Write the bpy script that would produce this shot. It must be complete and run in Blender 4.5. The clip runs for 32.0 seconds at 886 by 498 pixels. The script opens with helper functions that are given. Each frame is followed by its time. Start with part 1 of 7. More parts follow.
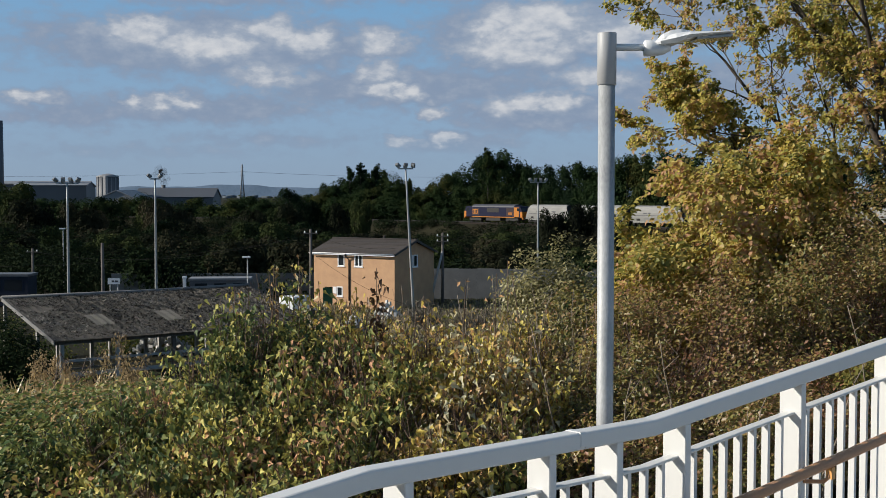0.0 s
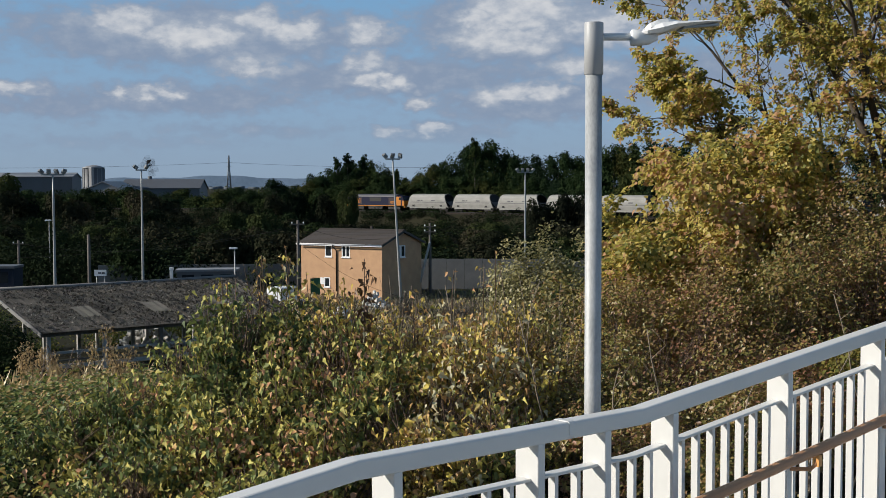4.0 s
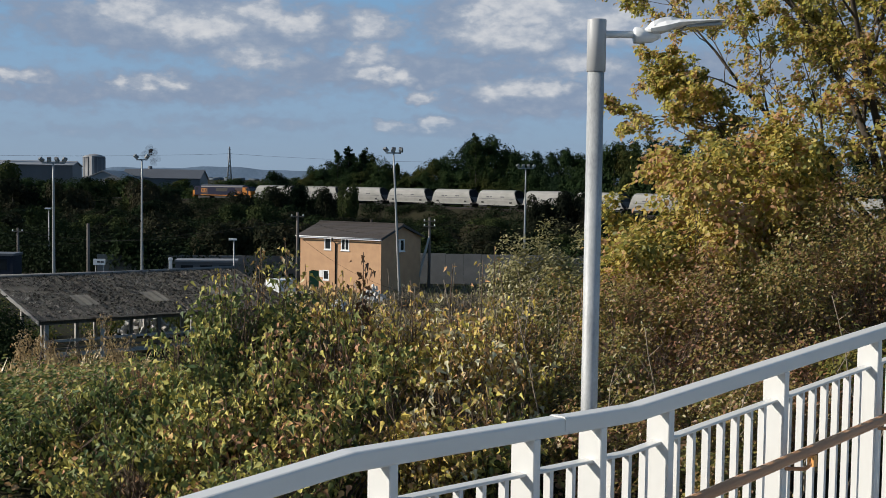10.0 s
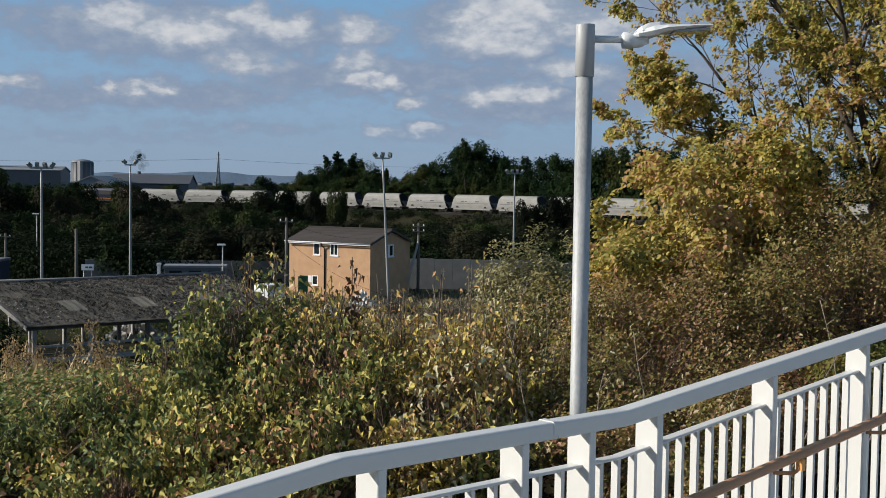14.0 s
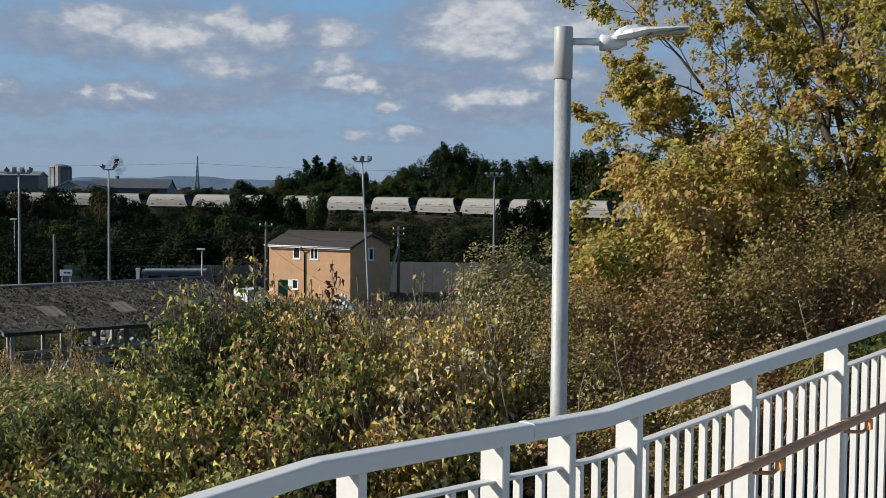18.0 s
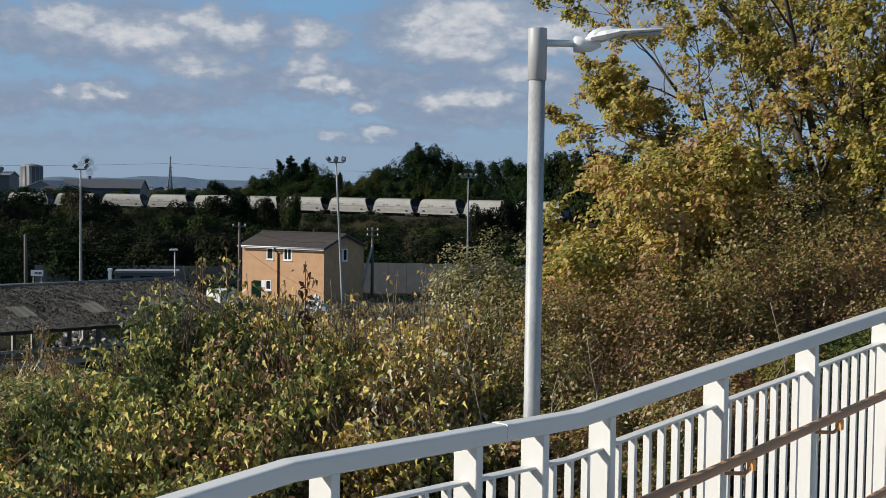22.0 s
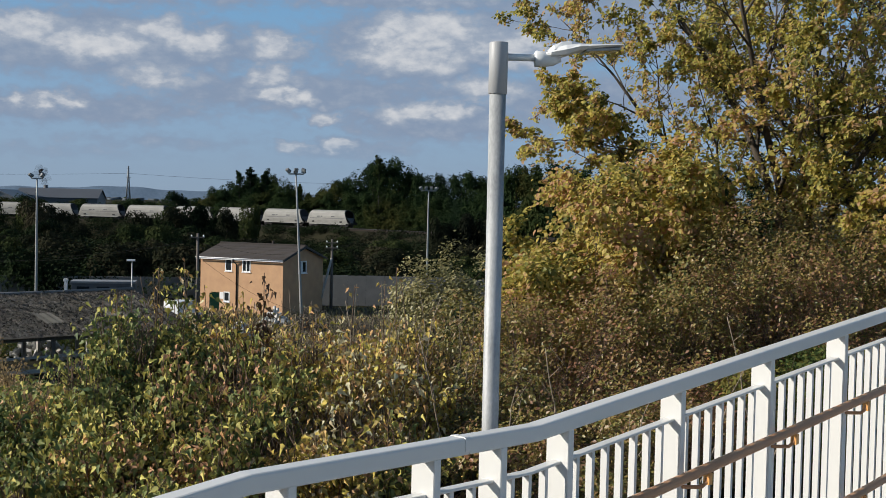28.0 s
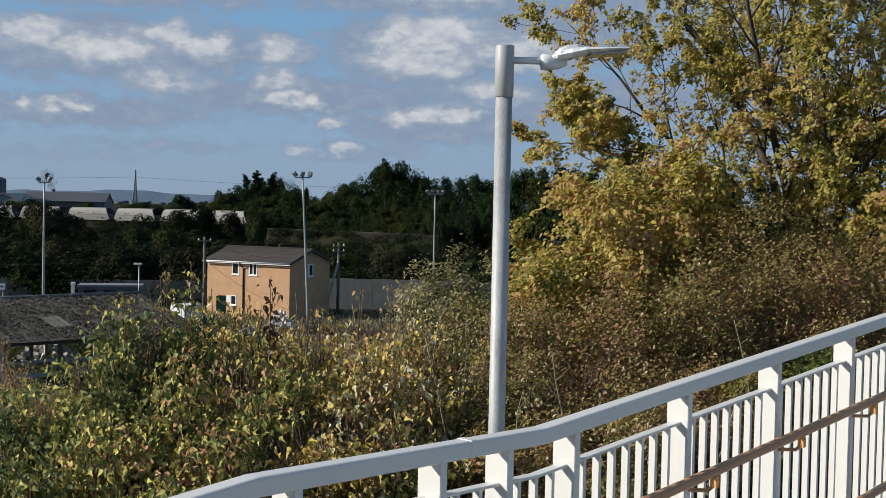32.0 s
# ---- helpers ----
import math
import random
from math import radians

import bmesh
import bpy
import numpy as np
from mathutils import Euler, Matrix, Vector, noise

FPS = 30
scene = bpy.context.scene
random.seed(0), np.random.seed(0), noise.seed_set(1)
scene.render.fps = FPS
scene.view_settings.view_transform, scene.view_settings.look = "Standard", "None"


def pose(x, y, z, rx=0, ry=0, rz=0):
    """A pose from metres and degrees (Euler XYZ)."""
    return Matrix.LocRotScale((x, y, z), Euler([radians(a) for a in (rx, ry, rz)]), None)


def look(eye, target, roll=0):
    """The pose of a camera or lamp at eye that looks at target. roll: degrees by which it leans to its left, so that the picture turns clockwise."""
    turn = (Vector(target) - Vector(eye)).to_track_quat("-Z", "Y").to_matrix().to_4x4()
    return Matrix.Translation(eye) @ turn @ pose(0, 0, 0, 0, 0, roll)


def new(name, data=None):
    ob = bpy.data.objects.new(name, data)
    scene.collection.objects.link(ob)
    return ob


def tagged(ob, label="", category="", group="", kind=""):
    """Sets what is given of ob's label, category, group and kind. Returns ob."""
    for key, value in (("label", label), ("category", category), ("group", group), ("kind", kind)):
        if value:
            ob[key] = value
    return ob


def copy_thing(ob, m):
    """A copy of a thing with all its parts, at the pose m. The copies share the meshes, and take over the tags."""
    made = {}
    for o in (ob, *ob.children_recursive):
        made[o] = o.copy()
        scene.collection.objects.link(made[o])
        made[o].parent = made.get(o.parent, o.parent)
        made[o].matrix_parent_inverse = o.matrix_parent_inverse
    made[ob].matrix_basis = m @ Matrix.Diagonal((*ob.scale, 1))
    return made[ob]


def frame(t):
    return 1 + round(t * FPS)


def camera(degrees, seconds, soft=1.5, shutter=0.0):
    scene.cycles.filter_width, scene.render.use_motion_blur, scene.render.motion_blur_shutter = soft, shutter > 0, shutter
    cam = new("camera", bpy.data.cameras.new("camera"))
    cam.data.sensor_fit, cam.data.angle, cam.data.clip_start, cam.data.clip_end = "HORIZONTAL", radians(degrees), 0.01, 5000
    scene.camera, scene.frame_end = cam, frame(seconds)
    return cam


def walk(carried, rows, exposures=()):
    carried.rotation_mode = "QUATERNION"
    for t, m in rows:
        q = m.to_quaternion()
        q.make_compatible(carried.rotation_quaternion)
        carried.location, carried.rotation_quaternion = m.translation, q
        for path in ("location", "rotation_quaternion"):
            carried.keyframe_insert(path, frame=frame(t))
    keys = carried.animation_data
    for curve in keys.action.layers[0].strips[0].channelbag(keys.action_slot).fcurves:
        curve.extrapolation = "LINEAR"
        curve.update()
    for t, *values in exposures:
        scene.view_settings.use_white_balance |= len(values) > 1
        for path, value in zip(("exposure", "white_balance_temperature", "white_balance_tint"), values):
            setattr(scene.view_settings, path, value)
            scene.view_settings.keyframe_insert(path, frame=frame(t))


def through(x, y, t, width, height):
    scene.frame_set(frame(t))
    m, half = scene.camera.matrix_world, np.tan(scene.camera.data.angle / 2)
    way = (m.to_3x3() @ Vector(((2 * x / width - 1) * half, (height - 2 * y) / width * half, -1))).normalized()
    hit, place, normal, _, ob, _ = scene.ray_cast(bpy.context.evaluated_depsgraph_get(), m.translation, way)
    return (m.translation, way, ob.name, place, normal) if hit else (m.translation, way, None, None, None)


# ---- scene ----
import collections

EYE = 11.0

# ---------------------------------------------------------------- camera
# seconds, x, y, z, heading to the right, tilt up, clockwise turn of the picture
PATH = [
    (0, -0.002, 0.000, 10.999, 0.000, -2.569, 0.000),
    (0.5, -0.004, 0.000, 10.998, 0.135, -2.735, 0.042),
    (1, -0.005, -0.000, 10.998, 0.120, -2.875, -0.075),
    (1.5, -0.004, 0.000, 10.999, 0.039, -2.986, -0.134),
    (2, -0.004, -0.001, 10.999, -0.044, -3.036, -0.201),
    (2.5, -0.004, -0.003, 10.999, -0.040, -3.076, -0.235),
    (3, -0.004, -0.004, 10.998, 0.083, -3.074, -0.275),
    (3.5, -0.004, -0.003, 10.998, 0.326, -3.031, -0.290),
    (5.5, -0.003, 0.002, 10.997, 1.307, -3.019, 0.406),
    (6, -0.003, -0.001, 10.997, 1.318, -3.223, 0.629),
    (6.5, -0.003, -0.002, 10.996, 1.253, -3.427, 0.811),
    (7, -0.003, -0.003, 10.996, 1.113, -3.548, 0.837),
    (7.5, -0.003, -0.002, 10.996, 0.918, -3.594, 0.859),
    (8, -0.003, -0.003, 10.996, 0.726, -3.582, 0.792),
    (8.5, -0.003, -0.005, 10.996, 0.639, -3.520, 0.831),
    (9, -0.004, -0.008, 10.996, 0.637, -3.435, 0.816),
    (9.5, -0.004, -0.009, 10.996, 0.637, -3.355, 0.836),
    (10, -0.004, -0.008, 10.996, 0.633, -3.274, 0.784),
    (10.5, -0.004, -0.007, 10.996, 0.634, -3.187, 0.779),
    (11, -0.004, -0.007, 10.996, 0.620, -3.107, 0.821),
    (11.5, -0.003, -0.007, 10.996, 0.674, -3.047, 0.907),
    (12, -0.003, -0.006, 10.995, 0.792, -2.982, 0.859),
    (12.5, -0.003, -0.004, 10.995, 0.911, -2.980, 0.854),
    (13, -0.002, -0.003, 10.994, 0.989, -2.979, 0.848),
    (13.5, -0.002, -0.002, 10.993, 1.068, -2.984, 0.832),
    (14, -0.002, -0.002, 10.993, 1.146, -3.021, 0.783),
    (14.5, -0.002, -0.004, 10.993, 1.188, -3.073, 0.779),
    (16.5, 0.000, -0.003, 10.991, 1.221, -3.007, 0.549),
    (17, 0.000, -0.002, 10.992, 1.458, -2.942, 0.477),
    (17.5, 0.001, -0.002, 10.992, 1.779, -2.899, 0.464),
    (18, 0.001, -0.003, 10.991, 2.085, -2.861, 0.491),
    (18.5, 0.001, -0.002, 10.991, 2.294, -2.829, 0.495),
    (19, 0.002, -0.002, 10.991, 2.410, -2.778, 0.492),
    (19.5, 0.002, -0.001, 10.991, 2.473, -2.734, 0.467),
    (20, 0.002, -0.001, 10.990, 2.537, -2.723, 0.461),
    (20.5, 0.002, -0.000, 10.990, 2.632, -2.728, 0.545),
    (21, 0.002, 0.000, 10.989, 2.793, -2.764, 0.577),
    (21.5, 0.002, 0.002, 10.989, 3.024, -2.813, 0.606),
    (22, 0.002, 0.002, 10.989, 3.322, -2.796, 0.688),
    (22.5, 0.002, 0.002, 10.989, 3.648, -2.720, 0.797),
    (23, 0.002, 0.002, 10.989, 3.950, -2.622, 0.823),
    (23.5, 0.002, 0.003, 10.990, 4.179, -2.521, 0.905),
    (24, 0.002, 0.004, 10.990, 4.340, -2.470, 0.912),
    (24.5, 0.002, 0.004, 10.989, 4.435, -2.423, 1.002),
    (25, 0.003, 0.005, 10.989, 4.477, -2.411, 1.059),
    (25.5, 0.003, 0.006, 10.988, 4.484, -2.383, 1.125),
    (27.5, 0.003, 0.007, 10.987, 5.083, -2.184, 1.188),
    (28, 0.003, 0.007, 10.987, 5.223, -2.150, 1.236),
    (28.5, 0.003, 0.007, 10.987, 5.284, -2.135, 1.281),
    (29, 0.003, 0.007, 10.987, 5.274, -2.157, 1.315),
    (29.5, 0.003, 0.007, 10.987, 5.262, -2.157, 1.377),
    (30, 0.003, 0.007, 10.987, 5.192, -2.120, 1.417),
    (30.5, 0.003, 0.006, 10.987, 5.132, -2.079, 1.409),
    (31, 0.003, 0.006, 10.987, 5.034, -2.046, 1.300),
    (31.5, 0.004, 0.005, 10.986, 4.971, -2.011, 1.237),
    (32, 0.004, 0.005, 10.986, 4.908, -1.999, 1.178),
]


def aim(x, y, z, yaw, tilt, roll):
    a, b = radians(yaw), radians(tilt)
    way = Vector((math.sin(a) * math.cos(b), math.cos(a) * math.cos(b), math.sin(b)))
    eye = Vector((x, y, z))
    return look(eye, eye + way, roll)


cam = camera(2 * math.degrees(math.atan(784 / 2140)), 32.0, soft=0.8)
walk(cam, [(row[0], aim(*row[1:])) for row in PATH], [(0.0, 0.0, 6520, 10), (32.0, 0.0, 6520, 10)])

# ---------------------------------------------------------------- sun, sky, exposure
SUN_TO = Vector((-0.99, -0.06, 0.0)).normalized() * math.cos(radians(25)) + Vector((0, 0, math.sin(radians(25))))
sun_data = bpy.data.lights.new("sun", "SUN")
sun_data.energy, sun_data.angle, sun_data.color = 5.6, radians(0.53), (1.0, 0.94, 0.84)
sun = new("sun", sun_data)
sun.matrix_world = look((0, 0, 60), Vector((0, 0, 60)) - SUN_TO)


def link(tree, a, b):
    tree.links.new(a, b)


def mathn(tree, op, a, b=None, c=None, clamp=False):
    n = tree.nodes.new("ShaderNodeMath")
    n.operation, n.use_clamp = op, clamp
    for i, v in enumerate((a, b, c)):
        if v is None:
            continue
        if isinstance(v, (int, float)):
            n.inputs[i].default_value = v
        else:
            link(tree, v, n.inputs[i])
    return n.outputs[0]


def vecn(tree, op, a, b=None):
    n = tree.nodes.new("ShaderNodeVectorMath")
    n.operation = op
    for i, v in enumerate((a, b)):
        if v is None:
            continue
        if isinstance(v, (tuple, list)):
            n.inputs[i].default_value = v
        else:
            link(tree, v, n.inputs[i])
    return n.outputs["Value"] if op in ("LENGTH", "DOT_PRODUCT") else n.outputs[0]


# grey cloud bodies: azimuth, elevation (degrees), half width, half height, weight
CLOUDS = [
    (-10.8, 6.9, 6.6, 1.15, 1.0), (-2.0, 5.0, 5.6, 0.75, 0.9), (4.0, 7.3, 3.9, 1.55, 1.0), (-9.4, 9.6, 5.4, 0.75, 0.9), (3.2, 9.7, 5.2, 0.6, 0.9),
    (-11.4, 4.0, 4.4, 0.6, 0.8), (-17.0, 3.6, 2.6, 0.55, 0.7), (5.0, 3.9, 4.2, 0.8, 0.85), (0.6, 2.5, 2.6, 0.38, 0.7), (-2.9, 7.0, 1.5, 0.8, 0.8),
    (-5.0, 7.0, 1.1, 0.6, 0.55), (-18.6, 4.3, 1.4, 0.4, 0.7), (9.0, 8.0, 3.0, 1.5, 0.9), (12.5, 5.0, 5.0, 1.0, 0.8), (16.0, 8.8, 5.0, 1.6, 0.9),
    (-8.0, 2.6, 3.6, 0.28, 0.5), (-17.6, 7.2, 2.0, 0.7, 0.5), (3.0, 5.2, 7.0, 0.5, 0.6), (-14.0, 2.0, 5.0, 0.3, 0.45), (22.0, 6.0, 5.0, 1.6, 0.8),
]
# sunlit heads that swell out of them: azimuth, elevation, half width, half height
HEADS = [
    (-8.0, 7.6, 1.45, 0.62), (-11.0, 6.85, 2.3, 0.68), (-6.4, 7.15, 1.1, 0.6), (-14.2, 7.5, 1.9, 0.7), (-8.3, 5.4, 1.7, 0.52), (-3.1, 5.75, 1.2, 0.5),
    (-2.8, 4.85, 0.9, 0.3), (-1.6, 4.75, 0.8, 0.35), (-2.8, 7.15, 1.3, 0.6), (4.4, 8.1, 2.5, 0.9), (2.3, 7.7, 1.3, 0.6), (3.6, 6.8, 2.9, 0.6),
    (8.3, 7.3, 1.6, 0.8), (7.2, 5.4, 1.7, 0.5), (3.7, 4.25, 1.9, 0.4), (5.6, 4.3, 1.2, 0.35), (-0.6, 3.75, 0.6, 0.34), (-8.2, 9.8, 2.0, 0.5),
    (4.8, 9.9, 3.6, 0.42), (-12.6, 4.3, 1.2, 0.25), (-14.3, 4.25, 0.5, 0.3), (0.1, 2.6, 0.65, 0.22), (-18.8, 4.4, 1.1, 0.3), (-1.9, 2.65, 0.8, 0.25),
]


def cloud_group(name, lumps, reach, warp_by, grain):
    """The strength of the lumps at (azimuth, elevation), their edges curled by noise."""
    g = bpy.data.node_groups.new(name, "ShaderNodeTree")
    g.interface.new_socket("at", in_out="INPUT", socket_type="NodeSocketVector")
    g.interface.new_socket("cover", in_out="OUTPUT", socket_type="NodeSocketFloat")
    gi, go = g.nodes.new("NodeGroupInput"), g.nodes.new("NodeGroupOutput")
    at = gi.outputs[0]
    total = None
    wide = vecn(g, "MULTIPLY", at, (1.0, 1.7, 1.0))
    warp = g.nodes.new("ShaderNodeTexNoise")
    warp.inputs["Scale"].default_value, warp.inputs["Detail"].default_value = 0.8, 4.0
    link(g, wide, warp.inputs["Vector"])
    shift = vecn(g, "MULTIPLY", vecn(g, "SUBTRACT", warp.outputs["Color"], (0.5, 0.5, 0.5)), warp_by)
    moved = vecn(g, "ADD", at, shift)
    for lump in lumps:
        az, el, w, h = lump[:4]
        d = vecn(g, "MULTIPLY", vecn(g, "SUBTRACT", moved, (az, el, 0)), (1 / w, 1 / h, 0))
        v = mathn(g, "SUBTRACT", reach, vecn(g, "LENGTH", d), clamp=True)
        if len(lump) > 4:
            v = mathn(g, "MULTIPLY", v, lump[4])
        total = v if total is None else mathn(g, "MAXIMUM", total, v)
    fine = g.nodes.new("ShaderNodeTexNoise")
    fine.inputs["Scale"].default_value, fine.inputs["Detail"].default_value = 1.0, 4.0
    fine.inputs["Roughness"].default_value = 0.55
    link(g, wide, fine.inputs["Vector"])
    base = mathn(g, "MULTIPLY_ADD", fine.outputs[0], grain, -grain * 0.5)
    link(g, mathn(g, "ADD", total, base), go.inputs[0])
    return g


world = bpy.data.worlds.new("world")
scene.world = world
world.use_nodes = True
wt = world.node_tree
wt.nodes.clear()
sky = wt.nodes.new("ShaderNodeTexSky")
sky.sky_type, sky.sun_disc = "NISHITA", False
sky.sun_elevation, sky.sun_rotation = radians(25), math.atan2(SUN_TO.x, SUN_TO.y)
sky.air_density, sky.dust_density, sky.ozone_density = 1.0, 1.2, 1.4
coord = wt.nodes.new("ShaderNodeTexCoord")
sep = wt.nodes.new("ShaderNodeSeparateXYZ")
link(wt, coord.outputs["Generated"], sep.inputs[0])
az = mathn(wt, "MULTIPLY", mathn(wt, "ARCTAN2", sep.outputs[0], sep.outputs[1]), 57.2958)
el = mathn(wt, "MULTIPLY", mathn(wt, "ARCSINE", sep.outputs[2]), 57.2958)
comb = wt.nodes.new("ShaderNodeCombineXYZ")
link(wt, az, comb.inputs[0])
link(wt, el, comb.inputs[1])
g1 = wt.nodes.new("ShaderNodeGroup")
g1.node_tree = cloud_group("cloud_cover", CLOUDS, 1.6, (3.2, 1.2, 0), 1.3)
link(wt, comb.outputs[0], g1.inputs[0])
g2 = wt.nodes.new("ShaderNodeGroup")
g2.node_tree = cloud_group("cloud_heads", HEADS, 1.5, (3.0, 1.3, 0), 1.4)
link(wt, comb.outputs[0], g2.inputs[0])
tone_in = mathn(wt, "ADD", mathn(wt, "MULTIPLY", g2.outputs[0], 0.72), mathn(wt, "MULTIPLY", g1.outputs[0], 0.26))
lit = wt.nodes.new("ShaderNodeMapRange")
lit.interpolation_type = "SMOOTHSTEP"
for i, v in ((1, 0.0), (2, 1.38), (3, 0.0), (4, 1.0)):
    lit.inputs[i].default_value = v
link(wt, tone_in, lit.inputs[0])
cloud_col = wt.nodes.new("ShaderNodeValToRGB")
link(wt, lit.outputs[0], cloud_col.inputs[0])
cloud_col.color_ramp.elements[0].position, cloud_col.color_ramp.elements[0].color = 0.0, (0.235, 0.305, 0.425, 1)
cloud_col.color_ramp.elements[1].position, cloud_col.color_ramp.elements[1].color = 1.0, (0.66, 0.67, 0.69, 1)
mid = cloud_col.color_ramp.elements.new(0.45)
mid.color = (0.345, 0.40, 0.49, 1)
amount = wt.nodes.new("ShaderNodeMapRange")
amount.interpolation_type = "SMOOTHSTEP"
for i, v in ((1, -0.15), (2, 0.7), (3, 0.0), (4, 0.96)):
    amount.inputs[i].default_value = v
link(wt, mathn(wt, "MAXIMUM", g1.outputs[0], g2.outputs[0]), amount.inputs[0])
# clouds thin out into the haze over the horizon
low = wt.nodes.new("ShaderNodeMapRange")
low.inputs[1].default_value, low.inputs[2].default_value = 0.6, 3.2
link(wt, el, low.inputs[0])
amt = mathn(wt, "MULTIPLY", amount.outputs[0], low.outputs[0])
# clear sky: the sky texture, greyed by the autumn haze low down
tone = wt.nodes.new("ShaderNodeMix")
tone.data_type = "RGBA"
haze_amt = wt.nodes.new("ShaderNodeMapRange")
for i, v in ((1, 0.0), (2, 14.0), (3, 0.94), (4, 0.86)):
    haze_amt.inputs[i].default_value = v
link(wt, el, haze_amt.inputs[0])
link(wt, haze_amt.outputs[0], tone.inputs["Factor"])
SKY_STRENGTH = 0.1
scaled = wt.nodes.new("ShaderNodeVectorMath")
scaled.operation = "MULTIPLY"
link(wt, sky.outputs[0], scaled.inputs[0])
scaled.inputs[1].default_value = (SKY_STRENGTH,) * 3
link(wt, scaled.outputs[0], tone.inputs["A"])
haze_col = wt.nodes.new("ShaderNodeValToRGB")
haze_el = mathn(wt, "DIVIDE", el, 40.0, clamp=True)
link(wt, haze_el, haze_col.inputs[0])
haze_col.color_ramp.elements[0].color = (0.27, 0.365, 0.485, 1)
haze_col.color_ramp.elements[1].color = (0.07, 0.125, 0.22, 1)
top_blue = haze_col.color_ramp.elements.new(0.25)
top_blue.color = (0.165, 0.365, 0.61, 1)
m5 = haze_col.color_ramp.elements.new(0.09)
m5.color = (0.245, 0.385, 0.565, 1)
link(wt, haze_col.outputs[0], tone.inputs["B"])
over = wt.nodes.new("ShaderNodeMix")
over.data_type = "RGBA"
link(wt, amt, over.inputs["Factor"])
link(wt, tone.outputs["Result"], over.inputs["A"])
link(wt, cloud_col.outputs[0], over.inputs["B"])
bg = wt.nodes.new("ShaderNodeBackground")
bg.inputs[1].default_value = 1.0
link(wt, over.outputs["Result"], bg.inputs[0])
wout = wt.nodes.new("ShaderNodeOutputWorld")
link(wt, bg.outputs[0], wout.inputs[0])

# ---------------------------------------------------------------- materials


def mat(name, color, rough=0.7, metal=0.0, vary=0.25, scale=3.0, color2=None, bump=0.0, bump_scale=60.0,
        islands=False, per_object=False, stretch=(1, 1, 1), spec=0.5):
    """A grained surface: two colours mixed by coarse and fine noise, with relief."""
    m = bpy.data.materials.new(name)
    m.use_nodes = True
    t = m.node_tree
    p = t.nodes["Principled BSDF"]
    p.inputs["Roughness"].default_value, p.inputs["Metallic"].default_value = rough, metal
    p.inputs["Specular IOR Level"].default_value = spec
    c1 = Vector(color[:3])
    c2 = Vector(color2[:3]) if color2 else c1 * (1 - vary)
    tc = t.nodes.new("ShaderNodeTexCoord")
    mp = t.nodes.new("ShaderNodeMapping")
    mp.inputs["Scale"].default_value = stretch
    link(t, tc.outputs["Object"], mp.inputs[0])
    n1 = t.nodes.new("ShaderNodeTexNoise")
    n1.inputs["Scale"].default_value, n1.inputs["Detail"].default_value = scale, 6.0
    n2 = t.nodes.new("ShaderNodeTexNoise")
    n2.inputs["Scale"].default_value, n2.inputs["Detail"].default_value = scale * 14, 3.0
    link(t, mp.outputs[0], n1.inputs["Vector"])
    link(t, mp.outputs[0], n2.inputs["Vector"])
    f = mathn(t, "ADD", mathn(t, "MULTIPLY", n1.outputs[0], 0.75), mathn(t, "MULTIPLY", n2.outputs[0], 0.35))
    if islands or per_object:
        src = t.nodes.new("ShaderNodeNewGeometry").outputs["Random Per Island"] if islands else t.nodes.new("ShaderNodeObjectInfo").outputs["Random"]
        f = mathn(t, "ADD", mathn(t, "MULTIPLY", f, 0.6), mathn(t, "MULTIPLY", src, 0.55))
    ramp = t.nodes.new("ShaderNodeValToRGB")
    ramp.color_ramp.elements[0].position, ramp.color_ramp.elements[1].position = 0.3, 0.75
    ramp.color_ramp.elements[0].color, ramp.color_ramp.elements[1].color = (*c2, 1), (*c1, 1)
    link(t, f, ramp.inputs[0])
    link(t, ramp.outputs[0], p.inputs["Base Color"])
    if bump:
        n3 = t.nodes.new("ShaderNodeTexNoise")
        n3.inputs["Scale"].default_value, n3.inputs["Detail"].default_value = bump_scale, 4.0
        link(t, mp.outputs[0], n3.inputs["Vector"])
        b = t.nodes.new("ShaderNodeBump")
        b.inputs["Strength"].default_value, b.inputs["Distance"].default_value = bump, 0.02
        link(t, n3.outputs[0], b.inputs["Height"])
        link(t, b.outputs[0], p.inputs["Normal"])
    return m


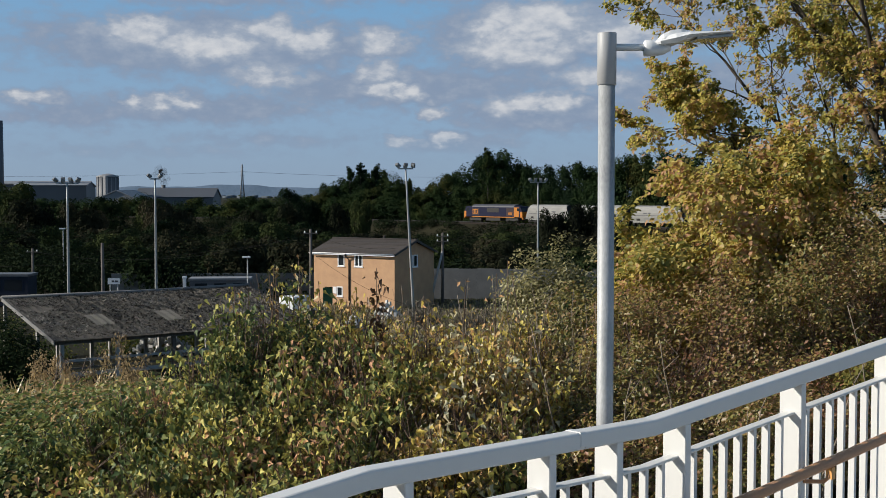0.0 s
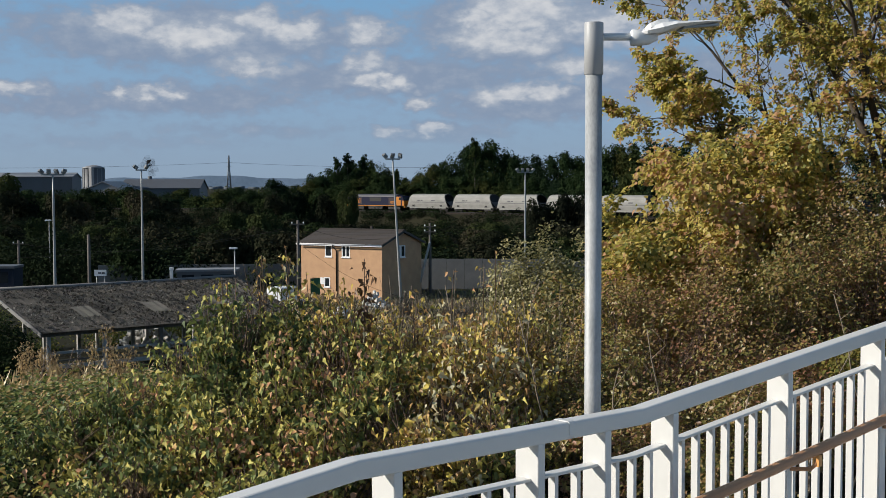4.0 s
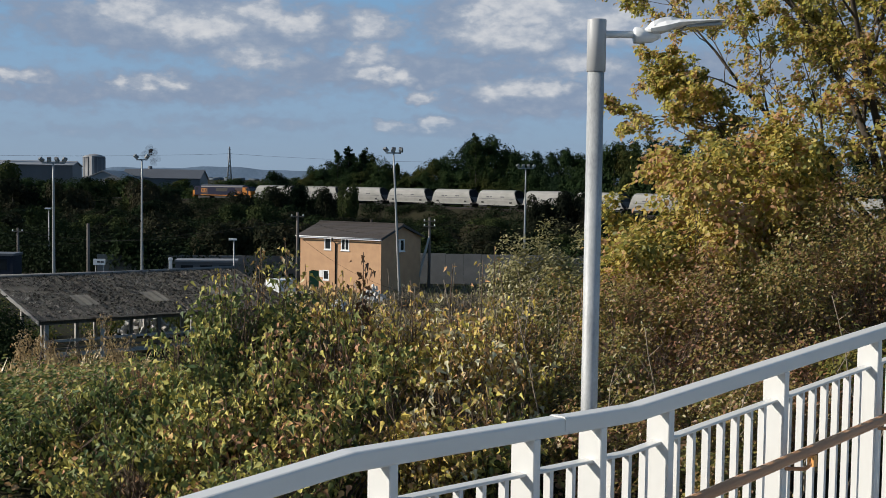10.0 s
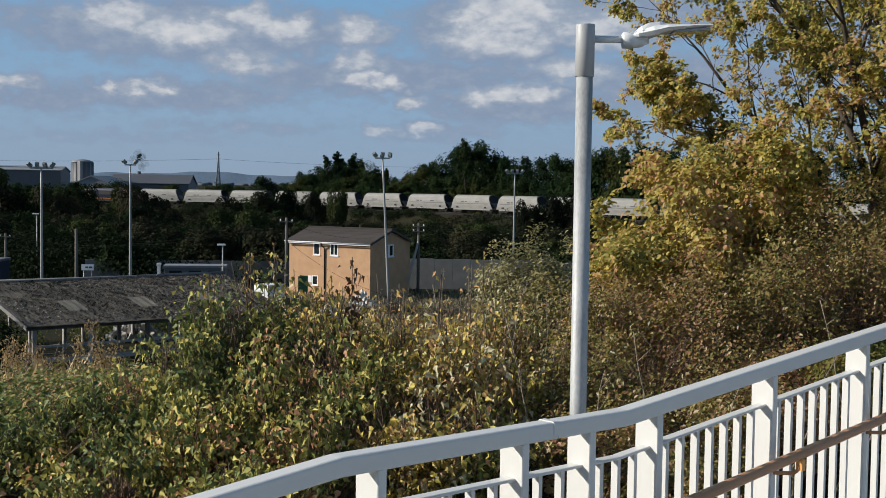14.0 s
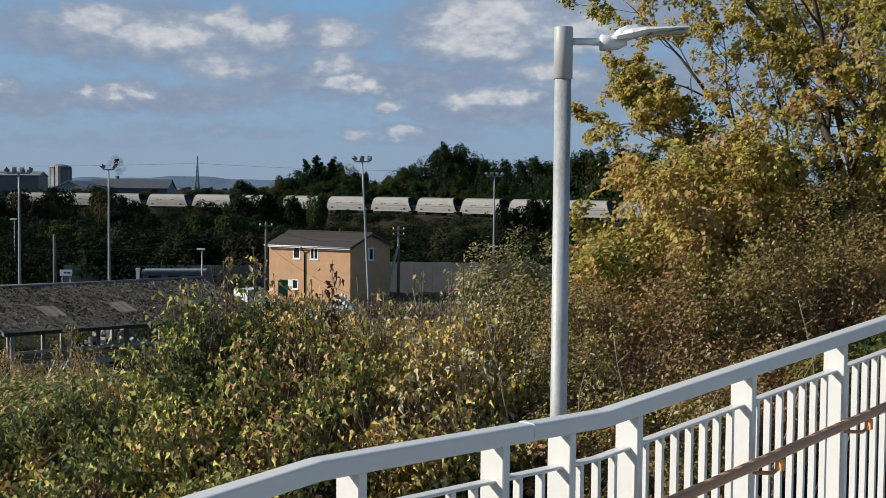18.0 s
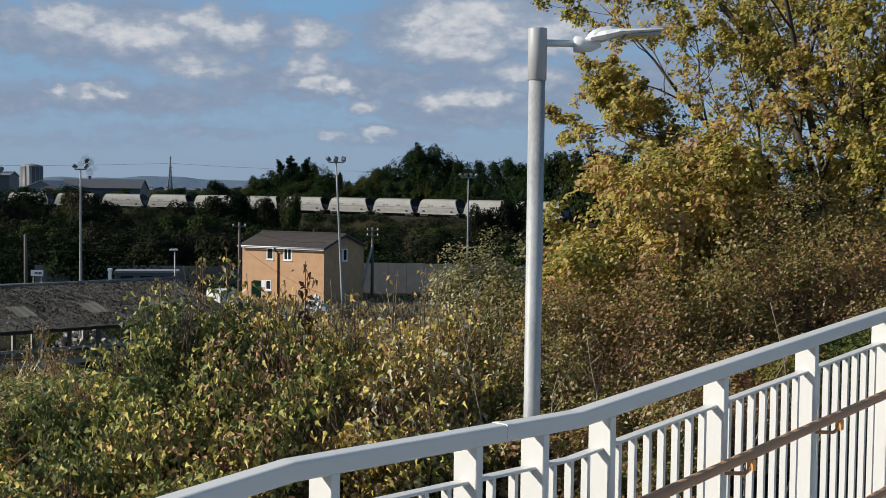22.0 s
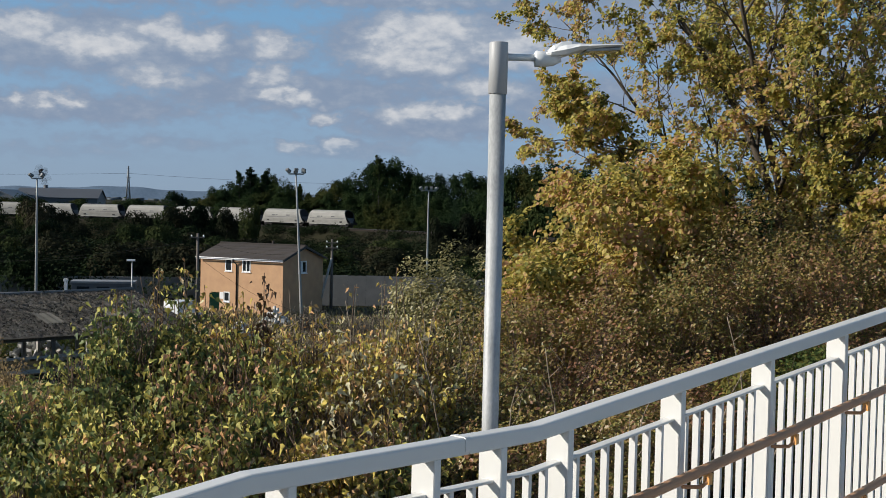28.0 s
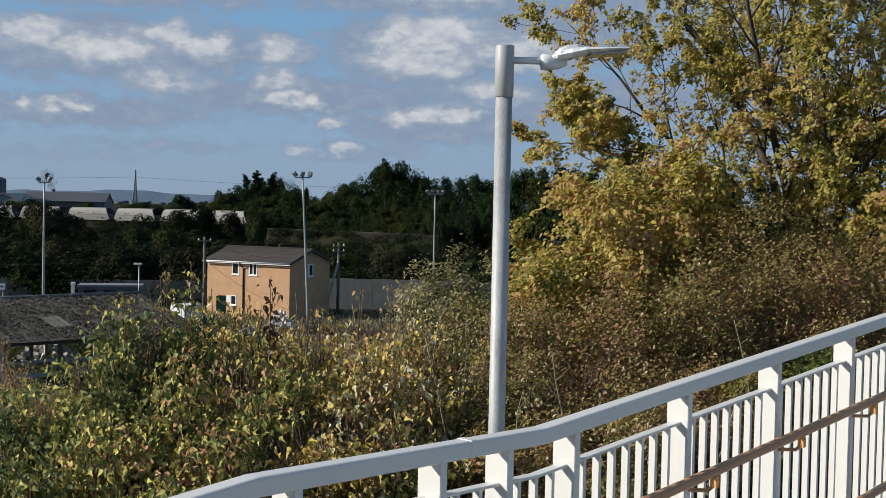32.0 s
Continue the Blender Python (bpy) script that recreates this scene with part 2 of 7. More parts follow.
def leafmat(name, stops, through=0.35, rough=0.42, patch=0.35, spread=0.75, spec=0.5, own=0.0):
    """Leaves: each leaf takes its own colour along the stops, drifting from patch to patch; light shines through."""
    m = bpy.data.materials.new(name)
    m.use_nodes = True
    t = m.node_tree
    p = t.nodes["Principled BSDF"]
    p.inputs["Roughness"].default_value = rough
    p.inputs["Specular IOR Level"].default_value = spec
    geo = t.nodes.new("ShaderNodeNewGeometry")
    n = t.nodes.new("ShaderNodeTexNoise")
    n.inputs["Scale"].default_value, n.inputs["Detail"].default_value = patch, 3.0
    link(t, geo.outputs["Position"], n.inputs["Vector"])
    f = mathn(t, "ADD", mathn(t, "MULTIPLY", geo.outputs["Random Per Island"], spread),
              mathn(t, "MULTIPLY_ADD", n.outputs[0], 1.9, -0.45 - spread * 0.5))
    if own:
        f = mathn(t, "ADD", f, mathn(t, "MULTIPLY_ADD", t.nodes.new("ShaderNodeObjectInfo").outputs["Random"], own, -own / 2))
    ramp = t.nodes.new("ShaderNodeValToRGB")
    els = ramp.color_ramp.elements
    for i, (pos, col) in enumerate(stops):
        e = els[i] if i < 2 else els.new(pos)
        e.position, e.color = pos, (*col, 1)
    link(t, f, ramp.inputs[0])
    link(t, ramp.outputs[0], p.inputs["Base Color"])
    tr = t.nodes.new("ShaderNodeBsdfTranslucent")
    link(t, ramp.outputs[0], tr.inputs["Color"])
    mix = t.nodes.new("ShaderNodeMixShader")
    mix.inputs[0].default_value = through
    link(t, p.outputs[0], mix.inputs[1])
    link(t, tr.outputs[0], mix.inputs[2])
    link(t, mix.outputs[0], t.nodes["Material Output"].inputs[0])
    return m


M_WHITE = mat("white_powder_coat", (0.66, 0.655, 0.63), 0.38, vary=0.05, scale=2.0)
M_BRONZE = mat("copper_brown_handrail", (0.50, 0.25, 0.12), 0.42, vary=0.2, scale=4.0, spec=0.5)
M_AMBER = mat("amber_bracket", (0.75, 0.36, 0.11), 0.45, vary=0.12, scale=6.0)
M_GALV = mat("galvanised_steel", (0.50, 0.51, 0.51), 0.55, metal=0.1, color2=(0.20, 0.21, 0.215), scale=9.0, bump=0.05, bump_scale=40, stretch=(1, 1, 0.35))
M_GREYPAINT = mat("grey_painted_steel", (0.26, 0.265, 0.27), 0.5, metal=0.0, vary=0.1, scale=5)
M_LANTERN = mat("lantern_grey_paint", (0.74, 0.75, 0.75), 0.4, vary=0.05, scale=5)
M_GLASSY = mat("lantern_lens", (0.35, 0.36, 0.36), 0.15, vary=0.1, scale=5)
M_BRICK = mat("orange_buff_brick", (0.55, 0.335, 0.185), 0.88, color2=(0.43, 0.25, 0.142), scale=1.4, bump=0.3, bump_scale=30)
M_ROOFTILE = mat("brown_concrete_tile", (0.055, 0.045, 0.04), 0.9, vary=0.35, scale=2.0, per_object=True)
M_UPVC = mat("white_upvc", (0.8, 0.8, 0.8), 0.35, vary=0.04)
M_PANE = mat("window_glass", (0.02, 0.025, 0.03), 0.08, vary=0.1)
M_BLACKPIPE = mat("black_plastic", (0.02, 0.02, 0.022), 0.45, vary=0.2)
M_GREEN = mat("green_door_paint", (0.02, 0.11, 0.05), 0.5, vary=0.2)
M_DARK = mat("dark_void", (0.015, 0.015, 0.015), 0.9, vary=0.2)
M_SHEET = mat("weathered_fibre_cement", (0.21, 0.192, 0.168), 0.95, color2=(0.105, 0.095, 0.082), scale=0.9, bump=0.4, bump_scale=14)
M_SKYLIGHT = mat("aged_rooflight", (0.27, 0.255, 0.22), 0.75, vary=0.3, scale=2.5)
M_MOSS = leafmat("roof_moss", [(0.0, (0.045, 0.04, 0.032)), (1.0, (0.33, 0.305, 0.26)), (0.6, (0.12, 0.108, 0.088))], through=0.0, spec=0.05)
M_TIMBER = mat("grey_timber", (0.17, 0.145, 0.12), 0.85, color2=(0.08, 0.07, 0.058), scale=2, stretch=(6, 6, 0.6), bump=0.2)
M_CONC = mat("concrete", (0.21, 0.205, 0.195), 0.9, color2=(0.13, 0.13, 0.125), scale=0.8, bump=0.15)
M_PALECONC = mat("pale_concrete", (0.42, 0.40, 0.37), 0.9, color2=(0.28, 0.27, 0.25), scale=1.2, bump=0.15)
M_BOUNCEDECK = mat("bounce_deck_concrete", (0.58, 0.56, 0.51), 0.9, color2=(0.48, 0.465, 0.43), scale=1.2, bump=0.15)
M_POLE = mat("creosoted_wood_pole", (0.15, 0.13, 0.115), 0.85, color2=(0.07, 0.06, 0.052), scale=2, stretch=(5, 5, 0.5))
M_MAST = mat("pale_steel_mast", (0.33, 0.335, 0.33), 0.5, metal=0.25, vary=0.15, scale=3)
M_FLOOD = mat("floodlight_grey", (0.16, 0.165, 0.17), 0.45, metal=0.2, vary=0.2)
M_FLOODGLASS = mat("floodlight_glass", (0.45, 0.47, 0.48), 0.12, vary=0.05)
M_WIRE = mat("wire", (0.02, 0.02, 0.02), 0.9, vary=0.1, spec=0.05)
M_WAGON = mat("wagon_pale_grey", (0.26, 0.255, 0.237), 0.6, color2=(0.17, 0.168, 0.155), scale=0.5, stretch=(1, 1, 3))
M_WAGONEND = mat("wagon_end_grey", (0.12, 0.12, 0.125), 0.6, vary=0.3, scale=1.0)
M_RIMSHADE = mat("wagon_rim_and_end_shade", (0.02, 0.02, 0.022), 0.6, vary=0.3)
M_UNDER = mat("underframe_black", (0.025, 0.024, 0.023), 0.8, vary=0.3)
M_BAR = mat("plain_dark_marking", (0.07, 0.07, 0.08), 0.6, vary=0.1)
M_LOCOBLUE = mat("deep_blue_paint", (0.006, 0.008, 0.03), 0.6, vary=0.15, spec=0.15)
M_LOCOORANGE = mat("orange_paint", (0.46, 0.17, 0.025), 0.6, vary=0.12, spec=0.2)
M_LOCORED = mat("maroon_paint", (0.022, 0.008, 0.010), 0.4, vary=0.15)
M_LOCOROOF = mat("loco_roof_grey", (0.06, 0.062, 0.075), 0.6, vary=0.3)
M_BALLAST = mat("ballast", (0.04, 0.033, 0.028), 0.95, vary=0.5, scale=3, bump=0.5, spec=0.05)
M_RUBBLE = mat("pale_rubble", (0.58, 0.56, 0.52), 0.9, color2=(0.36, 0.345, 0.315), scale=2, per_object=True)
M_CLAD = mat("grey_cladding", (0.11, 0.115, 0.125), 0.6, vary=0.25, scale=0.12, stretch=(1, 1, 0.2))
M_CABIN = mat("dark_blue_cabin_paint", (0.02, 0.026, 0.042), 0.6, vary=0.25, scale=0.5, spec=0.2)
M_CLADPALE = mat("pale_cladding", (0.24, 0.245, 0.255), 0.6, vary=0.2, scale=0.1)
M_CLADROOF = mat("sheet_roof_grey", (0.085, 0.09, 0.10), 0.6, vary=0.2, scale=0.1)
M_BARK = mat("bark", (0.085, 0.068, 0.05), 0.9, color2=(0.04, 0.032, 0.025), scale=6, bump=0.5, bump_scale=30, stretch=(3, 3, 0.6))
M_TWIG = mat("brown_twig", (0.15, 0.095, 0.06), 0.85, color2=(0.08, 0.055, 0.038), scale=5)
M_PALETWIG = mat("pale_bare_twig", (0.30, 0.24, 0.17), 0.8, color2=(0.18, 0.14, 0.10), scale=6)
M_HEDGETWIG = mat("purple_brown_twig", (0.16, 0.105, 0.08), 0.85, color2=(0.09, 0.06, 0.05), scale=5)
M_FARBARK = mat("dark_bark", (0.045, 0.04, 0.032), 0.9, vary=0.3)

L_SYC = leafmat("sycamore_leaves", [(0.0, (0.256, 0.204, 0.061)), (1.0, (0.620, 0.573, 0.361)), (0.25, (0.526, 0.395, 0.090)), (0.45, (0.620, 0.546, 0.128)), (0.62, (0.620, 0.410, 0.143)), (0.82, (0.511, 0.286, 0.134))], through=0.22, patch=0.9, spread=1.15, rough=0.55, spec=0.2, own=0.2)
L_SYCG = leafmat("green_leaves", [(0.0, (0.078, 0.116, 0.043)), (1.0, (0.620, 0.340, 0.192)), (0.46, (0.233, 0.258, 0.079)), (0.70, (0.497, 0.421, 0.113)), (0.88, (0.620, 0.571, 0.155)), (0.95, (0.620, 0.366, 0.155))], through=0.22, patch=0.9, spread=0.9, rough=0.55, spec=0.22, own=0.2)
L_IVY = leafmat("ivy_bramble", [(0.0, (0.062, 0.102, 0.031)), (1.0, (0.520, 0.316, 0.155)), (0.55, (0.184, 0.220, 0.065)), (0.8, (0.347, 0.298, 0.109))], through=0.25, patch=0.9, spread=0.95, spec=0.18)
L_HAW = leafmat("hawthorn_leaves", [(0.0, (0.12, 0.13, 0.035)), (1.0, (0.33, 0.16, 0.085)), (0.35, (0.28, 0.235, 0.06)), (0.6, (0.33, 0.225, 0.08)), (0.8, (0.24, 0.14, 0.075))], through=0.35, patch=0.5, spread=0.9, own=0.25)
L_HAWG = leafmat("dark_hedge_leaves", [(0.0, (0.042, 0.070, 0.024)), (1.0, (0.252, 0.204, 0.054)), (0.5, (0.096, 0.132, 0.036))], patch=0.5, spec=0.12, rough=0.7)
L_MAPLE = leafmat("yellowing_field_maple_leaves", [(0.0, (0.144, 0.156, 0.042)), (1.0, (0.504, 0.288, 0.156)), (0.25, (0.324, 0.300, 0.066)), (0.5, (0.564, 0.444, 0.102)), (0.72, (0.620, 0.504, 0.168)), (0.86, (0.480, 0.300, 0.120))], through=0.45, patch=0.7, spread=1.0, rough=0.5, spec=0.3)
L_CROWN = leafmat("thinning_crown_leaves", [(0.0, (0.199, 0.212, 0.062)), (1.0, (0.522, 0.335, 0.186)), (0.3, (0.422, 0.384, 0.093)), (0.6, (0.620, 0.534, 0.137)), (0.82, (0.558, 0.384, 0.149))], through=0.58, patch=0.8, spread=1.0, rough=0.5, spec=0.3)
L_WILLOW = leafmat("grey_green_willow_leaves", [(0.0, (0.15, 0.145, 0.055)), (1.0, (0.50, 0.44, 0.23)), (0.5, (0.27, 0.25, 0.10))], through=0.4, patch=0.9, spread=1.0)
L_GRASS = leafmat("dry_grass", [(0.0, (0.149, 0.174, 0.045)), (1.0, (0.594, 0.428, 0.211)), (0.5, (0.330, 0.285, 0.098))], through=0.4, patch=0.6)
L_SEED = leafmat("dry_seed_heads", [(0.0, (0.285, 0.195, 0.098)), (1.0, (0.620, 0.465, 0.240))], patch=1.0)
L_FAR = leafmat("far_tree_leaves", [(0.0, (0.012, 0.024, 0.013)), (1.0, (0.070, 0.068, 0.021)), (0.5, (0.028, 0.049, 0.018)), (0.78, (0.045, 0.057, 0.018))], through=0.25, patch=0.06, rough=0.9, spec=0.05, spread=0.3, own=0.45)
# scrub and shrub tones darkened further to take in the bank's shade
L_SCRUB = leafmat("shade_darkened_scrub_leaves", [(0.0, (0.0065, 0.0124, 0.0072)), (1.0, (0.0299, 0.0262, 0.0158)), (0.5, (0.0152, 0.0248, 0.0101))], through=0.15, patch=0.05, rough=0.9, spec=0.05, spread=0.3, own=0.45)
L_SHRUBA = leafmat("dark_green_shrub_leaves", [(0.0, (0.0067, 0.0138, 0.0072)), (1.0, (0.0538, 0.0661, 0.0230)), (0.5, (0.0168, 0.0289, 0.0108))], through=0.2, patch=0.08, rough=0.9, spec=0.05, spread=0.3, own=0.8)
L_SHRUBB = leafmat("shade_darkened_brown_shrub_leaves", [(0.0, (0.0098, 0.0124, 0.0079)), (1.0, (0.0522, 0.0462, 0.0277)), (0.5, (0.0196, 0.0234, 0.0122))], through=0.15, patch=0.08, rough=0.9, spec=0.05, spread=0.3, own=0.8)
L_RUSSET = leafmat("dark_russet_leaves", [(0.0, (0.05, 0.028, 0.018)), (1.0, (0.16, 0.085, 0.04))], through=0.15, patch=0.5)
L_BRUSH = leafmat("dead_brushwood", [(0.0, (0.07, 0.06, 0.04)), (1.0, (0.26, 0.21, 0.15)), (0.5, (0.13, 0.11, 0.075))], through=0.1, patch=0.3, rough=0.85)
M_SLEEVE = mat("pale_grey_sleeve", (0.40, 0.405, 0.41), 0.5, vary=0.08, scale=6)
M_HAZEHILL = mat("haze_tinted_hills", (0.17, 0.23, 0.31), 1.0, color2=(0.10, 0.145, 0.20), scale=0.006, spec=0.0)
M_TOWN = mat("distant_town", (0.13, 0.15, 0.17), 0.9, vary=0.3, scale=0.02, islands=True, spec=0.0)


def smoke_material():
    m = bpy.data.materials.new("thin_smoke")
    m.use_nodes = True
    t = m.node_tree
    p = t.nodes["Principled BSDF"]
    p.inputs["Base Color"].default_value, p.inputs["Roughness"].default_value = (0.10, 0.105, 0.115, 1), 1.0
    p.inputs["Specular IOR Level"].default_value = 0.0
    clear = t.nodes.new("ShaderNodeBsdfTransparent")
    n = t.nodes.new("ShaderNodeTexNoise")
    n.inputs["Scale"].default_value, n.inputs["Detail"].default_value = 0.5, 4.0
    tc = t.nodes.new("ShaderNodeTexCoord")
    link(t, tc.outputs["Object"], n.inputs["Vector"])
    f = mathn(t, "MULTIPLY", mathn(t, "MULTIPLY_ADD", n.outputs[0], 1.6, -0.3, clamp=True), 0.13)
    mix = t.nodes.new("ShaderNodeMixShader")
    link(t, f, mix.inputs[0])
    link(t, clear.outputs[0], mix.inputs[1])
    link(t, p.outputs[0], mix.inputs[2])
    link(t, mix.outputs[0], t.nodes["Material Output"].inputs[0])
    return m


M_SMOKE = smoke_material()

# ---------------------------------------------------------------- mesh helpers


def part(name, src, material, parent=None, label="", smooth=False):
    """One mesh object from a bmesh or from (verts, faces), under its parent."""
    me = bpy.data.meshes.new(name)
    if isinstance(src, bmesh.types.BMesh):
        src.to_mesh(me)
        src.free()
    else:
        v, f = src
        fill(me, v, f)
    me.materials.append(material)
    if smooth:
        me.polygons.foreach_set("use_smooth", np.ones(len(me.polygons), bool))
    ob = new(name, me)
    if parent is not None:
        ob.parent = parent
    if label:
        tagged(ob, label)
    return ob


def fill(me, v, f):
    """Fast mesh from an array of points and an array of faces of equal size (or a list of such arrays)."""
    v = np.asarray(v, dtype=np.float32)
    groups = f if isinstance(f, list) else [f]
    groups = [np.asarray(g, dtype=np.int32) for g in groups if len(g)]
    me.vertices.add(len(v))
    me.vertices.foreach_set("co", v.ravel())
    loops = np.concatenate([g.ravel() for g in groups])
    counts = np.concatenate([np.full(len(g), g.shape[1], np.int32) for g in groups])
    starts = np.concatenate([[0], np.cumsum(counts)[:-1]]).astype(np.int32)
    me.loops.add(len(loops))
    me.loops.foreach_set("vertex_index", loops)
    me.polygons.add(len(counts))
    me.polygons.foreach_set("loop_start", starts)
    me.update(calc_edges=True)
    me.validate()


def thing(name, x, y, z, rz=0, label="", category="", group="", kind=""):
    ob = new(name)
    ob.matrix_basis = pose(x, y, z, 0, 0, rz)
    return tagged(ob, label, category, group, kind)


def box(bm, x0, x1, y0, y1, z0, z1, bevel=0.0, m=None):
    mat4 = Matrix.Translation(((x0 + x1) / 2, (y0 + y1) / 2, (z0 + z1) / 2)) @ Matrix.Diagonal((x1 - x0, y1 - y0, z1 - z0, 1))
    r = bmesh.ops.create_cube(bm, size=1.0, matrix=(m @ mat4) if m else mat4)
    if bevel:
        es = list({e for v in r["verts"] for e in v.link_edges})
        bmesh.ops.bevel(bm, geom=es, offset=bevel, segments=2, affect="EDGES", profile=0.7)
    return bm


def B(*a, **k):
    return box(bmesh.new(), *a, **k)


def tube(pts, radii, n=8, cap=True):
    """A tapered tube through the points: (verts, faces)."""
    pts = np.asarray(pts, float)
    radii = np.broadcast_to(np.asarray(radii, float), (len(pts),))
    d = np.gradient(pts, axis=0)
    d /= np.linalg.norm(d, axis=1)[:, None] + 1e-9
    ref = np.array([0.0, 0.0, 1.0]) if abs(d[:, 2]).mean() < 0.9 else np.array([1.0, 0.0, 0.0])
    a = np.cross(d, ref)
    a /= np.linalg.norm(a, axis=1)[:, None] + 1e-9
    b = np.cross(d, a)
    ang = np.arange(n) * 2 * np.pi / n
    ring = pts[:, None] + radii[:, None, None] * (a[:, None] * np.cos(ang)[None, :, None] + b[:, None] * np.sin(ang)[None, :, None])
    v = ring.reshape(-1, 3)
    i = np.arange(len(pts) - 1)[:, None] * n + np.arange(n)[None]
    j = np.arange(len(pts) - 1)[:, None] * n + (np.arange(n)[None] + 1) % n
    q = np.stack([i, j, j + n, i + n], -1).reshape(-1, 4)
    faces = [q]
    if cap:
        c0, c1 = len(v), len(v) + 1
        v = np.vstack([v, pts[:1], pts[-1:]])
        k = np.arange(n)
        t0 = np.stack([np.full(n, c0), (k + 1) % n, k], -1)
        o = (len(pts) - 1) * n
        t1 = np.stack([np.full(n, c1), o + k, o + (k + 1) % n], -1)
        faces.append(np.vstack([t0, t1]))
    return v, faces


def merge(pieces):
    """Join several (verts, faces) into one."""
    vs, by = [], collections.defaultdict(list)
    off = 0
    for v, f in pieces:
        for g in (f if isinstance(f, list) else [f]):
            if len(g):
                g = np.asarray(g)
                by[g.shape[1]].append(g + off)
        vs.append(np.asarray(v))
        off += len(v)
    return np.vstack(vs), [np.vstack(g) for g in by.values()]


def sweep(profile, a, b):
    """A closed profile of (side, up) points run from a to b, side pointing left of the way seen from above."""
    a, b = Vector(a), Vector(b)
    w = (b - a).normalized()
    side = Vector((-w.y, w.x, 0)).normalized()
    up = Vector((0, 0, 1))
    bm = bmesh.new()
    r0 = [bm.verts.new(a + side * s + up * u) for s, u in profile]
    r1 = [bm.verts.new(b + side * s + up * u) for s, u in profile]
    n = len(profile)
    for i in range(n):
        bm.faces.new((r0[i], r0[(i + 1) % n], r1[(i + 1) % n], r1[i]))
    bm.faces.new(r0[::-1])
    bm.faces.new(r1)
    bmesh.ops.recalc_face_normals(bm, faces=bm.faces)
    return bm


# ---------------------------------------------------------------- plan: railing line, ground, track
RN = Vector((math.sin(radians(-42.5)), math.cos(radians(-42.5)), 0))   # away from the camera, across the ramp
RU = Vector((math.sin(radians(47.5)), math.cos(radians(47.5)), 0))     # up along the ramp
RAIL_D = 2.68


def ramp_at(s, q, z):
    """A point by its way along the ramp, its way across it beyond the railing's face, and its height."""
    p = RN * (RAIL_D + q) + RU * s
    return Vector((p.x, p.y, z))


def smooth01(t):
    t = np.clip(t, 0, 1)
    return t * t * (3 - 2 * t)


TA0, TK, TP = radians(52.5), 0.0044, (14.6, 260.0)
RAIL_Z = 5.0


def track_table():
    s = np.arange(-420.0, 520.0, 1.0)
    a = TA0 - TK * np.clip(s, 0, 165)
    dx, dy = -np.cos(a), np.sin(a)
    x, y = np.cumsum(dx), np.cumsum(dy)
    i0 = int(np.where(s == 0)[0][0])
    return s, x - x[i0] + TP[0], y - y[i0] + TP[1], a


TS, TX, TY, TA = track_table()


def track(s):
    return float(np.interp(s, TS, TX)), float(np.interp(s, TS, TY)), float(np.interp(s, TS, TA))


def ground(x, y):
    x, y = np.asarray(x, float), np.asarray(y, float)
    q = RN.x * x + RN.y * y - RAIL_D
    z = 8.2 * (1 - smooth01((q - 8.0) / 37.0))
    z = np.where(q < 0, 8.2, z)
    # the line on its bank
    d = np.full(x.shape, 1e9)
    for k in range(0, len(TS), 4):
        d = np.minimum(d, np.hypot(x - TX[k], y - TY[k]))
    bank = (RAIL_Z - 0.45) * smooth01((13.0 - d) / 9.0)
    z = np.maximum(z, bank)
    # beyond the line the land lies a little higher, then plain and hills
    behind = smooth01((y - 330) / 200)
    z = z + behind * 1.5
    z = z + 0.12 * np.sin(x * 0.9) * np.cos(y * 0.7) * smooth01((y - 8) / 10)
    return z


def axis(*runs):
    out = []
    for a, b, st in runs:
        out += list(np.arange(a, b, st))
    return np.array(sorted(set(out)))


gx = axis((-4600, -800, 200), (-800, -160, 20), (-160, 200, 3.0), (200, 800, 25), (800, 4601, 200))
gy = axis((-400, -40, 30), (-40, 60, 2.0), (60, 370, 3.0), (370, 900, 25), (900, 4601, 100))
XX, YY = np.meshgrid(gx, gy)
ZZ = ground(XX, YY)
nv = np.stack([XX.ravel(), YY.ravel(), ZZ.ravel()], -1)
W = len(gx)
ii = (np.arange(len(gy) - 1)[:, None] * W + np.arange(W - 1)[None]).ravel()
gf = np.stack([ii, ii + 1, ii + 1 + W, ii + W], -1)
M_GROUND = mat("rough_ground", (0.032, 0.031, 0.017), 0.95, color2=(0.019, 0.018, 0.012), scale=0.15, bump=0.4, bump_scale=2.0, spec=0.05)
gob = part("ground", (nv, gf), M_GROUND, smooth=True)
tagged(gob, "rough grassy ground falling to a yard and fields", "ground", kind="structure")


def gz(x, y):
    return float(ground(np.array([x]), np.array([y]))[0])

# ---------------------------------------------------------------- ramp and railing
POSTS = [-0.94, -0.13, 0.68, 1.494, 2.304, 2.934, 3.283, 3.68, 4.484, 5.288, 6.105, 6.915, 7.725, 8.535, 9.345, 10.155]
KINK_A, KINK_B, SLOPE, LANDING = 2.17, 3.50, 0.0825, -0.0163


def rail_h(s):
    """Height of the top rail's front edge."""
    if s < KINK_A:
        return EYE - 0.7925 + (s - KINK_A) * 0.092
    if s < KINK_B:
        return EYE - 0.7925 + (s - KINK_A) * LANDING
    return EYE - 0.8145 + (s - KINK_B) * SLOPE


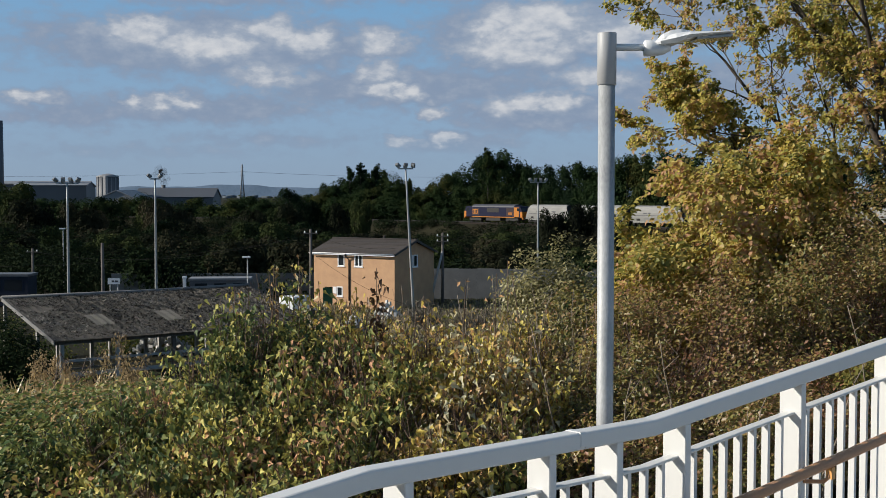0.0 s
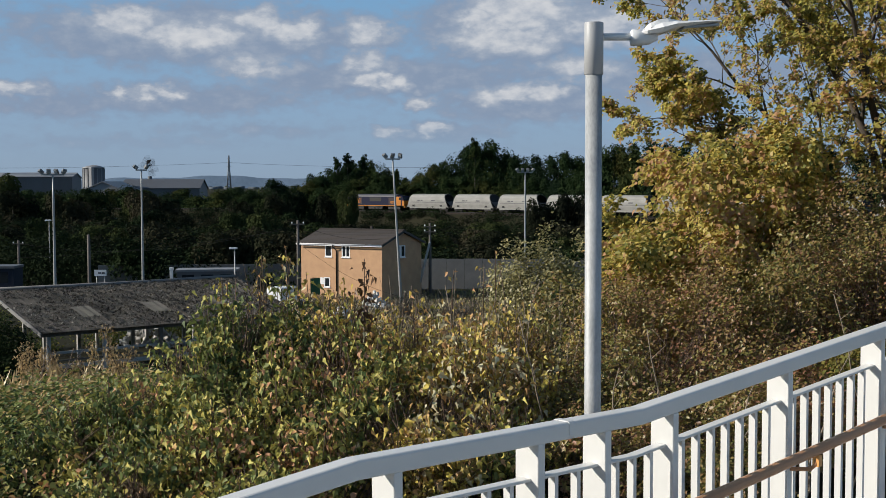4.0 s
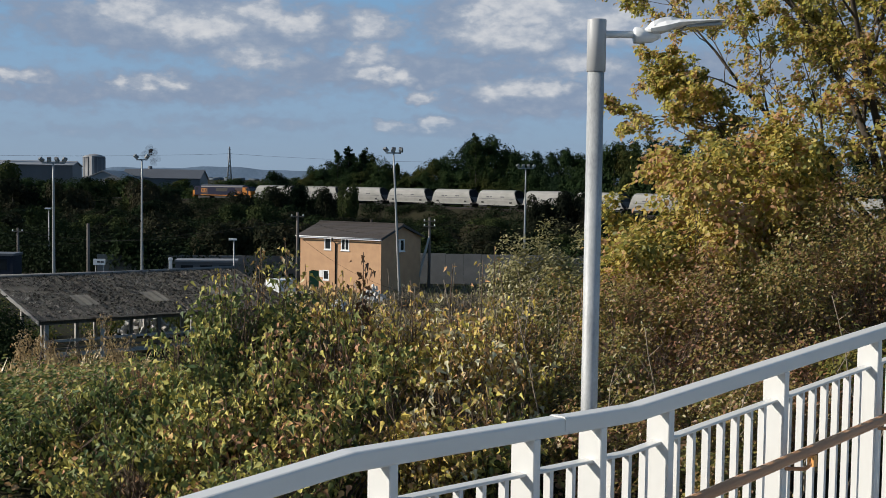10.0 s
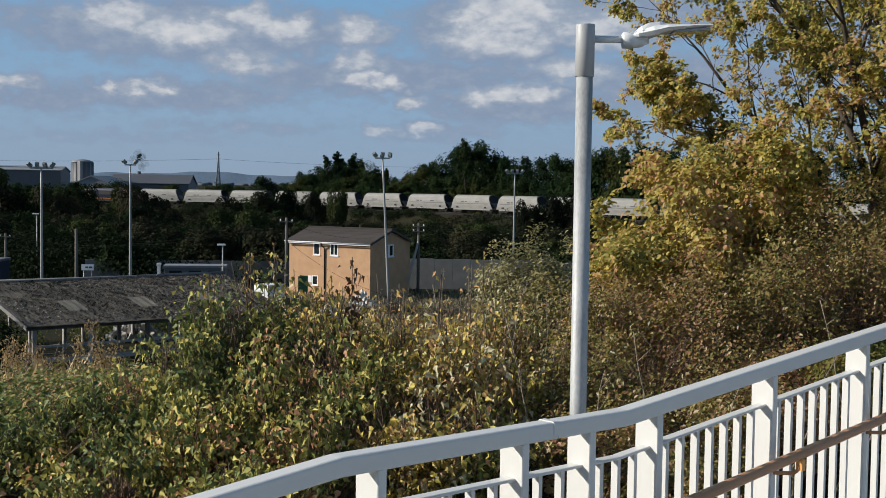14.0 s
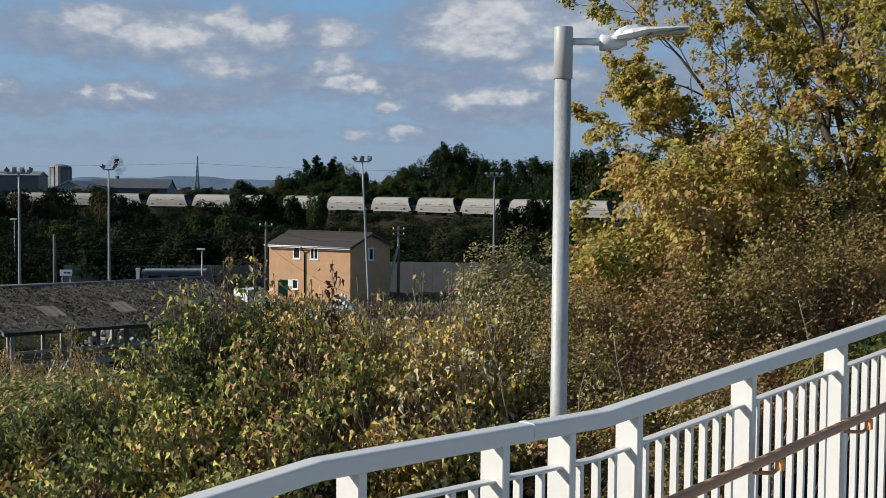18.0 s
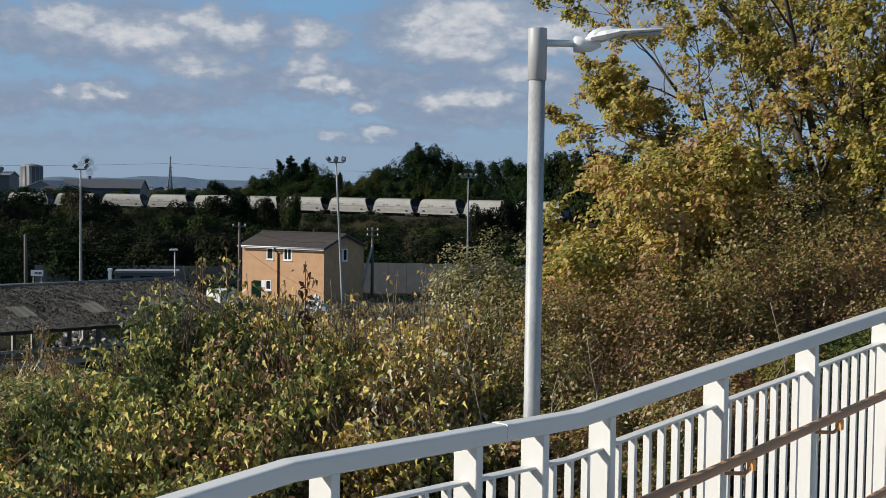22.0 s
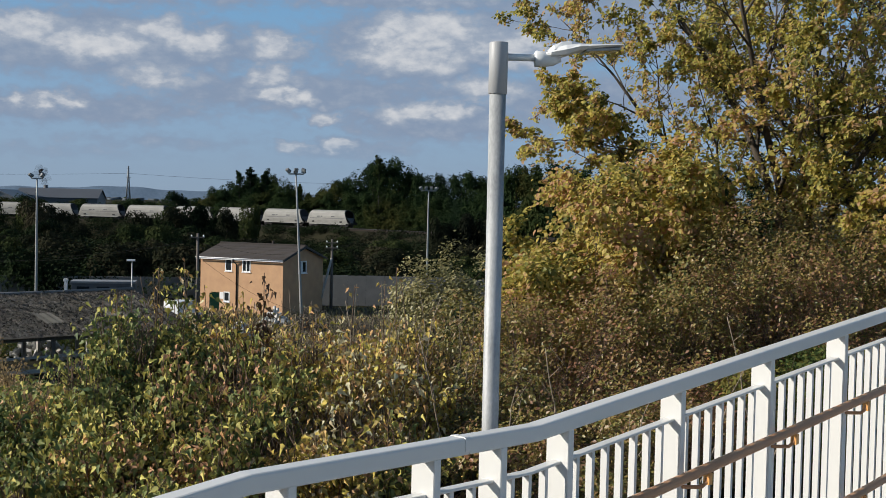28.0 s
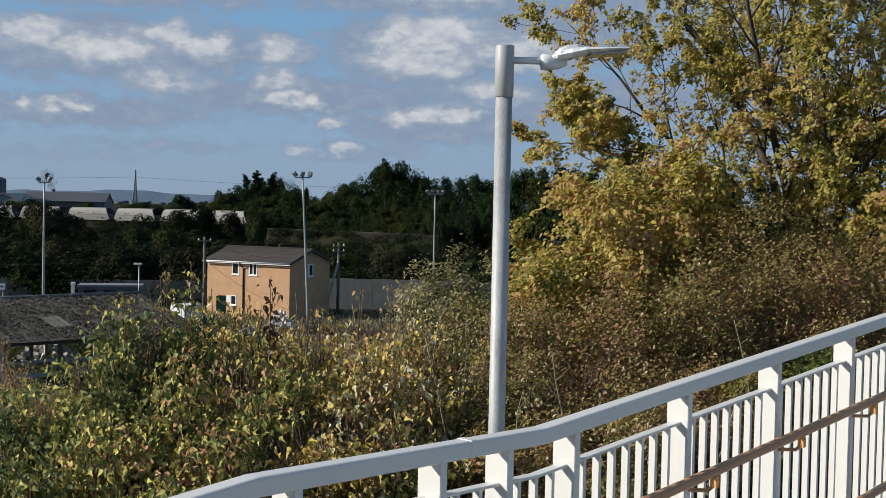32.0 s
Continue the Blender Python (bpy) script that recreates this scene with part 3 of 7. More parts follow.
def run(name, cuts, profile, drop, q, material, parent, label="", lift=0.0):
    """A bar that follows the railing through the cuts, as one mesh with mitred bends."""
    bm = bmesh.new()
    rings = []
    for s in cuts:
        rings.append([bm.verts.new(ramp_at(s, q + a, rail_h(s) - drop + b + lift)) for a, b in profile])
    n = len(profile)
    for r0, r1 in zip(rings, rings[1:]):
        for i in range(n):
            bm.faces.new((r0[i], r0[(i + 1) % n], r1[(i + 1) % n], r1[i]))
    bm.faces.new(rings[0][::-1])
    bm.faces.new(rings[-1])
    bmesh.ops.recalc_face_normals(bm, faces=bm.faces)
    return part(name, bm, material, parent, label)


def rounded(x0, x1, z0, z1, r=0.008, n=3):
    pts = []
    for cx, cz, a0 in ((x1 - r, z1 - r, 0), (x0 + r, z1 - r, 90), (x0 + r, z0 + r, 180), (x1 - r, z0 + r, 270)):
        for k in range(n):
            a = radians(a0 + 90 * k / (n - 1))
            pts.append((cx + r * math.cos(a), cz + r * math.sin(a)))
    return pts


def circle(r, n=12):
    return [(r * math.cos(2 * math.pi * k / n), r * math.sin(2 * math.pi * k / n)) for k in range(n)]


def build_railing():
    rail = thing("ramp_railing", *ramp_at(3.0, 0, 0), 0, "white powder-coated steel railing along a sloping ramp", "railing")
    inv = rail.matrix_basis.inverted()

    def own(ob):
        ob.matrix_parent_inverse = inv
        return ob
    top = rounded(0, 0.068, -0.060, 0)
    own(run("top_rail", (-1.5, KINK_A, 3.108), top, 0, 0, M_WHITE, rail))
    own(run("top_rail", (3.112, KINK_B, 10.6), top, 0, 0, M_WHITE, rail))
    own(run("joint_sleeve", (3.085, 3.11), rounded(-0.003, 0.071, -0.052, 0.003), 0, 0, M_WHITE, rail))
    flat = rounded(0, 0.045, -0.012, 0, 0.004)
    for a, b in zip(POSTS, POSTS[1:]):
        cuts = [a + 0.0355] + [k for k in (KINK_A, KINK_B) if a + 0.05 < k < b - 0.01] + [b - 0.0005]
        own(run("upper_bar", cuts, flat, 0.177, 0.035, M_WHITE, rail))
        own(run("lower_bar", cuts, flat, 1.27, 0.035, M_WHITE, rail))
    for s in POSTS:
        bm = bmesh.new()
        h0, h1 = rail_h(s) - 1.37, rail_h(s) - 0.058
        vs = []
        for z in (h0, h1):
            for ds, dq in ((0, 0.002), (0.035, 0.002), (0.035, 0.108), (0, 0.108)):
                vs.append(bm.verts.new(ramp_at(s + ds, dq, z + (ds * SLOPE if z == h1 else 0))))
        for f in ((0, 1, 2, 3), (4, 5, 6, 7), (0, 1, 5, 4), (1, 2, 6, 5), (2, 3, 7, 6), (3, 0, 4, 7)):
            bm.faces.new([vs[i] for i in f])
        bmesh.ops.recalc_face_normals(bm, faces=bm.faces)
        bmesh.ops.bevel(bm, geom=list(bm.edges), offset=0.003, segments=1, affect="EDGES")
        own(part("post", bm, M_WHITE, rail))
    for a, b in zip(POSTS, POSTS[1:]):
        n = max(2, round((b - a) / 0.101))
        for k in range(1, n):
            s = a + 0.02 + (b - a) * k / n
            h = rail_h(s)
            bm = bmesh.new()
            vs = []
            for z in (h - 1.271, h - 0.188):
                for ds, dq in ((-0.009, 0.042), (0.009, 0.042), (0.009, 0.072), (-0.009, 0.072)):
                    vs.append(bm.verts.new(ramp_at(s + ds, dq, z)))
            for f in ((3, 2, 1, 0), (4, 5, 6, 7), (0, 1, 5, 4), (1, 2, 6, 5), (2, 3, 7, 6), (3, 0, 4, 7)):
                bm.faces.new([vs[i] for i in f])
            own(part("baluster", bm, M_WHITE, rail))
    for drop in (0.388, 0.885):
        hr = own(run("handrail", (-1.5, KINK_A, KINK_B, 10.6), circle(0.0225), drop, -0.085, M_BRONZE, rail, "copper-brown tubular handrail"))
        for s in POSTS:
            if s < 1:
                continue
            st = s + 0.075
            h = rail_h(st) - drop
            p = [ramp_at(st, -0.085, h - 0.022), ramp_at(st, -0.085, h - 0.06), ramp_at(st, -0.06, h - 0.085), ramp_at(st - 0.05, -0.01, h - 0.085), ramp_at(st - 0.055, 0.003, h - 0.085)]
            br = part("bracket", tube([tuple(v) for v in p], 0.009, 8), M_BRONZE, hr)
            bl = bmesh.new()
            for q0, q1, z0, z1, s0, s1 in ((-0.1, -0.07, h - 0.07, h - 0.021, st - 0.004, st + 0.022),):
                vs = [bl.verts.new(ramp_at(a, b, c)) for c in (z0, z1) for a, b in ((s0, q0), (s1, q0), (s1, q1), (s0, q1))]
                for f in ((3, 2, 1, 0), (4, 5, 6, 7), (0, 1, 5, 4), (1, 2, 6, 5), (2, 3, 7, 6), (3, 0, 4, 7)):
                    bl.faces.new([vs[i] for i in f])
            c = part("saddle", bl, M_AMBER, hr, "amber handrail saddle")
    return rail


build_railing()
# unseen deck, made wide and pale to bounce light onto the railing's near face
deck = run("ramp_deck", (-1.6, KINK_A, KINK_B, 10.7), [(-7.5, -0.25), (0.16, -0.25), (0.16, 0), (-7.5, 0)], 1.37, 0, M_BOUNCEDECK, None)
tagged(deck, "unseen concrete ramp deck, widened and paled to reflect light", "ramp", kind="structure")
found = run("ramp_wall", (-1.6, KINK_A, KINK_B, 10.7), [(-0.1, -3.5), (0.1, -3.5), (0.1, -0.25), (-0.1, -0.25)], 1.37, 0, M_CONC, None)
tagged(found, "plain concrete wall under the ramp", "wall", kind="structure")


# ---------------------------------------------------------------- street lamp beside the ramp
def build_street_lamp():
    x, y, k = 1.022, 7.6, 1.4
    top = EYE + 0.72 * k
    g = gz(x, y)
    lamp = thing("street_lamp", x, y, g, 0, "galvanised steel lamp column with a side-mounted lantern", "street lamp")
    lamp.scale = (k, k, k)
    h = (top - g) / k
    part("shaft", tube([(0, 0, -0.3), (0, 0, 0.6), (0, 0, h - 0.22)], [0.038, 0.038, 0.0375], 24), M_GALV, lamp, smooth=True)
    part("sleeve", tube([(0, 0, h - 0.232), (0, 0, h - 0.230), (0, 0, h - 0.003), (0, 0, h)], [0.040, 0.0428, 0.0428, 0.041], 24), M_SLEEVE, lamp, "grey bracket sleeve", smooth=True)
    part("arm", tube([(0.035, 0, h - 0.064), (0.18, 0.01, h - 0.063)], 0.0162, 14), M_LANTERN, lamp, smooth=True)
    boot = part("lantern", lantern_body(h), M_LANTERN, lamp, "pale grey die-cast lantern")
    part("spigot", tube([(0.165, 0.01, h - 0.066), (0.17, 0.01, h - 0.066), (0.205, 0.011, h - 0.068), (0.25, 0.012, h - 0.07), (0.285, 0.013, h - 0.064)], [0.028, 0.037, 0.035, 0.027, 0.014], 14), M_LANTERN, boot, smooth=True)
    lens = bmesh.new()
    box(lens, 0.39, 0.55, -0.06, 0.08, 0, 0.012, 0.004, Matrix.Translation((0, 0, h - 0.066)) @ Matrix.Rotation(radians(-4.5), 4, "Y"))
    part("lens", lens, M_GLASSY, boot, "clear lantern lens")


def lantern_body(h):
    """A flat tapered head with a raised gear cover, tilted up a little."""
    bm = bmesh.new()
    m = Matrix.Translation((0, 0.01, h - 0.066)) @ Matrix.Rotation(radians(-4.5), 4, "Y")
    secs = ((0.215, 0.02, 0.000, 0.010), (0.235, 0.05, -0.006, 0.020), (0.30, 0.085, -0.008, 0.034), (0.36, 0.095, 0.008, 0.036), (0.42, 0.095, 0.012, 0.032), (0.50, 0.088, 0.016, 0.029), (0.565, 0.06, 0.020, 0.027))
    rings = []
    for x, w, z0, z1 in secs:
        zc = (z0 + z1) / 2
        rings.append([bm.verts.new(m @ Vector(p)) for p in ((x, -w, zc), (x, -w * 0.8, z1), (x, w * 0.8, z1), (x, w, zc), (x, w * 0.8, z0), (x, -w * 0.8, z0))])
    for a, b in zip(rings, rings[1:]):
        for i in range(6):
            bm.faces.new((a[i], a[(i + 1) % 6], b[(i + 1) % 6], b[i]))
    bm.faces.new(rings[0][::-1])
    bm.faces.new(rings[-1])
    secs = ((0.225, 0.03, 0.018), (0.25, 0.055, 0.040), (0.285, 0.06, 0.052), (0.33, 0.06, 0.054), (0.385, 0.05, 0.040), (0.41, 0.04, 0.030))
    rings = []
    for x, w, z1 in secs:
        rings.append([bm.verts.new(m @ Vector(p)) for p in ((x, -w, 0.018), (x, -w * 0.75, z1), (x, w * 0.75, z1), (x, w, 0.018))])
    for a, b in zip(rings, rings[1:]):
        for i in range(4):
            bm.faces.new((a[i], a[(i + 1) % 4], b[(i + 1) % 4], b[i]))
    bm.faces.new(rings[0][::-1])
    bm.faces.new(rings[-1])
    bmesh.ops.recalc_face_normals(bm, faces=bm.faces)
    return bm


build_street_lamp()


# ---------------------------------------------------------------- the brick house in the yard
def window(parent, x, z, w, h, y=0.0, lights=2, turn=None):
    """A white casement in a wall that faces -y (or turned by the matrix)."""
    m = turn or Matrix()
    win = part("window", frame_mesh(x, z, w, h, y, lights, m), M_UPVC, parent, "white plastic-framed casement window")
    for k in range(lights):
        w0 = w / lights
        bm = bmesh.new()
        box(bm, x + k * w0 + 0.05, x + (k + 1) * w0 - 0.05, y - 0.005, y + 0.015, z + 0.06, z + h - 0.06, 0, m)
        part("pane", bm, M_PANE, win)
    bm = bmesh.new()
    box(bm, x - 0.06, x + w + 0.06, y - 0.12, y + 0.0, z - 0.07, z - 0.001, 0.008, m)
    part("sill", bm, M_UPVC, win)
    return win


def frame_mesh(x, z, w, h, y, lights, m):
    bm = bmesh.new()
    t = 0.1
    y0, y1 = y - 0.06, y + 0.03
    box(bm, x, x + w, y0, y1, z, z + t, 0, m)
    box(bm, x, x + w, y0, y1, z + h - t, z + h, 0, m)
    box(bm, x, x + t, y0, y1, z + t, z + h - t, 0, m)
    box(bm, x + w - t, x + w, y0, y1, z + t, z + h - t, 0, m)
    for k in range(1, lights):
        xc = x + w * k / lights
        box(bm, xc - t / 2, xc + t / 2, y0, y1, z + t, z + h - t, 0, m)
    return bm


def wall_with_holes(length, height, thick, holes):
    """A wall from x 0 to length facing -y, its outer face at y 0, cut through at the holes (x, z, w, h)."""
    bm = bmesh.new()
    xs = sorted({0.0, length, *[a for x, z, w, h in holes for a in (x, x + w)]})
    zs = sorted({0.0, height, *[a for x, z, w, h in holes for a in (z, z + h)]})
    for x0, x1 in zip(xs, xs[1:]):
        z_from = None
        for z0, z1 in zip(zs, zs[1:]):
            open_ = any(x - 1e-6 <= x0 and x1 <= x + w + 1e-6 and z - 1e-6 <= z0 and z1 <= z + h + 1e-6 for x, z, w, h in holes)
            if not open_:
                box(bm, x0, x1, 0, thick, z0, z1)
    bmesh.ops.remove_doubles(bm, verts=bm.verts, dist=1e-4)
    return bm


def build_house():
    L, W, H, R = 9.44, 6.8, 5.5, 6.62
    house = thing("brick_house", -12.5, 116.9, 0, -32, "two-storey orange-buff brick house with a brown pitched roof", "house")
    holes = [(2.88, 4.2, 0.8, 1.2), (4.85, 4.2, 0.95, 1.2), (1.3, 0.1, 0.95, 2.05), (2.75, 1.3, 0.7, 0.95)]
    part("front_wall", wall_with_holes(L, H, 0.3, holes), M_BRICK, house)
    bm = bmesh.new()
    # gable walls and the back wall
    for x0, x1 in ((0.0, 0.3), (L - 0.3, L)):
        prof = [(0.302, 0), (W, 0), (W, H), (W / 2, R - 0.1), (0.302, H + 0.12), (0.302, 0)]
        a = [bm.verts.new((x0, y, z)) for y, z in prof[:-1]]
        b = [bm.verts.new((x1, y, z)) for y, z in prof[:-1]]
        bm.faces.new(a)
        bm.faces.new(b[::-1])
        for i in range(5):
            bm.faces.new((a[i], b[i], b[(i + 1) % 5], a[(i + 1) % 5]))
    box(bm, 0.302, L - 0.302, W - 0.3, W, 0, H)
    bmesh.ops.recalc_face_normals(bm, faces=bm.faces)
    part("gable_wall", bm, M_BRICK, house)
    part("inner_floor", B(0.31, L - 0.31, 0.31, W - 0.31, 2.5, 2.7), M_DARK, house)
    part("inner_screen", B(0.31, L - 0.31, 1.6, 1.7, 0.02, 2.49), M_DARK, house)
    for sgn in (1, -1):
        ov = 0.35
        y_e, y_r = (-ov, W / 2) if sgn > 0 else (W + ov, W / 2)
        k = (R - H) / (W / 2)
        z_e = H - ov * k
        n = 12
        for c in range(n):
            ya, yb = y_e + (y_r - y_e) * c / n, y_e + (y_r - y_e) * (c + 1) / n
            za, zb = z_e + (R - z_e) * c / n, z_e + (R - z_e) * (c + 1) / n
            bm = bmesh.new()
            vs = [bm.verts.new(p) for p in ((-0.25, ya, za + 0.14), (L + 0.25, ya, za + 0.14), (L + 0.25, yb, zb + 0.10), (-0.25, yb, zb + 0.10),
                                            (-0.25, ya, za + 0.04), (L + 0.25, ya, za + 0.04), (L + 0.25, yb, zb + 0.04), (-0.25, yb, zb + 0.04))]
            for f in ((0, 1, 2, 3), (7, 6, 5, 4), (0, 4, 5, 1), (2, 6, 7, 3), (1, 5, 6, 2), (3, 7, 4, 0)):
                bm.faces.new([vs[i] for i in f])
            bmesh.ops.recalc_face_normals(bm, faces=bm.faces)
            part("tile_course", bm, M_ROOFTILE, house)
    part("ridge_tiles", B(-0.27, L + 0.27, W / 2 - 0.14, W / 2 + 0.14, R + 0.08, R + 0.19, 0.05), M_ROOFTILE, house)
    part("vent", B(L * 0.62, L * 0.62 + 0.16, W / 2 - 0.1, W / 2 + 0.1, R + 0.191, R + 0.45, 0.04), M_ROOFTILE, house)
    part("fascia", B(-0.25, L + 0.25, -0.40, -0.36, H - 0.22, H - 0.11), M_UPVC, house, "white fascia board")
    part("gutter", tube([(-0.25, -0.46, H - 0.06), (L + 0.25, -0.46, H - 0.06)], 0.04, 8), M_UPVC, house)
    part("bargeboard", bargeboard(L + 0.26, W, H, R), M_BLACKPIPE, house, "dark bargeboard")
    part("downpipe", tube([(4.1, -0.44, H - 0.1), (4.1, -0.42, H - 0.3), (4.25, -0.08, H - 0.65), (4.25, -0.07, 0.0)], 0.06, 8), M_BLACKPIPE, house, "black rainwater downpipe")
    window(house, 2.88, 4.2, 0.8, 1.2, 0.04, 1)
    window(house, 4.85, 4.2, 0.95, 1.2, 0.04, 2)
    window(house, 2.75, 1.3, 0.7, 0.95, 0.04, 1)
    turn = Matrix.Translation((L, 0, 0)) @ Matrix.Rotation(radians(90), 4, "Z")
    window(house, 2.5, 4.15, 0.5, 1.15, -0.02, 1, turn)
    window(house, 3.08, 4.15, 0.75, 1.15, -0.02, 1, turn)
    d = part("door", B(-0.95, 0.0, 0.0, 0.05, 0.0, 2.0, 0.008), M_GREEN, house, "green painted door standing ajar")
    d.matrix_basis = pose(2.24, 0.06, 0.1, 0, 0, 38)
    part("handle", tube([(-0.85, -0.01, 1.0), (-0.85, -0.05, 1.0), (-0.74, -0.05, 1.0)], 0.012, 6), M_MAST, d)
    part("notice_board", B(2.3, 2.72, -0.03, -0.004, 1.55, 2.2), M_UPVC, house, "blank white notice board")
    return house


def bargeboard(x, W, H, R):
    bm = bmesh.new()
    k = (R - H) / (W / 2)
    for y0, y1 in ((-0.35, W / 2), (W + 0.35, W / 2)):
        za, zb = H - 0.35 * k, R
        vs = [bm.verts.new(p) for p in ((x, y0, za - 0.1), (x, y1, zb - 0.1), (x, y1, zb + 0.12), (x, y0, za + 0.12),
                                        (x + 0.03, y0, za - 0.1), (x + 0.03, y1, zb - 0.1), (x + 0.03, y1, zb + 0.12), (x + 0.03, y0, za + 0.12))]
        for f in ((0, 1, 2, 3), (7, 6, 5, 4), (0, 4, 5, 1), (2, 6, 7, 3), (1, 5, 6, 2), (3, 7, 4, 0)):
            bm.faces.new([vs[i] for i in f])
    bmesh.ops.recalc_face_normals(bm, faces=bm.faces)
    return bm


build_house()


SYCL = np.array([(0, 0), (0.12, 0.04), (0.15, 0.26), (0.30, 0.38), (0.16, 0.56), (0, 1.0), (-0.16, 0.56), (-0.30, 0.38), (-0.15, 0.26), (-0.12, 0.04)])
OVAL = np.array([(0, 0), (0.29, 0.25), (0.31, 0.6), (0, 0.95), (-0.31, 0.6), (-0.29, 0.25)])
SYCAMORE = np.array([(0, 0.02), (0.21, 0.10), (0.38, 0.42), (0.19, 0.54), (0, 1.05), (-0.19, 0.54), (-0.38, 0.42), (-0.21, 0.10)])
RHOMB = np.array([(0, 0), (0.30, 0.45), (0, 1.0), (-0.30, 0.45)])


def leaves(points, size, shape, rng, up=0.55, out=None, droop=0.35, fold=0.35, curl=0.18, sunward=0.0):
    """A leaf at every point: flat outlines folded along the rib, turned at random and facing up and outwards."""
    n = len(points)
    nrm = rng.normal(size=(n, 3))
    nrm /= np.linalg.norm(nrm, axis=1)[:, None]
    nrm[:, 2] = np.abs(nrm[:, 2]) * (0.45 if droop > 0.8 else 1.0) + up
    if out is not None:
        nrm += out * 0.6
    nrm += np.array(SUN_TO) * sunward
    nrm /= np.linalg.norm(nrm, axis=1)[:, None]
    t = rng.normal(size=(n, 3))
    t[:, 2] -= droop
    t -= nrm * (t * nrm).sum(1)[:, None]
    t /= np.linalg.norm(t, axis=1)[:, None] + 1e-9
    s = np.cross(nrm, t)
    sz = size * rng.uniform(0.45, 1.35, n)
    k = len(shape)
    fold, curl = (fold * rng.uniform(0.4, 1.5, n))[:, None, None], (curl * rng.uniform(-0.4, 2.0, n))[:, None, None]
    v = points[:, None] + sz[:, None, None] * (shape[None, :, 0, None] * s[:, None] + shape[None, :, 1, None] * t[:, None]
                                               + (np.abs(shape[None, :, 0, None]) * fold - shape[None, :, 1, None] ** 2 * curl) * nrm[:, None])
    base = np.arange(n)[:, None] * k
    if k == 4:
        f = np.concatenate([base + np.array([[0, 1, 2]]), base + np.array([[0, 2, 3]])])
    else:
        fs = [base + np.array([[0, i, i + 1]]) for i in range(1, k - 1)]
        mid = k // 2
        fs = [base + np.array([[0, i, i + 1]]) for i in range(1, mid)] + [base + np.array([[0, i, i + 1]]) for i in range(mid, k - 1)]
        f = np.concatenate(fs)
    return v.reshape(-1, 3), f


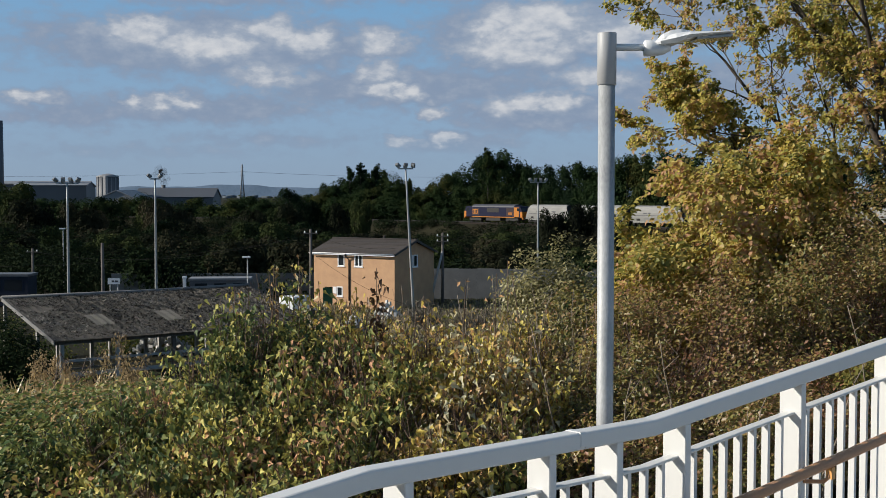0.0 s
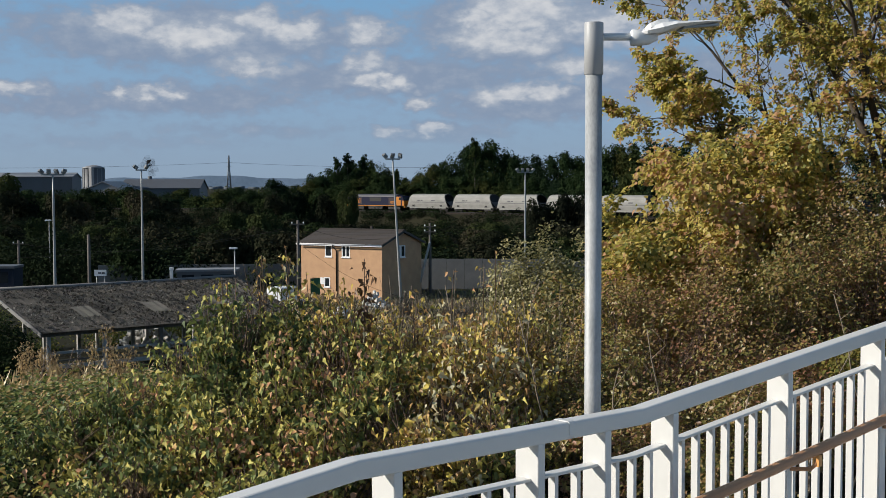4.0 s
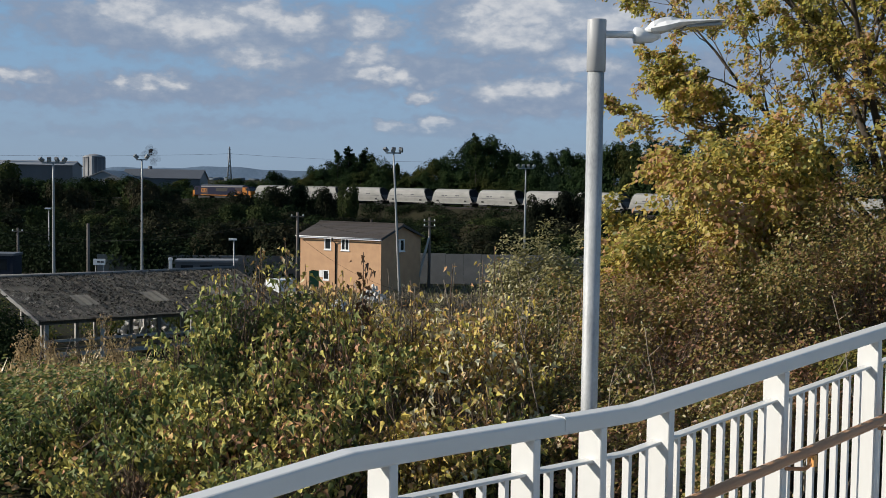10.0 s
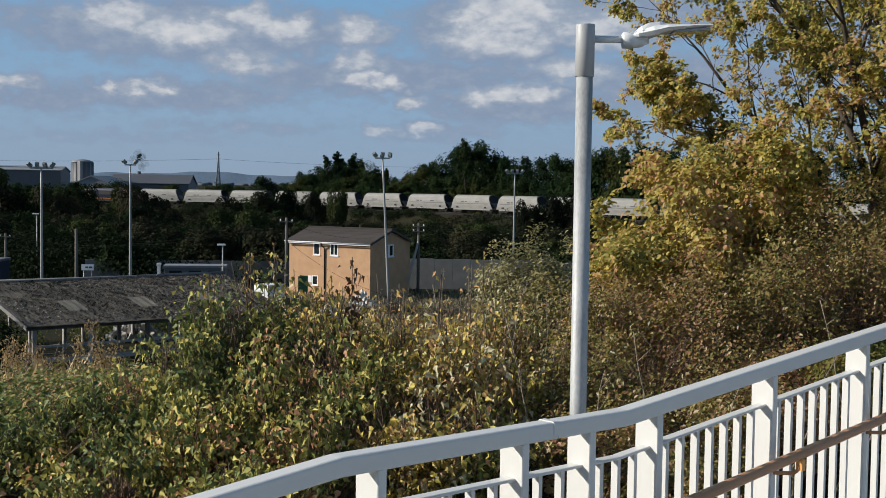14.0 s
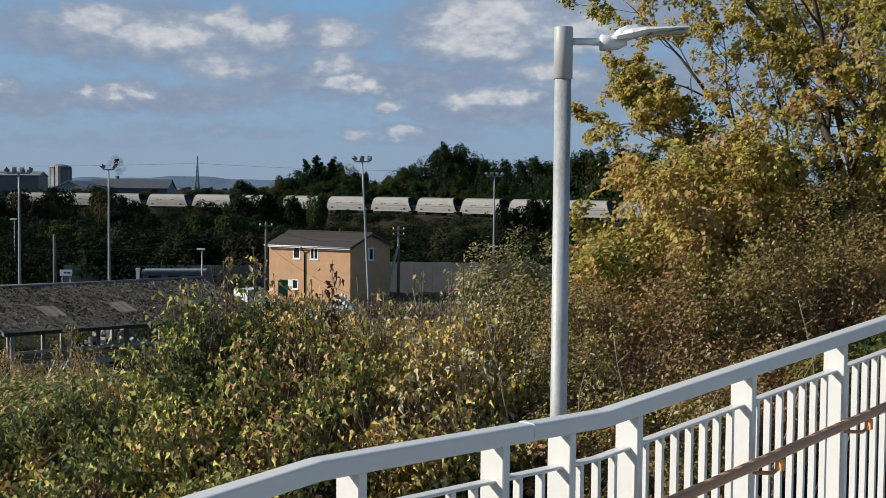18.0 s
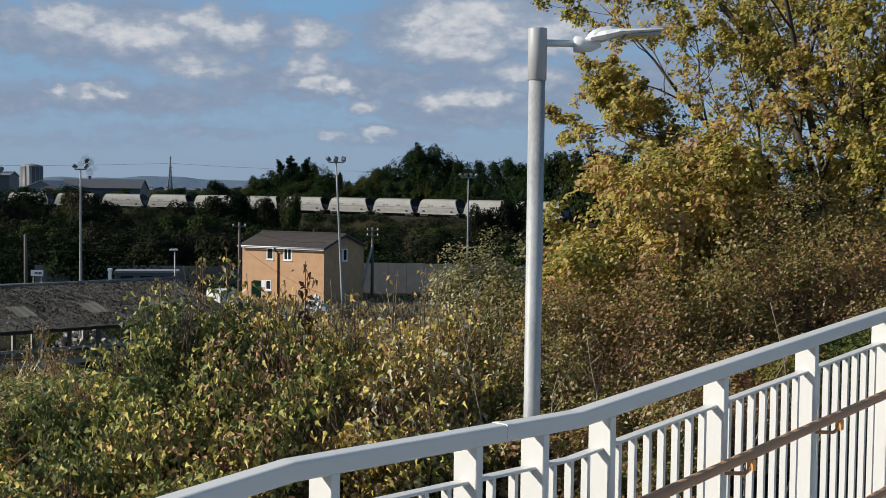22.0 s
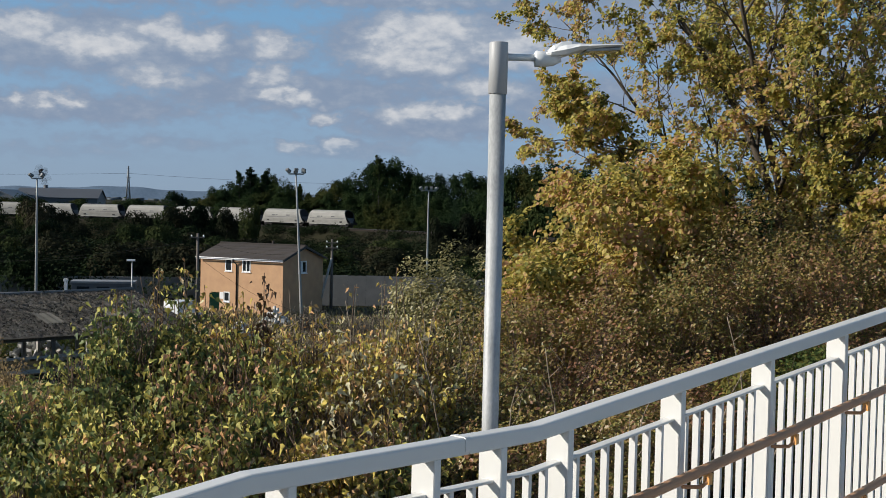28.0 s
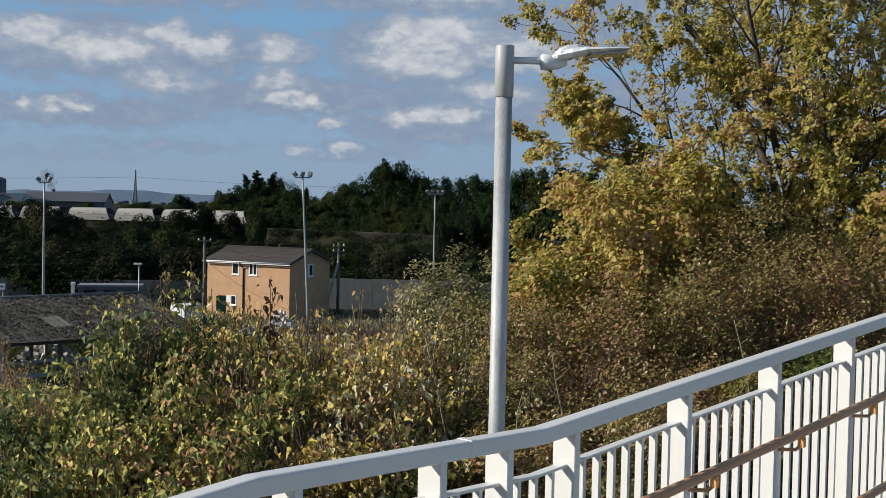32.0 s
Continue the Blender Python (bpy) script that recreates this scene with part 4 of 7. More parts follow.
# ---------------------------------------------------------------- the open-fronted shed
def build_shed():
    L, D, HE, HR = 16.5, 8.2, 2.8, 4.62
    shed = thing("open_shed", -21.6, 67.5, 0, 38, "derelict open-fronted shed with a mossy corrugated roof", "shed")
    # roof sheets, corrugated along the slope: a row of sheets, each 1.1 m wide, two up the slope
    rng = random.Random(4)
    n_sheets = 15
    slope = math.hypot(D + 0.6, HR - HE)
    for row in range(2):
        for c in range(n_sheets):
            x0 = -0.4 + c * 1.12
            sky_light = row == 0 and c in (3, 7, 11, 15) 
            bm = bmesh.new()
            nx, t0, t1 = 16, (0.0, 0.5) [row] , (0.52, 1.0)[row]
            rows_ = []
            lift = 0.02 * row + rng.uniform(-0.012, 0.012)
            if sky_light:
                t0, t1 = 0.27, 0.50
            for t in np.linspace(t0, t1, 3):
                y = -0.6 + t * (D + 0.6)
                z = HE + t * (HR - HE) + (0.03 if sky_light else 0) + 0.05 + (0.03 if row == 0 else 0)
                rows_.append([bm.verts.new((x0 + 1.14 * i / nx, y, z + lift + 0.028 * math.cos(i * math.pi * 0.875) - 0.05 * math.sin(math.pi * (x0 + 1) / L) )) for i in range(nx + 1)])
            for r0, r1 in zip(rows_, rows_[1:]):
                for i in range(nx):
                    bm.faces.new((r0[i], r0[i + 1], r1[i + 1], r1[i]))
            r = bmesh.ops.solidify(bm, geom=list(bm.faces), thickness=0.012)
            if sky_light:
                part("rooflight", bm, M_SKYLIGHT, shed, "aged translucent rooflight sheet")
            else:
                part("roof_sheet", bm, M_SHEET, shed)
            if sky_light:
                # the plain sheets round it
                for a, b in ((0.0, 0.28), (0.49, 0.52)):
                    bm = bmesh.new()
                    rows_ = []
                    for t in (a, b):
                        rows_.append([bm.verts.new((x0 + 1.14 * i / nx, -0.6 + t * (D + 0.6), HE + t * (HR - HE) + 0.078 + 0.028 * math.cos(i * math.pi * 0.875) - 0.05 * math.sin(math.pi * (x0 + 1) / L))) for i in range(nx + 1)])
                    for i in range(nx):
                        bm.faces.new((rows_[0][i], rows_[0][i + 1], rows_[1][i + 1], rows_[1][i]))
                    bmesh.ops.solidify(bm, geom=list(bm.faces), thickness=0.012)
                    part("roof_sheet", bm, M_SHEET, shed)
    # back slope of the roof
    bm = bmesh.new()
    vs = [bm.verts.new(p) for p in ((-0.4, D, HR + 0.05), (L, D, HR + 0.05), (L, D + 1.6, HR - 0.3), (-0.4, D + 1.6, HR - 0.3))]
    bm.faces.new(vs)
    bmesh.ops.solidify(bm, geom=list(bm.faces), thickness=0.03)
    part("back_roof", bm, M_SHEET, shed)
    part("ridge_cap", tube([(-0.45, D, HR + 0.08), (L * 0.5, D, HR + 0.02), (L + 0.05, D, HR + 0.08)], 0.13, 8), M_CONC, shed, "grey ridge capping")
    part("eaves_beam", B(-0.3, L, -0.15, 0.05, HE - 0.22, HE - 0.02, 0.01), M_TIMBER, shed)
    part("verge_board", sweep([(-0.03, -0.2), (0.03, -0.2), (0.03, 0.03), (-0.03, 0.03)], (-0.42, -0.6, HE + 0.05), (-0.42, D, HR + 0.07)), M_CONC, shed, "grey verge board")
    for k, x in enumerate((0.1, 3.4, 6.9, 10.4, 13.9, 16.2)):
        part("post", B(x, x + 0.22, -0.12, 0.1, 0, HE - 0.222, 0.015), M_TIMBER if k in (2, 5) else M_PALECONC, shed)
        part("post", B(x + 0.3, x + 0.5, D * 0.55, D * 0.55 + 0.2, 0, HE + 0.75, 0.015), M_PALECONC, shed)
        part("post", B(x, x + 0.2, D + 1.2, D + 1.4, 0, HR - 0.25, 0.015), M_PALECONC, shed)
    for x0, x1 in ((0.33, 3.38), (3.64, 6.88), (7.14, 10.38), (10.64, 13.88)):
        part("rail", B(x0, x1, -0.06, 0.02, 1.55, 1.7), M_PALECONC, shed)
        part("rail", B(x0, x1, -0.06, 0.02, 0.72, 0.95), M_PALECONC, shed)
        part("rail", B(x0, x1, -0.05, 0.01, 1.12, 1.22), M_TIMBER, shed)
    part("purlin", B(-0.3, L, D * 0.5, D * 0.5 + 0.12, HE + 0.72, HE + 0.9), M_TIMBER, shed)
    # moss in cushions over the sheets
    rg = np.random.default_rng(8)
    n = 9000
    t = rg.uniform(0.02, 0.98, n)
    x = rg.uniform(-0.3, L - 0.1, n)
    keep = np.array([noise.noise(Vector((p * 0.55, q * 5.0, 3.0))) > -0.45 for p, q in zip(x, t)])
    keep &= ~((t > 0.26) & (t < 0.51) & (np.minimum.reduce([np.abs(x - (c_ * 1.12 + 0.16)) for c_ in (3, 7, 11)]) < 0.62))
    t, x = t[keep], x[keep]
    pts = np.stack([x, -0.6 + t * (D + 0.6), HE + t * (HR - HE) + 0.09], -1)
    tagged(part("moss", leaves(pts, 0.16, RHOMB, rg, 0.6), M_MOSS, shed, "dark moss cushions and lichen"), kind="stuff")
    return shed


build_shed()


# ---------------------------------------------------------------- masts, poles
def floodlight(parent, x, y, z, yaw, tilt, splay=0):
    m = pose(x, y, z, 0, splay, 0) @ pose(0, 0, 0, tilt, 0, yaw)
    bm = bmesh.new()
    box(bm, -0.17, 0.17, -0.10, 0.10, -0.21, 0.21, 0.03, m)
    fl = part("floodlight", bm, M_FLOOD, parent)
    bm = bmesh.new()
    box(bm, -0.145, 0.145, -0.115, -0.098, -0.185, 0.185, 0, m)
    part("lens", bm, M_FLOODGLASS, fl, "pale floodlight glass")


def build_mast(x, y, top, lean=(0, 0), heads=4, spread=1.9, label="tall pale steel floodlight mast", g0=None):
    g = gz(x, y) if g0 is None else g0
    m = thing("floodlight_mast", x, y, g, 0, label, "floodlight mast", "floodlight masts")
    h = top - g
    lx, ly = lean
    pts = [(lx * k / 6, ly * k / 6, h * k / 6 - (0.3 if k == 0 else 0)) for k in range(7)]
    part("pole", tube(pts, np.linspace(0.14, 0.07, 7), 10), M_MAST, m, smooth=True)
    part("crossarm", B(lx - spread / 2, lx + spread / 2, ly - 0.05, ly + 0.05, h - 0.12, h, 0.01), M_MAST, m)
    for k in range(heads):
        a = -spread / 2 + spread * k / (heads - 1)
        floodlight(m, lx + a, ly - 0.1, h + 0.22, (-35, 20, -20, 35)[k % 4] if heads > 2 else (-40, 40)[k], 40, 32 * a / spread)
    return m


build_mast(-31.1, 100.2, 12.0, heads=4)
build_mast(-26.2, 110.2, 12.5, heads=2, spread=1.0)
build_mast(-2.5, 104.2, 13.3, lean=(-0.72, 0), heads=3, spread=1.3, label="leaning pale steel floodlight mast")
build_mast(11.0, 140.2, 12.5, heads=4, spread=1.8)


def build_pole(x, y, top, arms=1, brace=None, label="weathered wooden utility pole"):
    g = gz(x, y)
    p = thing("utility_pole", x, y, g, 0, label, "utility pole", "utility poles")
    h = top - g
    part("pole", tube([(0, 0, -0.3), (0.02, 0, h / 2), (0, 0, h)], [0.16, 0.14, 0.11], 10), M_POLE, p, smooth=True)
    for k in range(arms):
        z = h - 0.35 - 0.5 * k
        part("crossarm", B(-0.6, 0.6, -0.16, -0.08, z - 0.05, z + 0.05, 0.01), M_POLE, p)
        for dx in (-0.5, 0.5):
            part("insulator", tube([(dx, -0.12, z + 0.05), (dx, -0.12, z + 0.1), (dx, -0.12, z + 0.22)], [0.04, 0.07, 0.03], 8), M_UPVC, p, "pale insulator")
    if brace:
        part("brace", tube([(brace, -0.5, 0), (0.0, -0.05, h * 0.75)], [0.15, 0.11], 8), M_PALECONC, p, "leaning grey brace pole")
    return p


build_pole(-11.5, 105.0, 8.0, 1)
build_pole(-0.05, 118.0, 7.3, 2, brace=-1.4, label="wooden utility pole with a leaning brace")
build_pole(-26.8, 95.0, 7.2, 0)
build_pole(-43.5, 128.0, 5.3, 1)


def wire(a, b, sag, r=0.011, parent=None):
    pts = [tuple(Vector(a).lerp(Vector(b), t) - Vector((0, 0, sag * 4 * t * (1 - t)))) for t in np.linspace(0, 1, 15)]
    w = part("overhead_wire", tube(pts, r, 5), M_WIRE)
    return tagged(w, "thin black overhead wire slung between poles", "wire", "overhead wires")


wire((-11.5, 105, 7.6), (-0.3, 118, 6.8), 1.2)
wire((-11.5, 105, 7.6), (-43.5, 128, 5.0), 1.5)
wire((-11.5, 105, 7.3), (-70, 130, 4.4), 1.8)
wire((-11.7, 105, 6.2), (-3.0, 107, 1.2), 0.6)


def small_lamp(x, y, top):
    g = gz(x, y)
    l = thing("street_lamp", x, y, g, 0, "short grey street lamp with a pale head", "street lamp")
    part("pole", tube([(0, 0, -0.2), (0, 0, top - g)], [0.07, 0.05], 8), M_MAST, l)
    part("head", B(-0.45, 0.25, -0.14, 0.14, top - g, top - g + 0.16, 0.05), M_UPVC, l)


small_lamp(-17.0, 105, 5.5)
small_lamp(-44.0, 140, 7.0)


def build_yard():
    wall = tagged(new("wall_yard"), "grey concrete panel wall round the yard", "wall", kind="structure")
    wall.matrix_basis = pose(-4, 127.5, 0, 0, 0, -4)
    for k in range(12):
        x = k * 1.9
        part("panel", B(x, x + 1.88, 0, 0.12, 0, 3.25 - 0.04 * (k % 2), 0.01), M_CONC, wall)
    wall2 = tagged(new("wall_yard_far"), "dark grey concrete wall behind the yard", "wall", kind="structure")
    wall2.matrix_basis = pose(-36, 131, 0, 0, 0, 3)
    for k in range(12):
        x = k * 2.0
        part("panel", B(x, x + 1.98, 0, 0.12, 0, 2.45, 0.01), M_CONC, wall2)
    cab = thing("site_cabin", -25.4, 121, 0, 6, "low grey site cabin with a pale roof band", "cabin")
    part("body", B(0, 6.0, 0, 2.6, 0.1, 2.4, 0.03), M_CLAD, cab)
    part("roof", B(-0.1, 6.1, -0.1, 2.7, 2.4, 2.62, 0.03), M_CLADPALE, cab)
    for k in range(3):
        part("window", B(0.5 + 1.9 * k, 1.7 + 1.9 * k, -0.02, 0.02, 1.3, 2.1), M_PANE, cab)
    post = thing("gate_post", -25.6, 119.5, 0, 0, "white painted gate post", "post")
    part("shaft", B(-0.15, 0.15, -0.15, 0.15, 0, 2.7, 0.02), M_UPVC, post)
    part("cap", B(-0.2, 0.2, -0.2, 0.2, 2.7, 2.95, 0.03), M_UPVC, post)
    cab = thing("site_cabin", -45.8, 118, 0, 0, "dark blue-grey site cabin with dark windows", "cabin")
    part("body", B(0, 5.2, 0, 2.6, 0.1, 3.0, 0.03), M_CABIN, cab)
    part("roof", B(-0.1, 5.3, -0.1, 2.7, 3.0, 3.25, 0.03), M_CLAD, cab)
    for k in range(2):
        part("window", B(0.8 + 2.1 * k, 2.5 + 2.1 * k, -0.02, 0.02, 1.6, 2.7), M_PANE, cab)
    s = thing("notice_sign", -30.0, 110, 0, 0, "small white sign with dark markings on posts", "sign")
    part("post", tube([(-0.35, 0, 0), (-0.35, 0, 3.2)], 0.04, 8), M_MAST, s)
    part("post", tube([(0.35, 0, 0), (0.35, 0, 3.2)], 0.04, 8), M_MAST, s)
    b = part("board", B(-0.55, 0.55, -0.07, -0.04, 2.85, 3.4), M_UPVC, s)
    part("marking", B(-0.2, 0.05, -0.078, -0.071, 3.05, 3.2), M_BAR, b)
    part("marking", B(0.12, 0.4, -0.078, -0.071, 3.05, 3.2), M_BAR, b)


build_yard()


def rubble(x, y, r, n, h, seed, label):
    t = thing("rubble_heap", x, y, gz(x, y), 0, label, "rubble")
    rng = random.Random(seed)
    for k in range(n):
        a, d = rng.uniform(0, 6.28), r * rng.random() ** 0.7
        bm = bmesh.new()
        sz = rng.uniform(0.08, 0.27)
        m = Matrix.Translation((d * math.cos(a), d * math.sin(a), max(0.05, h * (1 - d / r) * rng.uniform(0.5, 1.0)))) @ Euler([rng.uniform(0, 6) for _ in range(3)]).to_matrix().to_4x4()
        box(bm, -sz, sz, -sz * 0.7, sz * 0.7, -sz * 0.5, sz * 0.5, sz * 0.2, m)
        part("lump", bm, M_RUBBLE, t)
    return t


rubble(-7.2, 95, 1.2, 70, 1.7, 1, "heap of pale broken rubble in the yard")
rubble(-4.9, 106, 1.6, 70, 1.9, 2, "low pile of pale stone beside the house")
rubble(-19.4, 83.2, 2.3, 130, 2.4, 3, "pale rubble heap behind the shed")


def build_van():
    v = thing("white_van", -12.9, 107.5, gz(-12.9, 107.5), 62, "small white van parked in the yard", "van")
    bm = bmesh.new()
    prof = [(-1.9, 0.35), (1.85, 0.35), (1.95, 0.95), (1.25, 1.15), (0.75, 1.85), (0.4, 1.95), (-1.8, 1.95), (-1.92, 1.5)]
    a = [bm.verts.new((x, -0.82, z)) for x, z in prof]
    b = [bm.verts.new((x, 0.82, z)) for x, z in prof]
    n = len(prof)
    for i in range(n):
        bm.faces.new((a[i], a[(i + 1) % n], b[(i + 1) % n], b[i]))
    bm.faces.new(a)
    bm.faces.new(b[::-1])
    bmesh.ops.recalc_face_normals(bm, faces=bm.faces)
    bmesh.ops.bevel(bm, geom=list(bm.edges), offset=0.05, segments=2, affect="EDGES")
    part("body", bm, M_UPVC, v)
    wm = Matrix.Translation((1.03, 0, 1.5)) @ Matrix.Rotation(radians(-35), 4, "Y")
    w = bmesh.new()
    box(w, -0.012, 0.012, -0.7, 0.7, -0.33, 0.33, 0, wm)
    part("windscreen", w, M_PANE, v)
    for y in (-0.825, 0.825):
        part("side_window", B(0.1, 0.75, y - 0.01, y + 0.01, 1.25, 1.7), M_PANE, v)
        part("bumper", B(1.88, 1.99, -0.75, 0.75, 0.4, 0.6, 0.02), M_BLACKPIPE, v) if y < 0 else None
        for x in (-1.2, 1.2):
            wh = part("wheel", tube([(x, y * 0.86, 0.32), (x, y * 1.0, 0.32)], 0.32, 18), M_BLACKPIPE, v)
            part("hub", tube([(x, y * 1.0, 0.32), (x, y * 1.02, 0.32)], 0.17, 12), M_MAST, wh)


build_van()


# ---------------------------------------------------------------- the train
def build_wagon():
    w = thing("hopper_wagon", 0, 0, 0, 0, "pale grey bogie hopper wagon coupled in a train", "wagon", "hopper wagons")
    Lh = 5.7
    # cross-section: half width and height above the rail
    sec = [(1.28, 0.98), (1.40, 1.7), (1.43, 2.6), (1.36, 3.25), (1.08, 3.72), (0.62, 3.95)]
    prof = [(-a, z) for a, z in sec] + [(a, z) for a, z in sec[::-1]]
    n = len(prof)

    def reach(z):
        return Lh + 1.1 - 1.4 * (z - 0.98) / 2.97

    bm = bmesh.new()
    r0 = [bm.verts.new((-reach(z), y, z)) for y, z in prof]
    r1 = [bm.verts.new((reach(z), y, z)) for y, z in prof]
    for i in range(n):
        bm.faces.new((r0[i], r0[(i + 1) % n], r1[(i + 1) % n], r1[i]))
    bm.faces.new(r0[::-1])
    bm.faces.new(r1)
    bmesh.ops.recalc_face_normals(bm, faces=bm.faces)
    part("body", bm, M_WAGON, w)
    ring = [(1.36 * math.cos(a), 2.95 + 0.95 * math.sin(a)) for a in np.linspace(0, 2 * math.pi, 25)]
    for sgn in (-1, 1):
        part("hood", tube([(sgn * (reach(z) + 0.12), y, z) for y, z in ring], 0.08, 6, cap=False), M_RIMSHADE, w, "dark rim round the end")
        # a flat dark disc paints the shadow beneath the hood
        disc = bmesh.new()
        disc.faces.new([disc.verts.new((sgn * (reach(z) + 0.05), y * 0.96, 2.95 + (z - 2.95) * 0.96)) for y, z in ring[:-1]])
        bmesh.ops.solidify(disc, geom=list(disc.faces), thickness=0.03)
        part("end_opening", disc, M_RIMSHADE, w, "dark disc for the shade inside the end rim")
        for side in (-1, 1):
            # dark plates paint the shade in the gap beside the funnel
            chk = bmesh.new()
            chk.faces.new([chk.verts.new((sgn * (reach(z) + 0.03), side * y, z)) for y, z in ((1.25, 1.05), (0.3, 1.05), (1.3, 2.4), (1.38, 2.2), (1.36, 1.7))])
            bmesh.ops.solidify(chk, geom=list(chk.faces), thickness=0.02)
            part("end_cheek", chk, M_RIMSHADE, w, "dark plate for the shade beside the end funnel")
        part("end_slope", end_slope(sgn, reach), M_WAGONEND, w, "grey end sheet tapering like a funnel")
        part("walkway", B(min(sgn * Lh, sgn * 6.9), max(sgn * Lh, sgn * 6.9), -0.4, 0.4, 0.86, 0.94), M_UNDER, w)
        part("solebar", B(-6.0, 6.0, sgn * 1.22 - 0.05, sgn * 1.22 + 0.05, 0.72, 0.975), M_WAGON, w)
        for x in (-4.6, 4.6):
            part("door", B(x - 0.35, x + 0.35, sgn * 1.40 - 0.03, sgn * 1.40 + 0.03, 1.15, 1.5), M_UNDER, w, "small dark hatch")
        for y in (-0.86, 0.86):
            part("buffer", tube([(sgn * 7.0, y, 1.05), (sgn * 7.42, y, 1.05), (sgn * 7.43, y, 1.05), (sgn * 7.47, y, 1.05)], [0.09, 0.09, 0.23, 0.23], 10), M_UNDER, w)
        part("headstock", B(min(sgn * 6.9, sgn * 7.05), max(sgn * 6.9, sgn * 7.05), -1.25, 1.25, 0.75, 1.15), M_UNDER, w)
        part("crease", B(-Lh + 0.1, Lh - 0.1, sgn * 1.425 - 0.02, sgn * 1.425 + 0.02, 2.05, 2.16), M_WAGONEND, w)
        for x, l in ((-2.6, 1.2), (1.4, 0.6), (2.3, 0.9)):
            part("marking", B(x, x + l, sgn * 1.425 - 0.012, sgn * 1.425 + 0.012, 2.4, 2.62), M_BAR, w)
        bog = part("bogie", B(sgn * 5.0 - 1.4, sgn * 5.0 + 1.4, -0.95, 0.95, 0.35, 0.71, 0.05), M_UNDER, w)
        for dx in (-0.9, 0.9):
            for y in (-0.76, 0.76):
                part("wheel", tube([(sgn * 5.0 + dx, y - 0.06, 0.46), (sgn * 5.0 + dx, y + 0.06, 0.46)], 0.46, 16), M_UNDER, bog)
    part("chute", B(-2.4, 2.4, -0.55, 0.55, 0.35, 0.775, 0.05), M_UNDER, w)
    return w


def end_slope(sgn, reach):
    """The lower end sheet: wide under the rim, drawn in downwards to a narrow tip."""
    bm = bmesh.new()
    rings = []
    for t_, z in ((0.0, 2.3), (0.35, 1.9), (0.7, 1.4), (1.0, 1.0)):
        half = 1.2 * (1 - t_) + 0.22 * t_
        rings.append([bm.verts.new((sgn * (reach(z) + 0.05 + 0.22 * math.sin(a)), half * math.cos(a), z)) for a in np.linspace(0, math.pi, 7)])
    for r0, r1 in zip(rings, rings[1:]):
        for i in range(6):
            bm.faces.new((r0[i], r0[i + 1], r1[i + 1], r1[i]))
    bmesh.ops.recalc_face_normals(bm, faces=bm.faces)
    bmesh.ops.solidify(bm, geom=list(bm.faces), thickness=0.02)
    return bm


